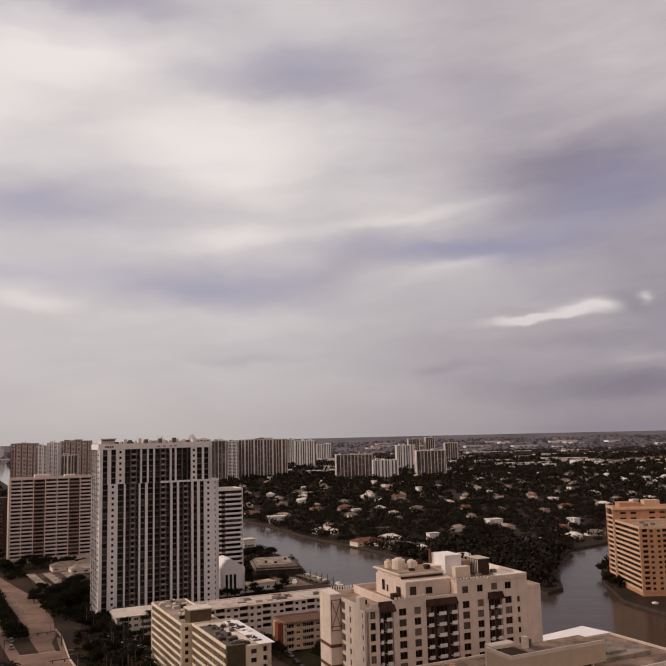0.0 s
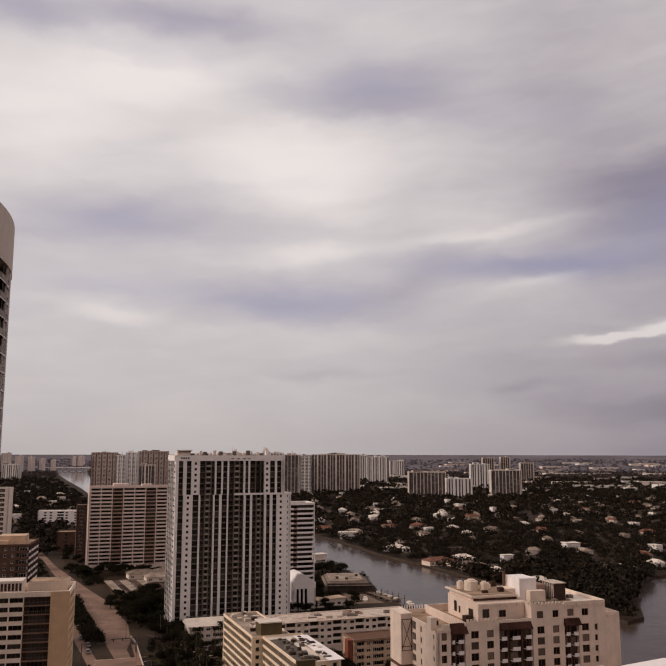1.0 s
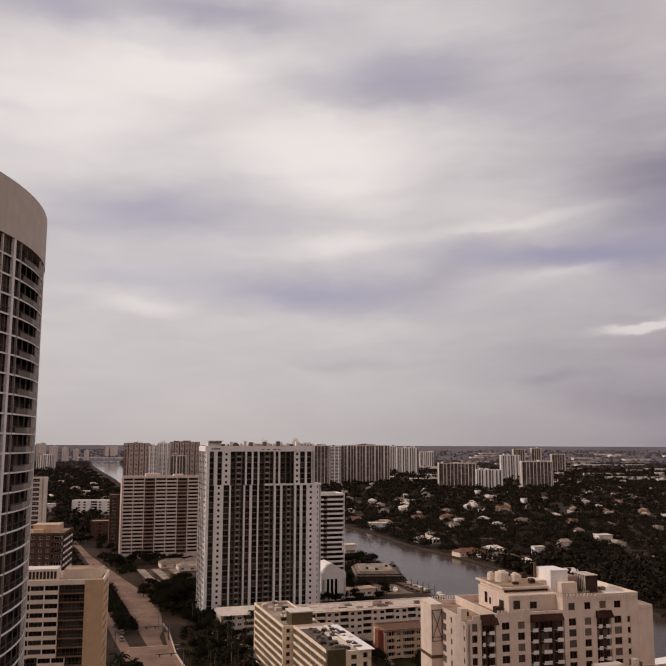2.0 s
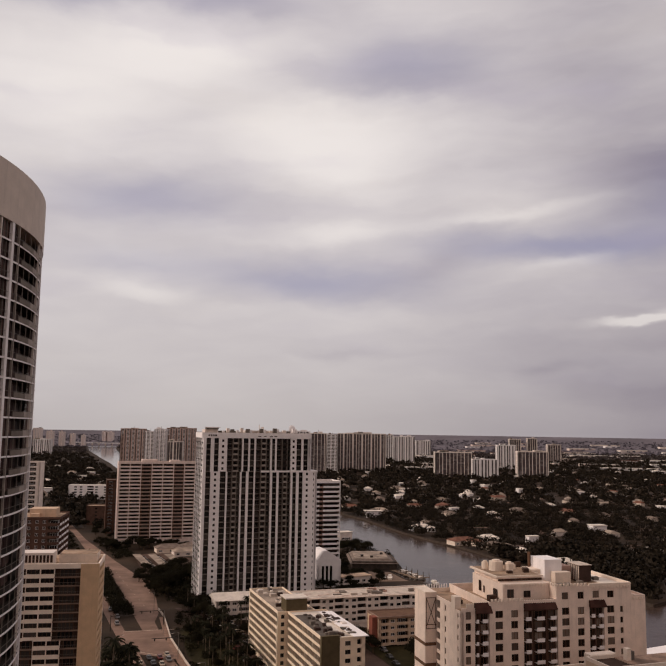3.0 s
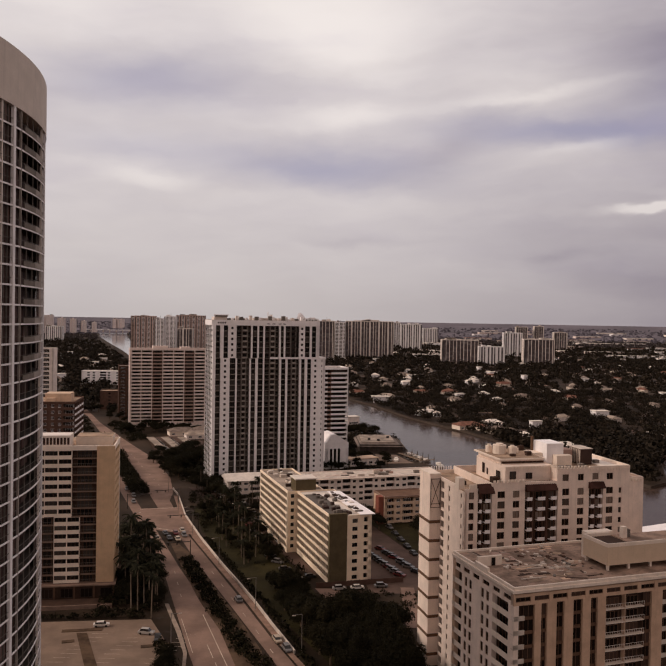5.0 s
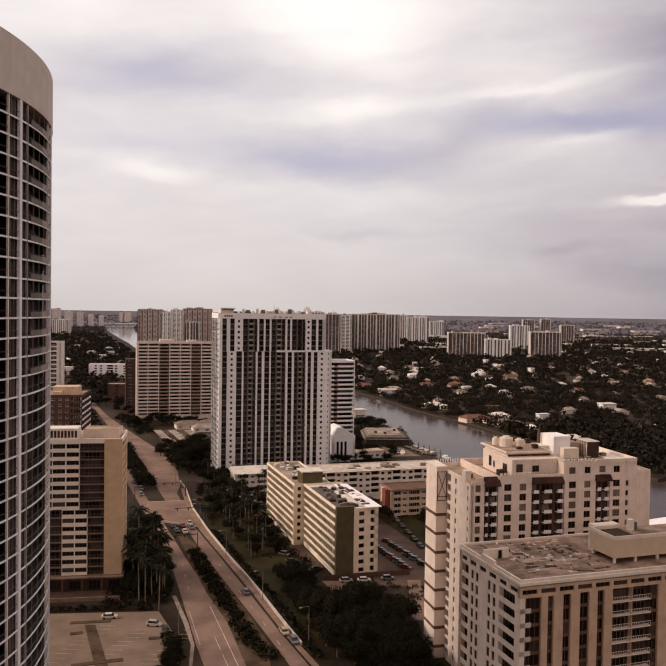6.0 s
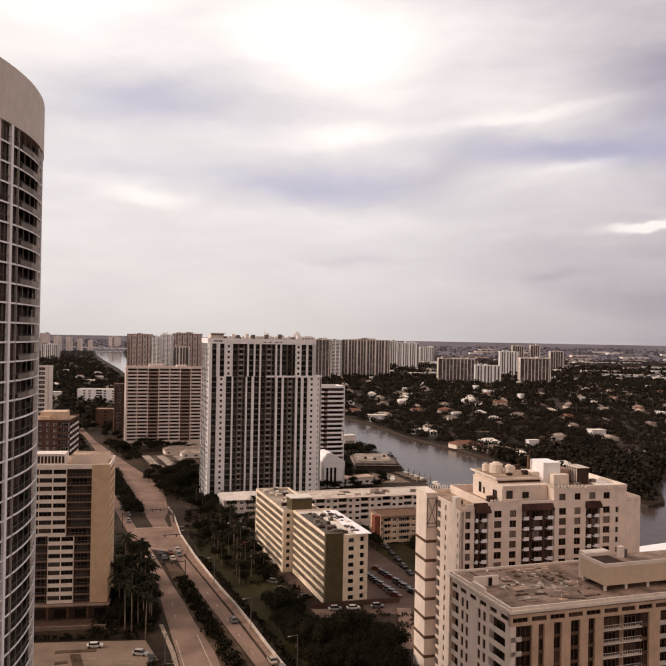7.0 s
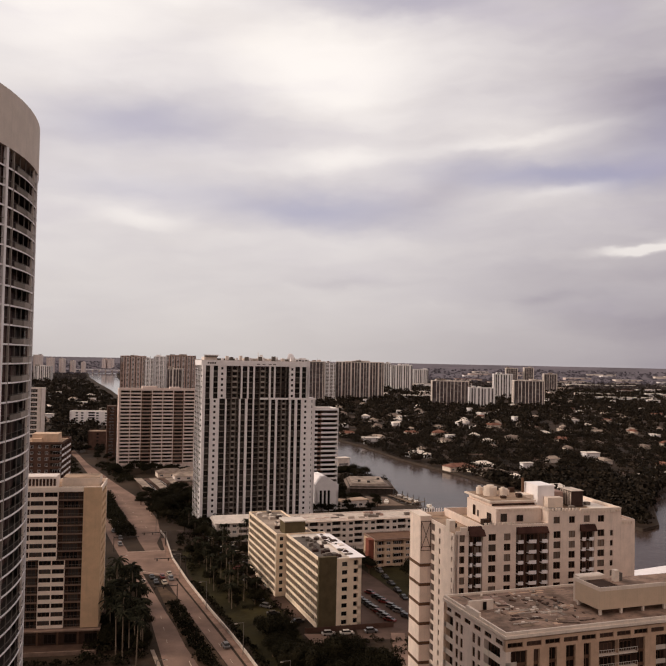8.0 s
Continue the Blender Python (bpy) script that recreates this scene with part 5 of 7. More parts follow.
        part("membrane_patch", Shell().box(0, rnd.uniform(1.5, 6.0), 0, rnd.uniform(0.4, 1.6), -0.02, 0.03, m), rnd.choice((ROOF_GREY, ROOF_BROWN, SLAB_TAN, DARK_BROWN, TAUPE, NEAR_WALL)), b.ob)
    for i in range(90):
        x, y = rnd.uniform(6, 26), min(25.5, max(2.0, rnd.gauss(15, 5)))
        m = pose(x, y, 34.0, 0, 0, rnd.uniform(0, 180))
        lx, ly, h = rnd.uniform(0.2, 1.5), rnd.uniform(0.15, 0.7), rnd.choice((0.06, 0.1, 0.18, 0.3, 0.45))
        part("roof_unit", Shell().box(0, lx, 0, ly, 0, h, m), rnd.choice((ROOF_GREY, SLAB_GREY, BROWN, DARK_BROWN, CONCRETE, CREAM_TRIM)), b.ob)
    for i in range(6):
        x, y = rnd.uniform(4, 20), rnd.uniform(4, 24)
        b.box("pipe", x, x + rnd.uniform(3, 9), y, y + 0.16, 34.02, 34.2, CONCRETE)
    b.done()
    b.settle(0.9, 10.0)


near_block()


# ---- orange block on the far bank ----


def orange_block():
    b = Building("orange_block", 224.5, 418, -8, 44, 30, "orange apartment block with pale balcony bands by the water", "apartment block", wall=ORANGE, frame_mat=BROWN_TRIM, recess=1.2, inner=DARK_BROWN)
    fh, floors = 2.75, 12
    z1 = 2.3 + floors * fh
    z2 = z1 + 7.2
    b.core(0, 44, 0, 37, 0, z1)
    b.core(-1, 48, 37, 49, 0, z2)
    b.facade(b.side("front", 0, 44, 0, 37), 2.3, floors, fh, [("wall", 1.5), ("balc", 3.0, "solid"), ("win", 4, 1.8, 1.3), ("win", 4, 1.8, 1.3), ("balc", 3.0, "solid"), ("wall", 1.5)] * 2 + [("wall", 10)])
    b.facade(b.side("front", -1, 47, 37, 49), z1, 2, 3.2, [("wall", 3.0), ("win", 6, 3.4, 1.3), ("win", 6, 3.4, 1.3), ("wall", 2.0)] * 3)
    b.wall.box(42.8, 44, 0, 37, 0, z1).box(46.8, 48, 37, 49, 0, z2).box(-1, 48, 47.8, 49, 0, z2).box(0.1, 44, 0.2, 29, 0, 2.3)
    # left faces in a paler orange: the light on them is painted in
    wall = b.wall
    b.wall = Shell()
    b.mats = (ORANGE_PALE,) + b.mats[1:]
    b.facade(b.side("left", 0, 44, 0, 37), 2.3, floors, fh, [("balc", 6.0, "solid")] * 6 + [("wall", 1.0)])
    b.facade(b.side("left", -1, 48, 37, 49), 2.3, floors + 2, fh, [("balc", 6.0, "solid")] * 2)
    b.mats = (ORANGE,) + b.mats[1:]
    b.wall = wall
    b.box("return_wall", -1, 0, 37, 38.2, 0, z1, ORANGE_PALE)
    b.roof(0, 44, 0, 37, z1 + 0.3, ROOF_BROWN, 0.9, ORANGE_PALE)
    b.roof(-1, 48, 37, 49, z2 + 0.3, ROOF_BROWN, 0.9, ORANGE_PALE)
    b.box("cornice", -1.8, 48.8, 36.2, 37.0, z2 - 0.6, z2 + 0.4, ORANGE_PALE)
    b.box("penthouse", 4, 16, 39, 47, z2, z2 + 3.4, ORANGE)
    b.box("penthouse", 19, 28, 40, 46, z2, z2 + 4.4, ORANGE_PALE)
    for x, y, h in ((6, 8, 1.4), (12, 14, 1.0), (18, 6, 1.6), (24, 18, 1.2), (31, 9, 1.5), (9, 22, 1.1)):
        b.box("roof_unit", x, x + 2.2, y, y + 2.0, z1 + 0.3, z1 + 0.3 + h, random.choice((CONCRETE, SLAB_GREY, BROWN)))
    b.done()


orange_block()

# ---- trees ----


def leaf_cloud(name, centres, radii, heights, k, leaf, mat, seed):
    """Many crowns of leaf clumps in one mesh: k ragged clumps on each crown."""
    rng = np.random.default_rng(seed)
    n = len(centres)
    d = rng.normal(size=(n, k, 3))
    d[:, :, 2] = np.abs(d[:, :, 2]) * 0.9 - 0.25
    d /= np.linalg.norm(d, axis=2, keepdims=True)
    shell = rng.uniform(0.55, 1.08, (n, k, 1))
    lump = 1 + 0.25 * np.sin(d[:, :, :1] * 5 + rng.uniform(0, 6, (n, 1, 1)))
    size = np.stack([radii, radii, heights], 1)[:, None, :]
    p = centres[:, None, :] + d * shell * lump * size
    nrm = d + rng.normal(size=(n, k, 3)) * 0.55
    nrm /= np.linalg.norm(nrm, axis=2, keepdims=True)
    a = np.cross(nrm, rng.normal(size=(n, k, 3)))
    a /= np.linalg.norm(a, axis=2, keepdims=True)
    c = np.cross(nrm, a)
    s = (radii[:, None, None] * leaf) * rng.uniform(0.6, 1.3, (n, k, 1))
    quad = np.stack([p + a * s, p + c * s * 0.8 + nrm * s * 0.25, p - a * s * 0.9, p - c * s * 0.8 - nrm * s * 0.2], 2).reshape(-1, 3)
    me = bpy.data.meshes.new(name)
    m = n * k
    me.vertices.add(m * 4)
    me.vertices.foreach_set("co", quad.ravel())
    me.loops.add(m * 4)
    me.loops.foreach_set("vertex_index", np.arange(m * 4))
    me.polygons.add(m)
    me.polygons.foreach_set("loop_start", np.arange(m) * 4)
    me.materials.append(mat)
    me.update(calc_edges=True)
    return new(name, me)


def scatter(count, az0, az1, d0, d1, seed):
    rng = np.random.default_rng(seed)
    az = rng.uniform(az0, az1, count)
    dist = np.sqrt(rng.uniform(d0 * d0, d1 * d1, count))
    return az * dist, dist


CLEAR = [CHANNEL, INLET]



# ---- middle distance on the left ----


def plain_block(name, x, y, turn, w, d, floors, fh, bays, label, wall=OFFWHITE, roof=ROOF_GREY, z0=0.5, side=None, frame_mat=WHITE, category="apartment block", single=True):
    b = Building(name, x, y, turn, w, d, label, category, wall=wall, frame_mat=frame_mat)
    z1 = z0 + floors * fh
    b.core(0, w, 0, d, 0, z1)
    k = w / sum(q[1] for q in bays)
    b.facade(b.side("front", 0, w, 0, d), z0, floors, fh, [(q[0], q[1] * k, *q[2:]) for q in bays], single)
    side = side or [("win", 4.0, 1.6, 1.3), ("wall", 2.0), ("win", 4.0, 1.6, 1.3)]
    k = d / sum(q[1] for q in side)
    for which in ("left", "right"):
        b.facade(b.side(which, 0, w, 0, d), z0, floors, fh, [(q[0], q[1] * k, *q[2:]) for q in side], single)
    b.wall.box(0, w, d - 1.3, d, 0, z1).box(0.05, w - 0.05, 0.05, d - 1.3, 0, z0)
    b.roof(0, w, 0, d, z1 + 0.3, roof, 0.6)
    return b, z1


b, z = plain_block("brown_block", -142, 384, 8, 23, 27, 16, 2.88, [("win", 4, 1.4, 1.4), ("win", 4, 1.4, 1.4), ("win", 4, 1.4, 1.4), ("win", 3.5, 1.4, 1.4), ("win", 3.5, 1.4, 1.4), ("balc", 6, "solid")],
                   "brown brick block with a tan roof and white balconies", wall=BROWN, roof=ROOF_BROWN, side=[("balc", 5, "low", WHITE), ("wall", 1.2)] * 4)
b.box("roof_cabin", 8, 20, 6, 16, z, z + 4.2, TAN_PALE)
b.box("roof_cabin", 9, 13, 3, 6, z, z + 2.2, TAN_PALE)
b.done()
b, z = plain_block("pale_block", -226, 640, 5, 11, 14, 17, 3.55, [("balc", 8, "solid"), ("wall", 3)], "slim pale block with white balcony bands", side=[("wall", 14)])
b.done()
b, z = plain_block("low_block", -306, 1019, 3, 48, 14, 5, 3.2, [("wall", 4), ("win", 5, 3, 1.6), ("win", 5, 3, 1.6), ("wall", 3), ("balc", 6, "solid"), ("win", 5, 3, 1.6), ("wall", 3), ("win", 5, 3, 1.6)], "long low white block among trees", wall=WHITE, roof=ROOF_WHITE, single=False)
b.done()
b, z = plain_block("dark_block", -178, 700, GRID, 13, 16, 15, 2.9, [("wall", 1), ("balc", 5, "low"), ("wall", 1), ("balc", 5, "low"), ("wall", 1)], "brown mid-rise block with dark balconies", wall=BROWN)
b.done()
b, z = plain_block("flat_block", -210, 757, 10, 26, 18, 5, 3.2, [("wall", 2), ("win", 4, 2, 1.4), ("win", 4, 2, 1.4), ("wall", 2)], "low brown flat-roofed block among trees", wall=BROWN, roof=ROOF_BROWN, single=False)
b.done()
b, z = plain_block("white_house", 1.5, 476, GRID, 14, 17, 1, 9.5, [("wall", 2.2), ("glaz", 1.3), ("wall", 0.8), ("glaz", 1.3), ("wall", 0.8), ("glaz", 1.3), ("wall", 4.4)], "white gabled house with three tall dark windows by the dock", wall=WHITE, roof=ROOF_WHITE, z0=2.6, side=[("wall", 17)], frame_mat=DARK_FRAME)
z = 15.0
b.box("upper_wall", -0.04, 14.04, -0.06, 17.06, 12.0, z + 0.5, WHITE)
s = Shell()
extrude(s, [(0.2, z + 0.5), (3.5, z + 5.2), (6.0, z + 5.6), (13.8, z + 0.5)], 0, 17)
part("pitched_roof", s, WHITE, b.ob, "", pose(0, 17, 0, 0, 0, -90))
b.done()
b, z = plain_block("low_block", -46, 392, GRID, 22, 14, 3, 2.8, [("wall", 1), ("balc", 5, "solid"), ("win", 4, 2, 1.3), ("balc", 5, "solid"), ("win", 4, 2, 1.3), ("wall", 1)], "white three floor block with pitched white roof")
s = Shell()
extrude(s, [(-1, z + 0.5), (7, z + 3.0), (15, z + 0.5), (15, z + 0.2), (-1, z + 0.2)], -1, 23)
part("pitched_roof", s, ROOF_WHITE, b.ob)
b.done()

# ---- suburb across the water: houses ----


def house_model(name, w, d, h, wing, roof_mat, wall_mat, label, x, y, turn, hip=True):
    """A low house with a hipped or flat roof, an L wing, windows and a door."""
    ob = thing(name, x, y, turn, label, "house", "suburban houses")
    s = Shell().box(-w / 2, w / 2, -d / 2, d / 2, 0, h)
    if wing:
        s.box(w / 2 - wing, w / 2, -d / 2 - wing, -d / 2 + 0.01, 0, h)
    part("wall", s, wall_mat, ob)
    s = Shell()
    o = 0.7
    if hip:
        rise, k = d * 0.22, d * 0.5
        a, c = (w / 2 + o), (d / 2 + o)
        s.v += [(-a, -c, h), (a, -c, h), (a, c, h), (-a, c, h), (-a + k, 0, h + rise), (a - k, 0, h + rise)]
        s.f += [(0, 1, 5, 4), (1, 2, 5), (2, 3, 4, 5), (3, 0, 4), (3, 2, 1, 0)]
        s.m += [0] * 5
        if wing:
            q = wing / 2 + o
            b, cx = len(s.v), w / 2 - wing / 2
            s.v += [(cx - q, -c - wing, h), (cx + q, -c - wing, h), (cx + q, 0, h), (cx - q, 0, h), (cx, -c - wing + q, h + wing * 0.24), (cx, 0, h + wing * 0.24)]
            s.f += [(b, b + 1, b + 4), (b + 1, b + 2, b + 5, b + 4), (b + 3, b, b + 4, b + 5), (b + 3, b + 2, b + 1, b)]
            s.m += [0] * 4
    else:
        s.box(-w / 2 - o, w / 2 + o, -d / 2 - o, d / 2 + o, h, h + 0.5)
    part("roof", s, roof_mat, ob)
    part("window", window_mesh(2.2, 1.3, WHITE, GLASS), None, ob, "", pose(-w / 2 + 1.5, -d / 2 - 0.14, 1.0))
    part("window", window_mesh(2.6, 1.4, WHITE, GLASS), None, ob, "", pose(-0.6, -d / 2 - 0.14, 0.9))
    return ob


HOUSES = [
    house_model("house", 19, 12, 3.4, 7, ROOF_WHITE, WHITE, "white house with a white hipped roof among trees", 96, 750, 20),
    house_model("house", 22, 12, 3.6, 8, TILE_RED, CREAM_TRIM, "cream house with a red clay roof by the seawall", 118, 662, 24),
    house_model("house", 20, 12, 3.4, 7, TILE_TAN, CREAM_TRIM, "cream house with a tan shingle roof among trees", 140, 640, 15),
    house_model("house", 17, 11, 6.2, 0, ROOF_WHITE, WHITE, "two floor white house with a flat roof", 60, 860, 10, hip=False),
    house_model("house", 18, 11, 3.3, 0, ROOF_GREY, OFFWHITE, "pale house with a grey roof among trees", 70, 905, -10),
]
TAKEN = [(96, 750), (118, 662), (140, 640), (60, 860), (70, 905)]
# along the far bank first, then street after street
BANK = ((58, 838), (88, 745), (104, 700), (124, 672), (152, 606), (168, 560), (46, 905), (36, 940), (250, 622), (300, 690), (235, 600), (330, 735))


def place_houses():
    rng = random.Random(21)
    spots = list(BANK)
    for y in np.arange(650, 2300, 34):
        step = 30 + y * 0.012
        for k in range(int(0.62 * y / step)):
            if rng.random() < 0.40:
                spots.append((0.03 * y + k * step + rng.uniform(-8, 8), y + rng.uniform(-10, 10)))
    made = 0
    for x, y in spots:
        if made >= 190:
            break
        ring = [(x + 14 * math.cos(a), y + 14 * math.sin(a)) for a in np.linspace(0, 6.283, 7)[:-1]]
        if any(inside(px, py, CHANNEL) for px, py in ring) or any(math.hypot(x - a, y - b) < 25 for a, b in TAKEN):
            continue
        if y > 1450 and rng.random() < 0.45:
            continue
        TAKEN.append((x, y))
        ob = copy_thing(rng.choice((HOUSES[0], HOUSES[2], HOUSES[3], HOUSES[2], HOUSES[4], HOUSES[4], HOUSES[1] if rng.random() < 0.3 else HOUSES[0])), pose(x, y, 0, 0, 0, rng.choice((0, 90, 180, 270)) + rng.uniform(5, 30)))
        q = rng.uniform(0.55, 0.88)
        ob.scale = (q, q * rng.uniform(0.8, 1.2), rng.uniform(0.85, 1.1))
        made += 1


place_houses()

# ---- woods ----


def woods(name, count, az0, az1, d0, d1, r0, r1, k, leaf, seed, label, area=None, mat=LEAF_FAR, tall=0.85):
    x, y = scatter(count, az0, az1, d0, d1, seed)
    keep = np.ones(len(x), bool)
    for loop in CLEAR:
        keep &= ~inside(x, y, wide(loop, 3))
    for k_in in (1.0, 0.94, 0.88):
        for side in (-9, 9):
            keep &= ~inside(x + side, y, [(px * k_in, py * k_in) for px, py in INLET])
    if area:
        keep &= inside(x, y, area)
    keep &= np.hypot(x, y) < 4560
    spots = np.array(TAKEN)
    near = np.min(np.hypot(x[:, None] - spots[None, :, 0], (y[:, None] - spots[None, :, 1] + 5) * 0.75), axis=1)
    keep &= near > 8.5
    x, y = x[keep], y[keep]
    rng = np.random.default_rng(seed + 1)
    r = rng.uniform(r0, r1, len(x))
    gz = np.maximum(0, (np.hypot(x, y) - 3850) / 1080 * 66)
    c = np.stack([x, y, gz + r * 0.7], 1)
    return tagged(leaf_cloud(name, c, r, r * tall, k, leaf, mat, seed), label, "trees", kind="stuff")


for x, y in ((-150, 640), (-130, 655), (-100, 660), (1, 480), (10, 490)):
    TAKEN.append((x, y))
woods("woods_near", 2250, 0.02, 0.75, 560, 1000, 2.4, 5.8, 140, 0.15, 11, "dark broadleaf trees between suburban houses")
woods("woods_middle", 3600, -0.02, 0.72, 1000, 1900, 3.2, 7.0, 44, 0.27, 12, "dark suburban tree cover with gaps")
woods("woods_far", 2600, -0.4, 0.72, 1900, 2600, 4, 8, 26, 0.32, 13, "far wooded plain below the skyline")
# from here out the crowns wear haze as part of their colour
woods("woods_dim", 3200, -0.4, 0.72, 2600, 3350, 4, 8, 20, 0.36, 17, "half-hazed wooded plain below the skyline", None, LEAF_HALF_HAZE, 0.7)
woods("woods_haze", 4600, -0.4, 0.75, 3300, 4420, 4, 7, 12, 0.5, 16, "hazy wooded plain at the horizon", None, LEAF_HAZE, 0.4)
woods("woods_shore", 2000, -0.42, -0.17, 720, 1900, 3.0, 6.5, 34, 0.32, 14, "dark trees beside the shore road")
PENINSULA = ((128, 606), (150, 543), (172, 465), (180, 444), (190, 455), (222, 530), (260, 602), (200, 640))
woods("woods_point", 900, 0.15, 0.5, 440, 640, 3.5, 6.5, 90, 0.22, 15, "tall dark trees on the point between two canals", PENINSULA)

# streets, drives and dry yards that show between the crowns


def yards():
    rng = random.Random(61)
    s = Shell()
    for i in range(480):
        y = math.sqrt(rng.uniform(560 ** 2, 1900 ** 2))
        x = rng.uniform(0.04, 0.7) * y
        if any(inside(x + a, y + c, CHANNEL) for a in (-24, 0, 24) for c in (-24, 0, 24)):
            continue
        w, d = rng.uniform(7, 30), rng.uniform(5, 14)
        s.box(-w / 2, w / 2, -d / 2, d / 2, -0.1, 0.03 + 0.004 * (i % 9), pose(x, y, 0, 0, 0, rng.choice((10, 100)) + rng.uniform(-12, 12)), rng.choice((0, 0, 1, 2)))
    for i in range(14):
        y = 640 + i * 85
        m = pose(0, y, 0, 0, 0, 6 + (i % 3) * 3)
        for k in range(24):
            x = 0.05 * y + k * 0.027 * y
            p = m @ Vector((x + 0.0135 * y, 0, 0))
            if not any(inside(p.x + a, p.y + c, CHANNEL) for a in (-24, 0, 24) for c in (-24, 0, 24)):
                s.box(x, x + 0.027 * y, -3, 3, -0.1, 0.09, m, 0)
    return tagged(new("yards", s.mesh("yards", DARK_PAVING, GRASS, ASPHALT)), "suburban streets, drives and dry yards between trees", "yards", kind="stuff")


yards()

# pale low buildings and warehouse roofs far out on the plain


def far_sheds():
    rng = random.Random(5)
    base = None
    for i in range(95):
        y = rng.uniform(1900, 4300)
        x = rng.uniform(-0.28 if i % 5 == 0 else 0.1, 0.62) * y
        w, d, h = rng.uniform(30, 150), rng.uniform(15, 40), rng.uniform(4, 9)
        if (-0.33 < x / y < -0.18 and y < 3900) or math.hypot(x, y) > 4400:
            continue
        ob = thing("far_building", x, y, rng.uniform(-10, 25), "low pale building far out among trees", "building", "low buildings on the plain", z=ground_height(x, y))
        part("wall", Shell().box(-w / 2, w / 2, -d / 2, d / 2, -4, h), rng.choice((WHITE, OFFWHITE, PINKWHITE)), ob)
        part("roof", Shell().box(-w / 2 - 0.6, w / 2 + 0.6, -d / 2 - 0.6, d / 2 + 0.6, h, h + 0.7), rng.choice((ROOF_WHITE, ROOF_WHITE, TILE_RED, ROOF_GREY)), ob)


far_sheds()


def far_bridge():
    ob = thing("road_bridge", -1000, 3760, 0, "low white road bridge over the far inlet", "bridge")
    part("deck", Shell().box(-110, 110, -6, 6, 12, 14.5), WHITE, ob)
    for x in range(-90, 100, 30):
        part("pier", Shell().box(x - 1.5, x + 1.5, -5, 5, -3, 12), CONCRETE, ob)


far_bridge()

# ---- near trees ----


def tapered(s, points, r0, r1, sides=7):
    """A tapering limb through points."""
    b = len(s.v)
    for i, p in enumerate(points):
        r = r0 + (r1 - r0) * i / (len(points) - 1)
        s.v += [(p[0] + r * math.cos(a), p[1] + r * math.sin(a), p[2]) for a in np.linspace(0, math.tau, sides + 1)[:-1]]
    for i in range(len(points) - 1):
        for j in range(sides):
            q, e = b + i * sides, (j + 1) % sides
            s.f.append((q + j, q + e, q + sides + e, q + sides + j))
            s.m.append(0)
    return s


def broadleaf(x, y, r, seed):
    """A spreading tree: forked trunk and an uneven crown of leaf clumps."""
    rnd = random.Random(seed)
    ob = thing("broadleaf_tree", x, y, 0, "dense dark green broadleaf tree on the lawn", "tree", "broadleaf trees")
    h = r * 0.7
    s = tapered(Shell(), [(0, 0, 0), (0.1, 0, h * 0.5), (0.0, 0.1, h * 1.1)], r * 0.09, r * 0.05)
    for i in range(4):
        a = i * 1.57 + rnd.uniform(-0.4, 0.4)
        tapered(s, [(0, 0, h * 0.6), (math.cos(a) * r * 0.3, math.sin(a) * r * 0.3, h * 0.95), (math.cos(a) * r * 0.6, math.sin(a) * r * 0.6, h * 1.2)], r * 0.045, r * 0.015, 5)
    part("trunk", s, BARK, ob)
    c, q = [], []
    for i in range(5):
        a = i * 1.26 + rnd.uniform(-0.5, 0.5)
        q.append(rnd.uniform(0.42, 0.62) * r)
        c.append((math.cos(a) * r * 0.45, math.sin(a) * r * 0.45, h * 1.15 + rnd.uniform(-0.05, 0.4) * r))
    crown = leaf_cloud("crown", np.array(c), np.array(q), np.array(q) * 0.8, 1300, 0.072, LEAF, seed + 60)
    crown.parent = ob
    return ob


def palm(x, y, h, seed):
    """A tall palm: slim bent trunk and drooping feathered fronds."""
    rnd = random.Random(seed)
    ob = thing("palm_tree", x, y, 0, "tall dark palm with drooping fronds by the road", "palm tree", "palms along the road")
    lean = rnd.uniform(-0.6, 0.6)
    part("trunk", tapered(Shell(), [(0, 0, 0), (lean * 0.4, 0, h * 0.4), (lean, 0.1, h)], 0.24, 0.15, 7), TRUNK_GREY, ob)
    s = Shell()
    for i in range(18):
        a, up = i * 2.4 + rnd.uniform(-0.2, 0.2), rnd.uniform(-0.3, 1.1)
        ln = rnd.uniform(2.6, 3.8)
        ca, sa = math.cos(a), math.sin(a)
        spine = []
        for j in range(6):
            t = j / 5
            out, z = ln * t * math.cos(up * 0.6), ln * (t * math.sin(up) - 0.65 * t * t)
            spine.append((lean + ca * out, 0.1 + sa * out, h + z))
        for j in range(5):
            p, q = spine[j], spine[j + 1]
            wd = 0.6 * (1 - abs(j - 1.6) / 4.5)
            for side in (-1, 1):
                ox, oy = -sa * wd * side, ca * wd * side
                s.face([p, q, (q[0] + ox, q[1] + oy, q[2] - 0.35), (p[0] + ox * 0.8, p[1] + oy * 0.8, p[2] - 0.3)])
    part("crown", s, LEAF_PALM, ob)
    return ob


def poly_spots(area, count, gap, seed):
    rnd, out = random.Random(seed), []
    xs, ys = [p[0] for p in area], [p[1] for p in area]
    for _ in range(count * 40):
        x, y = rnd.uniform(min(xs), max(xs)), rnd.uniform(min(ys), max(ys))
        if inside(x, y, area) and all(math.hypot(x - a, y - b) > gap for a, b in out):
            out.append((x, y))
            if len(out) == count:
                break
    return out


TREES = [broadleaf(-12, 256, 5.6, 1), broadleaf(10, 234, 6.4, 2), broadleaf(21, 228, 6.0, 3), broadleaf(-1, 226, 6.2, 4)]
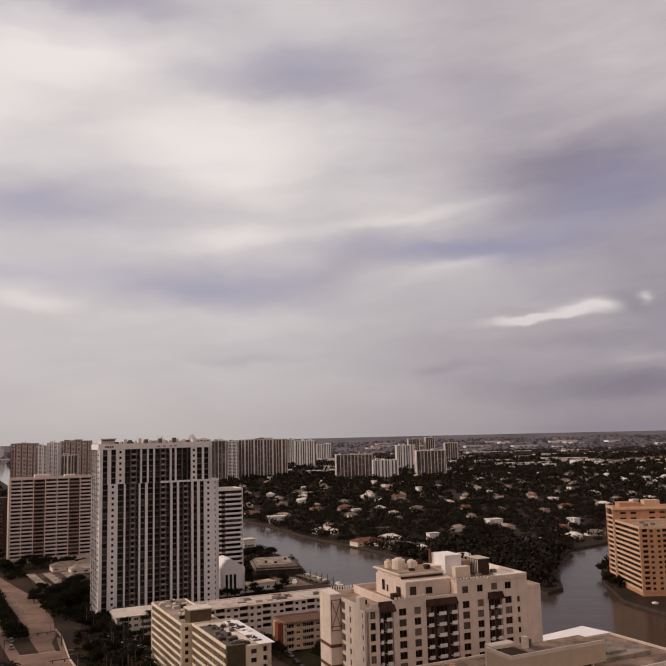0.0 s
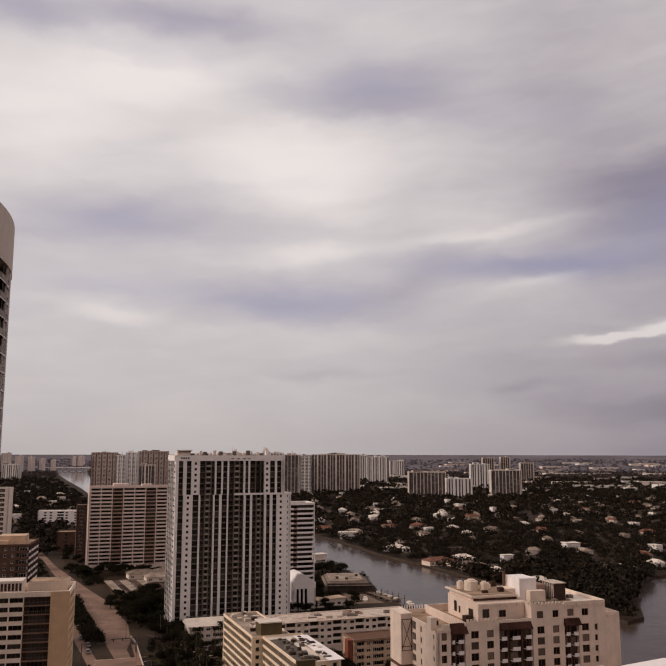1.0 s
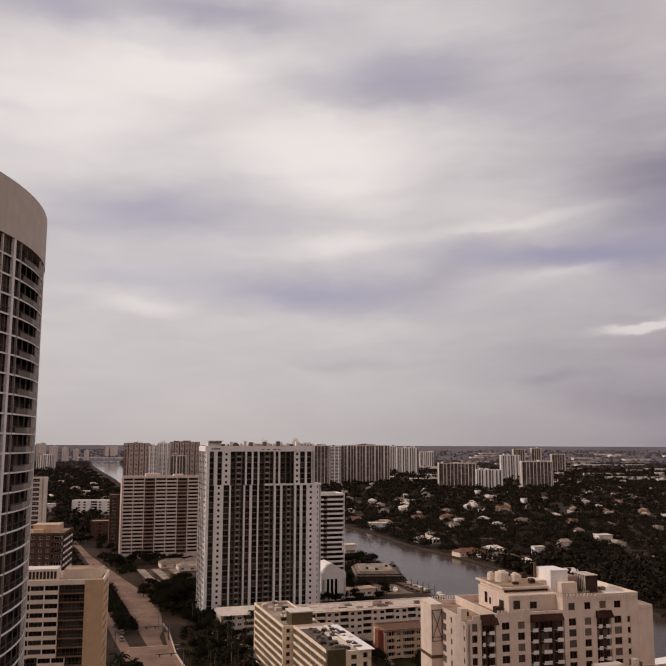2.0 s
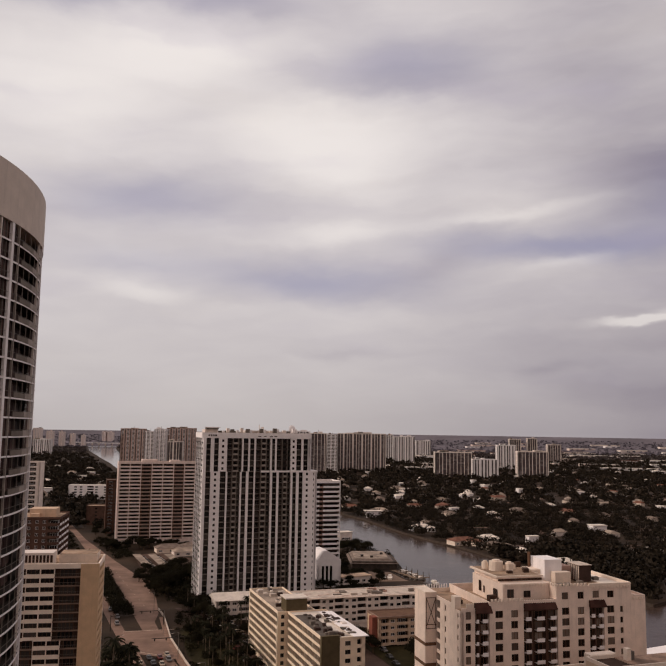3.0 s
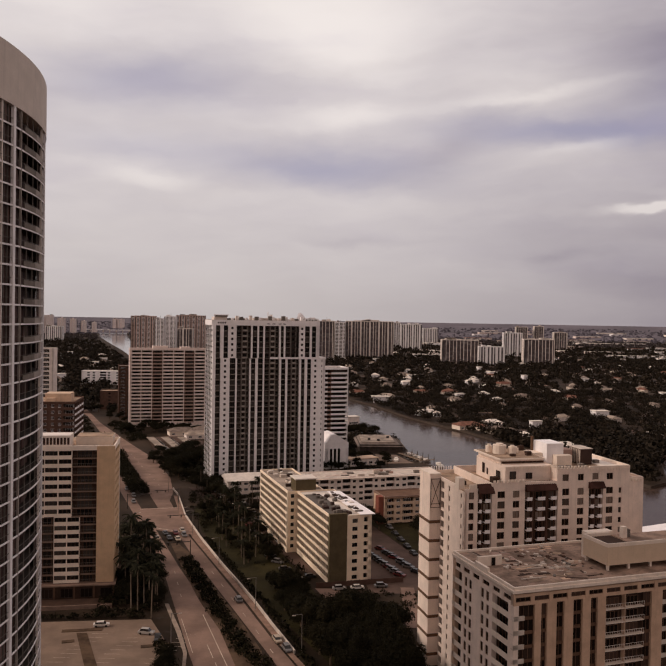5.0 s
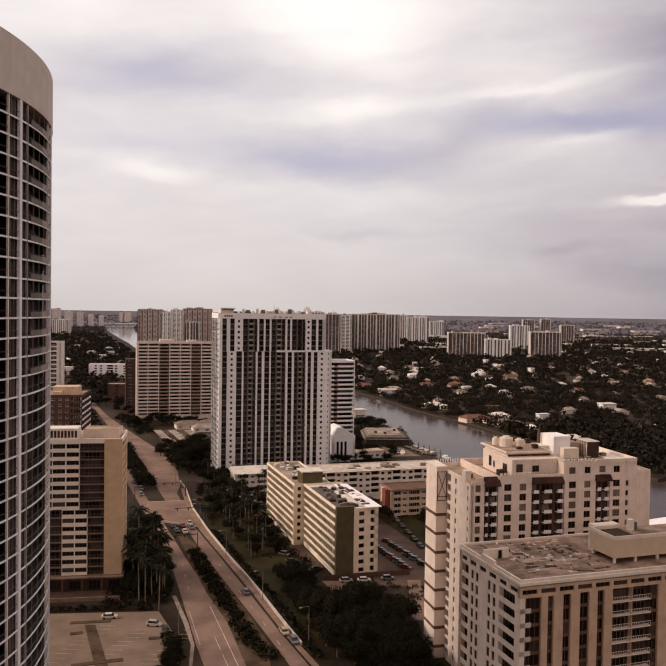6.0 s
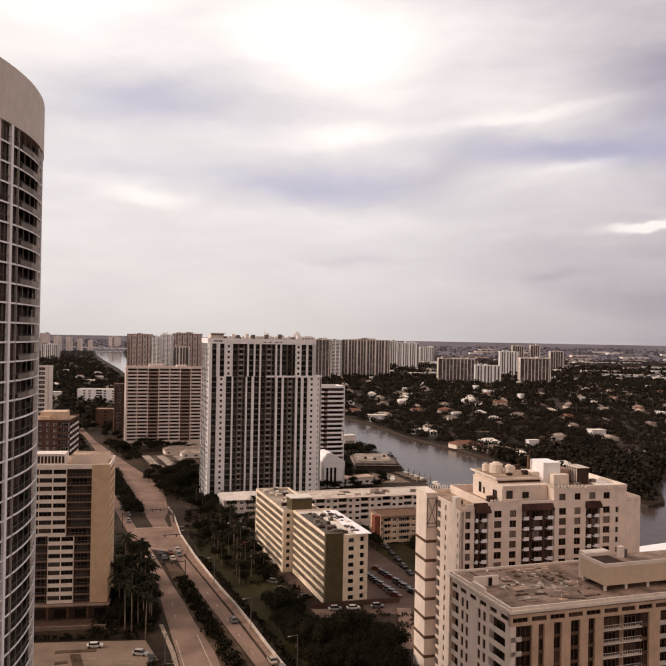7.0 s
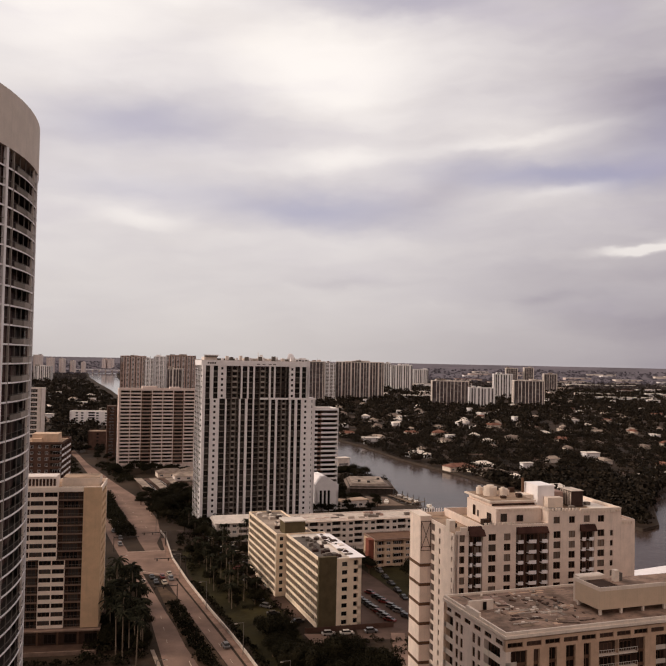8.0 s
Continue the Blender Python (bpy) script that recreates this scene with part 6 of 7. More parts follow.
PALMS = [palm(-62, 262, 15, 1), palm(-66, 276, 13, 2), palm(-58, 246, 14, 3), palm(-72, 300, 12, 4)]
rnd_tree = random.Random(77)


def plant(models, area, count, gap, seed, s0, s1):
    for x, y in poly_spots(area, count, gap, seed):
        q = rnd_tree.uniform(s0, s1)
        ob = copy_thing(rnd_tree.choice(models), pose(x, y, 0, 0, 0, rnd_tree.uniform(0, 360)))
        ob.scale = (q, q, q * rnd_tree.uniform(0.85, 1.15))


plant(TREES, ((-12, 248), (-4, 244), (2, 236), (10, 237), (20, 236), (21, 216), (25, 200), (26, 180), (16, 172), (3, 206), (-8, 234)), 62, 3.9, 3, 0.6, 0.86)
plant(TREES, ((-17, 266), (-8, 268), (-4, 250), (-10, 246)), 10, 4.0, 23, 0.5, 0.72)
plant(PALMS, ((-53, 246), (-49.5, 246), (-56, 275), (-62, 296), (-69, 300), (-60, 280)), 12, 3.0, 28, 0.7, 1.0)
plant(TREES, ((-53, 246), (-49.5, 246), (-56, 275), (-62, 298), (-69, 302), (-60, 280)), 14, 3.2, 29, 0.4, 0.6)
plant(TREES, ((-88, 528), (-68, 548), (-66, 462), (-88, 462), (-96, 496)), 19, 7, 4, 0.7, 1.05)
plant(TREES, ((-64, 424), (-34, 428), (-34, 410), (-48, 388), (-56, 384), (-68, 412)), 13, 6, 5, 0.6, 0.9)
plant(TREES, ((-14, 300), (-28, 340), (-44, 376), (-56, 372), (-46, 336), (-28, 292)), 15, 7, 6, 0.4, 0.7)
plant(PALMS, ((-12, 290), (-30, 345), (-44, 380), (-58, 374), (-46, 334), (-26, 284)), 22, 4.5, 7, 0.6, 0.9)
plant(PALMS, ((-58, 240), (-47, 236), (-57, 272), (-63, 292), (-72, 292), (-66, 262)), 26, 2.8, 8, 0.8, 1.15)
plant(TREES, ((-58, 244), (-50, 240), (-60, 275), (-66, 296), (-76, 298), (-68, 266)), 22, 3.2, 18, 0.45, 0.75)
plant(TREES, ((-14, 470), (36, 500), (34, 470), (14, 452)), 9, 6, 9, 0.5, 0.75)
plant(TREES, ((20, 362), (44, 372), (60, 330), (44, 310)), 7, 6, 10, 0.5, 0.8)
plant(TREES, ((-160, 636), (-96, 632), (-98, 612), (-150, 610)), 16, 6, 11, 0.5, 0.9)
plant(TREES, ((8, 512), (20, 514), (20, 545), (10, 548)), 6, 5, 22, 0.4, 0.6)
plant(TREES, ((22, 622), (40, 600), (36, 592), (18, 606)), 6, 5, 12, 0.9, 1.2)
plant(TREES, ((12, 352), (24, 354), (25, 340), (17, 338)), 3, 5, 62, 0.7, 1.0)
plant(TREES, ((214, 425), (226, 470), (246, 510), (260, 505), (238, 462), (222, 425)), 10, 6, 13, 0.45, 0.7)
plant(TREES, ((-120, 590), (-150, 690), (-190, 760), (-215, 760), (-180, 670), (-146, 596)), 18, 7, 14, 0.5, 0.9)



def shrubs(area, count, seed, r0, r1, label):
    pts = poly_spots(area, count, 0.8, seed)
    c = np.array([(x, y, 0.5) for x, y in pts])
    r = np.random.default_rng(seed).uniform(r0, r1, len(c))
    c[:, 2] = r * 0.5
    return tagged(leaf_cloud("shrubs", c, r, r * 0.75, 60, 0.2, LEAF, seed), label, "shrubs", kind="stuff")


shrubs(((-88, 532), (-66, 560), (-64, 440), (-88, 448), (-98, 494)), 150, 41, 1.0, 3.2, "dark shrubs and small trees beside the shore road")
shrubs(((-66, 240), (-46, 238), (-58, 276), (-66, 304), (-78, 310), (-72, 280)), 110, 42, 0.8, 2.2, "dark undergrowth below palms")
shrubs(((-14, 262), (-30, 300), (-52, 340), (-70, 400), (-62, 420), (-34, 425), (-40, 385), (-22, 330), (-6, 285)), 190, 43, 0.7, 2.0, "scattered shrubs on a dark lawn")
shrubs(((14, 478), (36, 480), (38, 470), (12, 466)), 50, 44, 0.8, 2.2, "dark shrubs beside the boathouses")
shrubs(((46, 330), (70, 345), (62, 372), (30, 366)), 50, 45, 0.8, 2.4, "dark shrubs behind a small block")
shrubs(((214, 430), (226, 468), (250, 512), (300, 600), (420, 640), (330, 480), (300, 420), (250, 470)), 220, 46, 1.5, 4.5, "dark trees around a waterside block")
shrubs(((-2, 258), (14, 262), (34, 262), (27, 240), (5, 240)), 60, 47, 0.5, 1.3, "low dark shrubs beside a path")

shrubs(((-100, 488), (-80, 446), (-72, 426), (-64, 440), (-88, 500)), 110, 48, 0.8, 2.4, "dark shrubs along the shore road")
shrubs(((-170, 600), (-140, 520), (-116, 452), (-102, 440), (-112, 470), (-150, 566), (-164, 604)), 90, 49, 0.8, 2.2, "dark shrubs beside the far carriageway")
shrubs(((-136, 568), (-180, 666), (-168, 666), (-150, 636), (-124, 578)), 110, 51, 0.9, 2.6, "dark shrubs beside the far road")
shrubs(((-168, 602), (-208, 700), (-228, 700), (-190, 618)), 90, 52, 0.9, 2.6, "dark shrubs beside the far road")
shrubs(((8, 512), (20, 512), (20, 560), (20, 600), (10, 600)), 70, 50, 0.8, 2.4, "dark shrubs behind the boathouses")
plant(TREES, ((-41, 212), (-37.5, 210), (-36.5, 192), (-39.5, 190)), 5, 3.4, 30, 0.4, 0.55)
plant(TREES, ((-70, 440), (-40, 436), (-22, 372), (-34, 352), (-50, 385), (-66, 415)), 16, 5, 24, 0.35, 0.6)
plant(TREES, ((-100, 470), (-84, 440), (-70, 425), (-66, 450), (-84, 500), (-110, 535)), 16, 5.5, 25, 0.45, 0.85)
plant(TREES, ((30, 470), (46, 500), (36, 520), (4, 515), (0, 500)), 12, 5, 26, 0.4, 0.7)
plant(PALMS, ((-54, 420), (-30, 400), (-20, 350), (-34, 350), (-52, 386), (-66, 415)), 14, 5, 27, 0.55, 0.8)

# ---- planting strips ----


def hedge(line, w, h, seed, label):
    """A run of clipped shrubs along a line, made of leaf clumps."""
    pts = []
    rng = random.Random(seed)
    for (x0, y0), (x1, y1) in zip(line, line[1:]):
        n = max(1, int(math.hypot(x1 - x0, y1 - y0) / 1.4))
        for i in range(n):
            for k in range(max(1, int(w / 1.6))):
                t = (i + rng.random()) / n
                pts.append((x0 + (x1 - x0) * t + rng.uniform(-w / 2, w / 2), y0 + (y1 - y0) * t, h * 0.45))
    c = np.array(pts)
    r = np.full(len(c), 1.0) * np.array([rng.uniform(0.8, 1.5) for _ in pts])
    return tagged(leaf_cloud("hedge", c, r, np.full(len(c), h * 0.55), 26, 0.3, LEAF, seed), label, "hedge", kind="stuff")


flat("road_median", ((-14, 200), (-20, 200), (-28.6, 229), (-38.3, 253), (-50.8, 289.5), (-60, 318), (-57.5, 318), (-49.8, 304), (-41.6, 282.6), (-32.6, 259), (-24.4, 239), (-15.6, 215)), 0.16, SOIL_DRY, "kerbed brown earth median with low planting", "median")
hedge(((-14, 205), (-20, 214), (-34.5, 253), (-45.5, 284), (-50, 297)), 5.0, 1.5, 31, "dark low shrubs on the planted median")
hedge(((-90, 399), (-100, 426), (-116, 468), (-134, 522)), 9.0, 3.6, 32, "dark hedge between the carriageways")
hedge(((2, 462), (18, 468), (34, 476)), 3.0, 2.6, 33, "dark clipped hedge behind a long low roof")
hedge(((-2, 206), (-12, 236), (-26, 272), (-46, 322)), 1.6, 1.4, 34, "low shrubs along the sidewalk wall")
hedge(((-37, 190), (-39, 205), (-43, 218)), 3.2, 2.6, 35, "shrubs along the edge of the car park")
hedge(((-86, 235.5), (-52, 238.5)), 3.0, 1.6, 36, "dark clipped hedge below a terrace")
for i, line in enumerate((((-73, 227), (-62, 228.8)), ((-70.6, 219.4), (-67.4, 220.4)), ((-64, 199.7), (-52, 203.7)), ((-48.5, 217), (-41, 218.8)))):
    (x0, y0), (x1, y1) = line
    ln = math.hypot(x1 - x0, y1 - y0)
    bed = new("planting_bed", Shell().box(0, ln, -0.9, 0.9, 0, 0.2, pose(x0, y0, 0, 0, 0, math.degrees(math.atan2(y1 - y0, x1 - x0)))).mesh("planting_bed", SOIL_DRY))
    tagged(bed, "narrow kerbed bed of dry brown soil in the car park", "planting bed", "car park beds")
flat("car_park_median", ((-68.6, 226), (-65.6, 226), (-53, 195.6), (-50, 185), (-53, 185), (-56.4, 195.6)), 0.12, SOIL_DRY, "brown earth strip between two parking rows", "median")
flat("kerb_path", ((-48.6, 250), (-47.4, 250), (-39.6, 228), (-35.4, 213.4), (-33.2, 196), (-34.0, 196), (-36.4, 213.4), (-41.0, 228)), 0.13, SIDEWALK, "pale curved pavement edge beside the road", "sidewalk")
flat("service_path", ((25, 233), (30, 233), (31, 268), (26.5, 268)), 0.07, ASPHALT, "pale tan service path beside a stair shaft", "path")
flat("service_path_2", ((-2, 266), (6, 266), (7, 250), (3.5, 250)), 0.07, ASPHALT, "pale tan path between dark trees", "path")

# dark fence in front of the white block
s = Shell()
s.box(0, 30.5, -0.1, 0.1, 0, 1.7, pose(-1.6, 266.5, 0, 0, 0, 14.2))
for i in range(11):
    s.box(i * 3.0 - 0.12, i * 3.0 + 0.12, -0.16, 0.16, 0, 1.85, pose(-1.6, 266.5, 0, 0, 0, 14.2))
tagged(new("fence", s.mesh("fence", BROWN)), "long dark brown boundary wall with posts", "wall", kind="structure")

# low wall along the sidewalk
s = Shell()
line = ((-6.8, 214), (-14.0, 233), (-20.5, 251), (-27.7, 269.5), (-35.0, 287.5), (-49.0, 324.5), (-61.2, 360), (-71.6, 400), (-77, 415))
for (x0, y0), (x1, y1) in zip(line, line[1:]):
    ln = math.hypot(x1 - x0, y1 - y0)
    s.box(0, ln, -0.2, 0.2, 0, 1.0, pose(x0, y0, 0, 0, 0, math.degrees(math.atan2(y1 - y0, x1 - x0))))
tagged(new("garden_wall", s.mesh("garden_wall", CONCRETE)), "low pale garden wall beside the sidewalk", "wall", kind="structure")


def lane_paint():
    s = Shell()

    def dash(x0, y0, x1, y1, w=0.22, step=9.0, ln=3.0):
        total = math.hypot(x1 - x0, y1 - y0)
        m = pose(x0, y0, 0, 0, 0, math.degrees(math.atan2(y1 - y0, x1 - x0)))
        u = 0.0
        while u < total:
            s.box(u, min(u + ln, total), -w / 2, w / 2, 0.05, 0.085, m)
            u += step
    # left carriageway: edge lines, one long line and short dashes
    dash(-41.2, 237.7, -33.9, 213.5, 0.16, 100, 100)
    dash(-35.4, 241.3, -20.8, 196.5, 0.2, 100, 100)
    dash(-30.9, 219.1, -23.4, 196.4, 0.2, 12, 9)
    dash(-44.5, 256, -52, 284, 0.16, 12, 3)
    dash(-12.5, 214, -42.5, 292.7, 0.16, 14, 3)
    dash(-72, 340, -57, 333, 0.4, 30, 30)
    dash(-62, 377, -84, 371, 0.4, 30, 30)
    dash(-95, 420, -112, 462, 0.16, 14, 3)
    dash(-86, 424, -128, 530, 0.16, 14, 3)
    for i in range(12):
        for x in (-74, -62.5, -49):
            s.box(x - i * -0.9, x + 4.4 + i * 0.9, 196 + i * 2.7, 196.1 + i * 2.7, 0.04, 0.06)
    return tagged(new("lane_line", s.mesh("lane_line", LINE)), "worn pale lane lines and bay lines", "road marking", kind="stuff")


lane_paint()

# ---- vehicles ----


def car_model(x, y, turn, paint, label, tall=0.0):
    ob = thing("car", x, y, turn, label, "car", "parked and waiting cars", z=0.06)
    s = Shell()
    extrude(s, [(-2.25, 0.3), (-2.28, 0.65), (-2.1, 0.85), (-1.1, 0.95), (1.55, 0.98), (2.2, 0.9), (2.28, 0.6), (2.2, 0.3)], -0.88, 0.88)
    extrude(s, [(-0.75, 1.43 + tall), (1.3 + tall, 1.43 + tall), (1.25 + tall, 1.48 + tall), (-0.6, 1.5 + tall)], -0.68, 0.68)
    part("body", s, paint, ob)
    s = Shell()
    extrude(s, [(-1.3, 0.93), (-0.62, 1.45 + tall), (1.2 + tall, 1.45 + tall), (1.75, 0.96)], -0.76, 0.76)
    part("glasshouse", s, CAR_GLASS, ob, "dark car windows")
    for wx in (-0.8, 0.8):
        for wy in (-1.4, 1.4):
            w = Shell()
            ring = [(wy + 0.33 * math.cos(a), 0.33 + 0.33 * math.sin(a)) for a in np.linspace(0, math.tau, 11)[:-1]]
            extrude(w, ring, wx - 0.11, wx + 0.11)
            part("wheel", w, RUBBER, ob)
    return ob


CARS = [car_model(-63, 231, 100, PAINTS[0], "white car parked beside the podium"), car_model(-49, 226, 80, PAINTS[1], "silver car parked at the car park edge", 0.15),
        car_model(-45, 222, 10, PAINTS[2], "black car parked in a marked bay"), car_model(-60, 330, 20, PAINTS[3], "red car waiting at the crossing"),
        car_model(-56, 327, 20, PAINTS[4], "grey car waiting at the crossing", 0.2), car_model(-58, 334, 20, PAINTS[5], "sand coloured car waiting at the crossing")]


def park_cars():
    rnd = random.Random(3)
    spots = []
    for i in range(11):
        t = i / 10
        spots.append((16.8 + 10.5 * t + rnd.uniform(-0.3, 0.3), 307.7 - 27.8 * t, 48 + rnd.uniform(-6, 6)))
        if i % 4 != 1:
            spots.append((22.8 + 10.5 * t + rnd.uniform(-0.3, 0.3), 311.5 - 27.8 * t, 48 + rnd.uniform(-6, 6)))
    for i in range(5):
        spots.append((35.0 - i * 1.55, 306 + i * 9.4, 20 + rnd.uniform(-4, 4)))
    for i in range(22):
        k = i // 2
        spots.append((-22 - k * 2.9 + (6 if i % 2 else 0), 318 + k * 8.6 + (2 if i % 2 else 0), 110 + rnd.uniform(-6, 6)))
    for i in range(16):
        spots.append((-44 - (i // 2) * 2.6 + (5.5 if i % 2 else 0), 388 + (i // 2) * 5.4, 20 + rnd.uniform(-5, 5)))
    spots += [(-93, 397, 20), (-100, 412, 20), (-90, 384, 20), (-103, 432, 20), (-61, 322, 20), (-57.5, 321, 20), (-64, 329, 20), (-66, 322, 200), (-12, 222, 20), (-26, 253, 200), (-9, 216, 20),
              (-8, 274, 110), (-4, 277, 110), (6, 265, 100), (12, 266, 100), (20, 268, 100), (-13, 285, 100), (-16, 293, 60), (-19, 300, 100)]
    for x, y, turn in spots:
        if x > 14 and 275 < y < 316:
            copy_thing(rnd.choice((CARS[2], CARS[3], CARS[4], CARS[2])), pose(x, y, 0.06, 0, 0, turn))
            continue
        copy_thing(rnd.choice(CARS + [CARS[2], CARS[4], CARS[2], CARS[4]]), pose(x, y, 0.06, 0, 0, turn))


park_cars()

# ---- street lamps ----


def street_lamp(x, y, turn):
    ob = thing("street_lamp", x, y, turn, "tall slim grey street lamp beside the road", "street lamp", "street lamps")
    part("pole", tapered(Shell(), [(0, 0, 0), (0, 0, 5), (0, 0, 10)], 0.14, 0.08, 6), DARK_RAIL, ob)
    part("arm", Shell().box(0, 2.4, -0.05, 0.05, 9.85, 9.97), DARK_RAIL, ob)
    part("lamp_head", Shell().box(1.9, 2.8, -0.16, 0.16, 9.72, 9.86), CONCRETE, ob)
    return ob


lamp = street_lamp(-20, 246, 200)
for x, y, turn in ((-37, 290, 200), (-53, 330, 200), (-66, 370, 200), (-78, 408, 200), (-40, 215, 20), (-58, 275, 20), (-76, 325, 20), (-100, 395, 20), (-122, 450, 20), (-5, 216, 200)):
    copy_thing(lamp, pose(x, y, 0, 0, 0, turn))

# ---- traffic signals ----


def traffic_signal(x, y, turn, reach):
    ob = thing("traffic_signal", x, y, turn, "dark mast arm with traffic signals over the crossing", "traffic signal", "signals at the crossing")
    part("pole", tapered(Shell(), [(0, 0, 0), (0, 0, 3.5), (0, 0, 7)], 0.2, 0.14, 8), DARK_FRAME, ob)
    part("arm", Shell().box(0, reach, -0.11, 0.11, 6.3, 6.55), DARK_FRAME, ob)
    for i in range(2):
        u = reach * (0.55 + 0.35 * i)
        part("signal_head", Shell().box(u - 0.22, u + 0.22, -0.2, 0.2, 5.5, 6.6), DARK_FRAME, ob)
    return ob


traffic_signal(-48.5, 297, 200, 9)
traffic_signal(-52, 338, 197, 13)
traffic_signal(-90, 372, 15, 11)
traffic_signal(-69, 385, 197, 11)

# ---- dock and boats ----


def dock():
    ob = thing("dock", 56, 521, 23.7, "weathered timber dock with piles beside the canal", "dock")
    part("deck", Shell().box(-1.2, 1.2, -15, 15, 0.3, 0.6), WOOD, ob)
    for y in range(-14, 15, 7):
        part("finger", Shell().box(1.2, 10, y - 0.5, y + 0.5, 0.2, 0.5), WOOD, ob)
        for x in (1.4, 5.5, 9.8):
            part("pile", tapered(Shell(), [(x, y, -2), (x, y, 1), (x, y, 2.6)], 0.2, 0.18, 6), BARK, ob)
    return ob


dock()


def boat(x, y, turn, ln):
    ob = thing("motor_boat", x, y, turn, "white motor boat moored at the dock", "boat", "moored boats", z=-1.2)
    s = Shell()
    b = 1.5
    s.v = [(-ln / 2, -b, 0.9), (ln * 0.2, -b, 1.0), (ln / 2, 0, 1.2), (ln * 0.2, b, 1.0), (-ln / 2, b, 0.9), (-ln / 2, -b * 0.6, -0.2), (ln * 0.2, -b * 0.5, -0.2), (ln * 0.4, 0, -0.1), (ln * 0.2, b * 0.5, -0.2), (-ln / 2, b * 0.6, -0.2)]
    s.f = [(0, 1, 2, 3, 4), (9, 8, 7, 6, 5), (0, 5, 6, 1), (1, 6, 7, 2), (2, 7, 8, 3), (3, 8, 9, 4), (4, 9, 5, 0)]
    s.m = [0] * 7
    part("hull", s, HULL, ob)
    part("cabin", Shell().box(-ln * 0.15, ln * 0.18, -b * 0.7, b * 0.7, 0.9, 2.0), HULL, ob)
    part("windscreen", Shell().box(ln * 0.18, ln * 0.2, -b * 0.65, b * 0.65, 1.2, 1.9), CAR_GLASS, ob)
    return ob


first_boat = boat(60, 526, 23.7, 8)
for x, y, turn in ((58, 532.5, 23.7), (63, 519, 23.7), (65.5, 513, 23.7), (61.5, 522.5, 203.7), (56.5, 536, 203.7), (72, 500, 110), (42, 507, 80), (46, 508, 84), (221, 400, 95), (116, 352, 110)):
    copy_thing(first_boat, pose(x, y, 0.25 if 40 < x < 50 else -1.2, 0, 0, turn))


def boathouse(x, y, w, d, h, mat, label):
    ob = thing("boathouse", x, y, GRID + 10, label, "boathouse")
    part("wall", Shell().box(0.6, w - 0.6, 0.6, d - 0.6, 0, h), OFFWHITE, ob)
    part("roof", Shell().box(0, w, 0, d, h, h + 0.5), mat, ob)
    for i in range(4):
        part("window", window_mesh(2.4, 1.6, WHITE, GLASS), None, ob, "", pose(1.6 + i * (w - 4) / 4, 0.44, 1.0))


def boat_shed(x, y, w, d, h):
    """A wide shed under a flat deck with sloping brown skirts on all sides."""
    ob = thing("boat_shed", x, y, 2, "wide low boat shed with a pale deck roof and brown skirts", "boathouse")
    # wall coloured dark to hold the shade below the skirts
    part("wall", Shell().box(1.4, w - 1.4, 1.4, d - 1.4, 0, h), SHADE_WALL, ob)
    s, c = Shell(), 6.0
    s.v = [(0, 0, h - 1.2), (w, 0, h - 1.2), (w, d, h - 1.2), (0, d, h - 1.2), (c * 0.6, c, h + 1.0), (w - c, c, h + 1.0), (w - c, d - 3, h + 1.0), (c * 0.6, d - 3, h + 1.0)]
    s.f = [(0, 1, 5, 4), (1, 2, 6, 5), (2, 3, 7, 6), (3, 0, 4, 7), (3, 2, 1, 0)]
    s.m = [0] * 5
    part("roof_skirt", s, TILE_TAN, ob, "brown sloping roof skirt")
    part("roof_deck", Shell().box(c * 0.6, w - c, c, d - 3, h + 0.98, h + 1.3), ROOF_GREY, ob, "pale stained roof deck")
    for u, v in ((8, 14), (14, 10), (22, 24)):
        part("roof_unit", Shell().box(u, u + 1.8, v, v + 1.6, h + 1.28, h + 2.5), DARK_FRAME, ob)
    for k in range(6):
        u = 0.6 + k * (w - 1.2) / 5
        part("post", Shell().box(u - 0.15, u + 0.15, 0.5, 0.8, 0, h - 1.1), DARK_FRAME, ob)


boat_shed(23, 540, 32, 42, 4.6)
flat("quay", ((36, 497), (57, 500), (53.5, 508), (48, 530), (34, 532)), 0.08, PAVING, "pale worn concrete quay behind the dock", "quay")
boathouse(16, 484, 20, 9, 4.2, TAN_PALE, "low boathouse with a flat pale roof")
boathouse(20, 672, 12, 9, 6.5, ROOF_WHITE, "small boathouse with a flat white roof among trees")
boathouse(118, 296, 40, 14, 9.0, WHITE, "low waterside hall with a bright white roof")

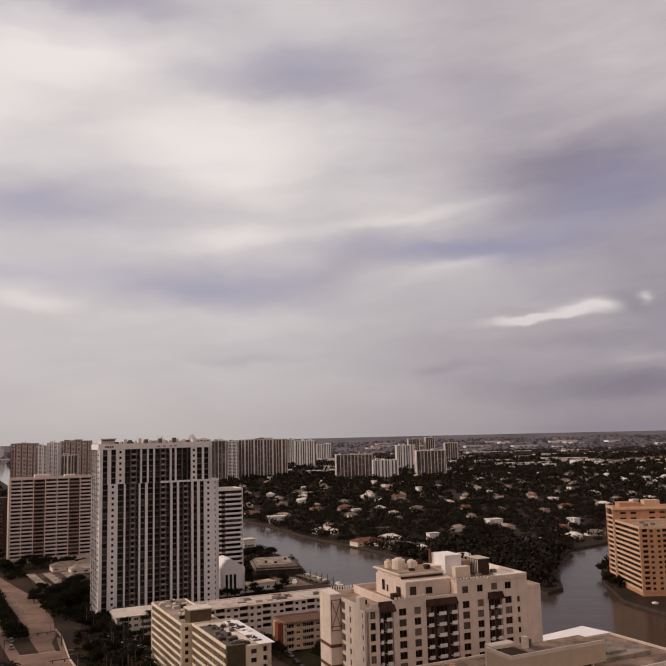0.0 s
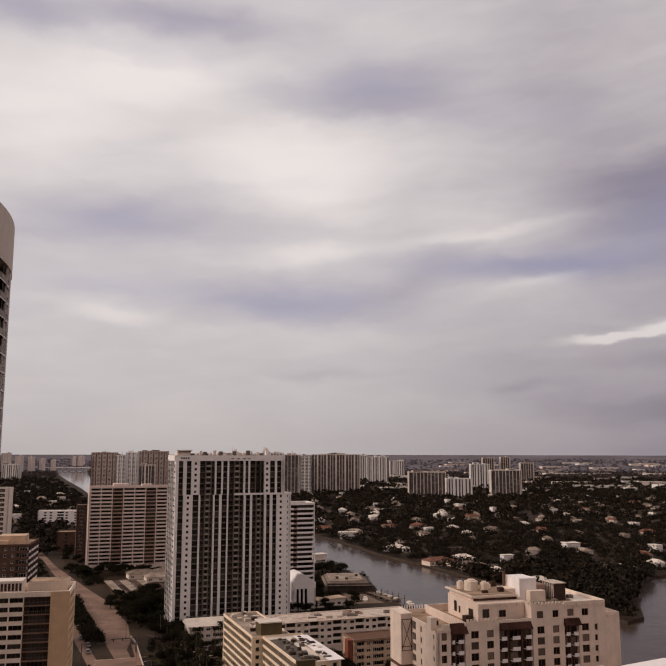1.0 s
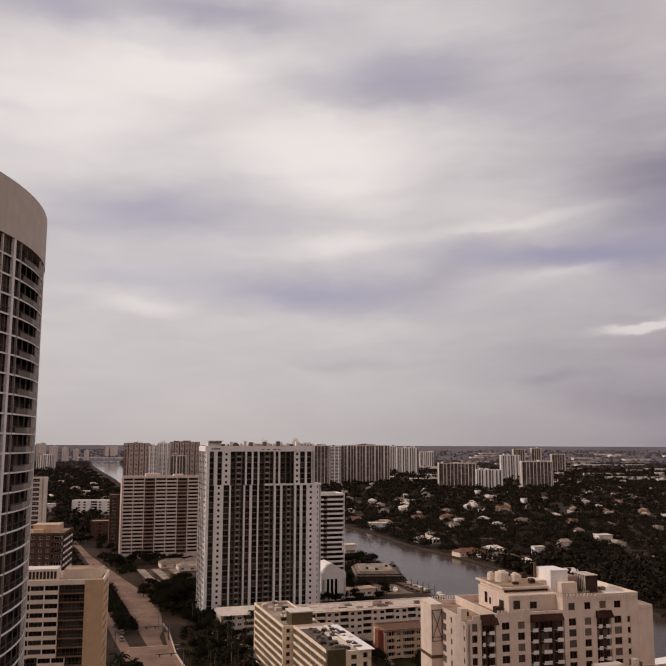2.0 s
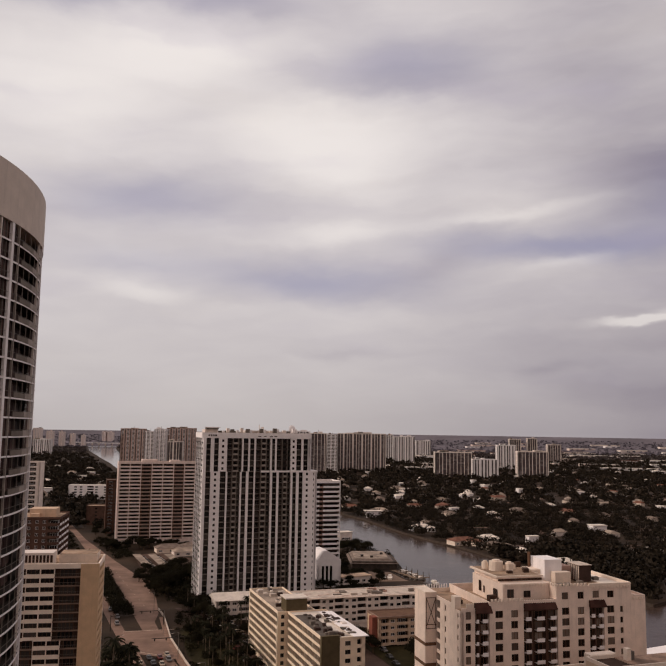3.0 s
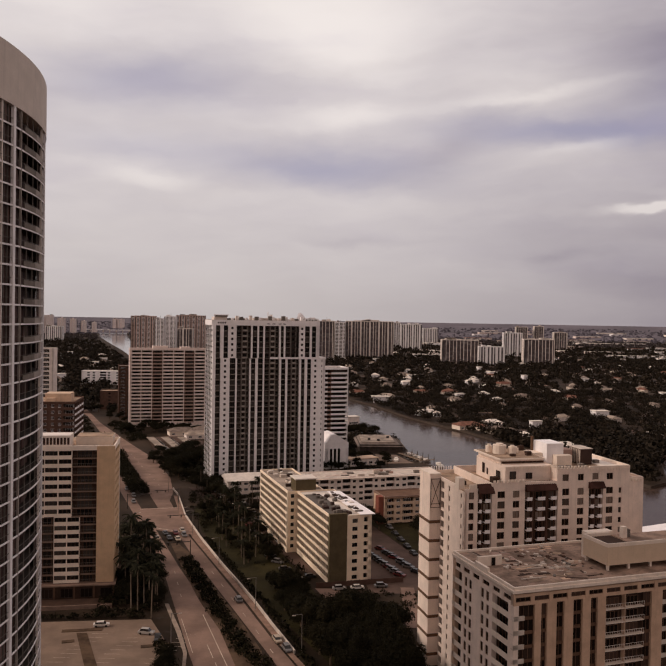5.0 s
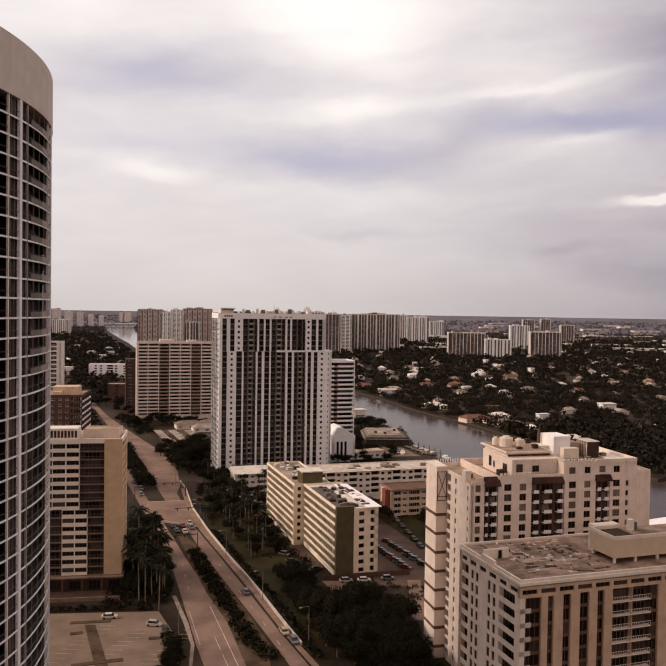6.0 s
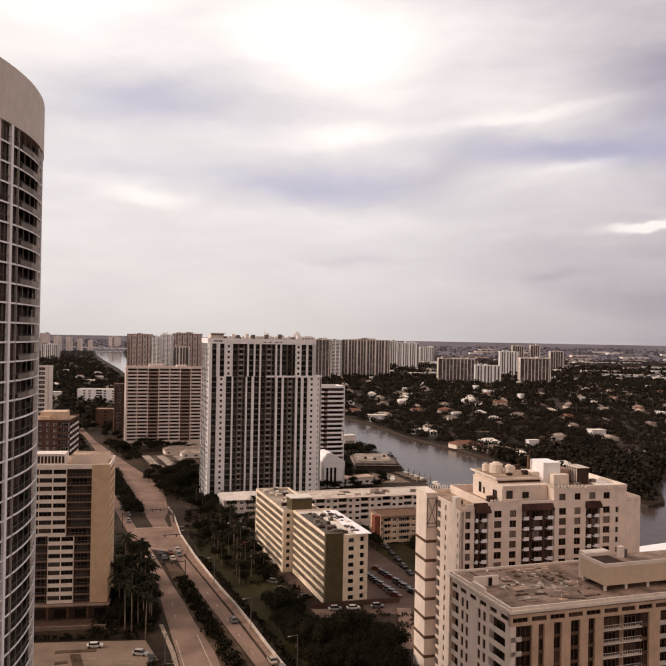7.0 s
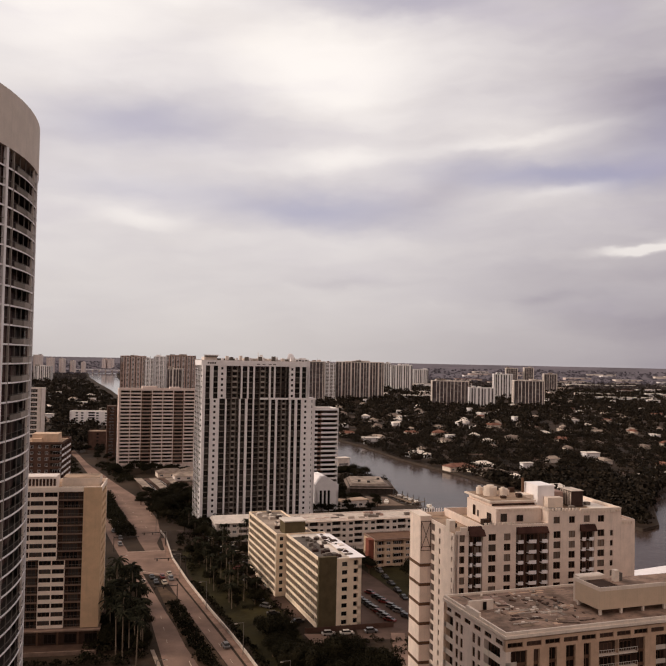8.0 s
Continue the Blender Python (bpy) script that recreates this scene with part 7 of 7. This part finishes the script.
flat("parking_lot_4", ((-128, 586), (-104, 510), (-88, 530), (-84, 572), (-108, 604)), 0.045, DARK_PAVING, "dark asphalt car park with carports beside the shore road", "car park")

# low houses beside the shore road
for i, (x, y, turn) in enumerate(((-92, 590, 20), (-106, 604, 20), (-76, 580, 110), (-90, 612, 20), (-80, 596, 110))):
    copy_thing(HOUSES[(4, 2)[i % 2]], pose(x, y, 0, 0, 0, turn))
for x, y, turn in ((-330, 930, 100), (-380, 1050, 20), (-420, 1200, 20), (-340, 1150, 10), (-280, 1130, 100), (-460, 1350, 20), (-400, 1400, 10), (-320, 1300, 100)):
    copy_thing(HOUSES[rnd_tree.choice((0, 2, 3, 4))], pose(x, y, 0, 0, 0, turn))


def carport(x, y, turn, ln):
    """A long open shelter over a row of parked cars."""
    ob = thing("carport", x, y, turn, "long grey carport roof over parked cars", "carport", "carports beside the shore road")
    part("roof", Shell().box(-ln / 2, ln / 2, -2.6, 2.6, 2.7, 2.95), ROOF_GREY, ob)
    for k in range(int(ln / 6) + 1):
        u = min(-ln / 2 + 0.3 + k * 6, ln / 2 - 0.3)
        part("post", Shell().box(u - 0.08, u + 0.08, -0.08, 0.08, 0, 2.7), DARK_RAIL, ob)


for x, y, turn, ln in ((-114, 549, 111, 50), (-105, 553, 111, 44), (-96, 560, 111, 32)):
    carport(x, y, turn, ln)

rnd_shore = random.Random(31)
for i in range(26):
    y = rnd_shore.uniform(1050, 1900)
    x = rnd_shore.uniform(-0.345, -0.245) * y
    ob = copy_thing(HOUSES[rnd_shore.choice((0, 3, 4, 2, 4))], pose(x, y, 0, 0, 0, rnd_shore.uniform(0, 180)))
    ob.scale = (0.8, rnd_shore.uniform(0.6, 0.9), rnd_shore.uniform(0.9, 1.2))
for i in range(20):
    t = i % 10 / 9
    x, y = (-110.2 if i < 10 else -101.0) + 8.5 * (0.5 - t) * -2, 551 + 44 * (0.5 - t) + (0 if i < 10 else 4)
    copy_thing(CARS[rnd_shore.choice((0, 1, 2, 4, 4, 0))], pose(x, y, 0.06, 0, 0, 111 + rnd_shore.uniform(-4, 4)))
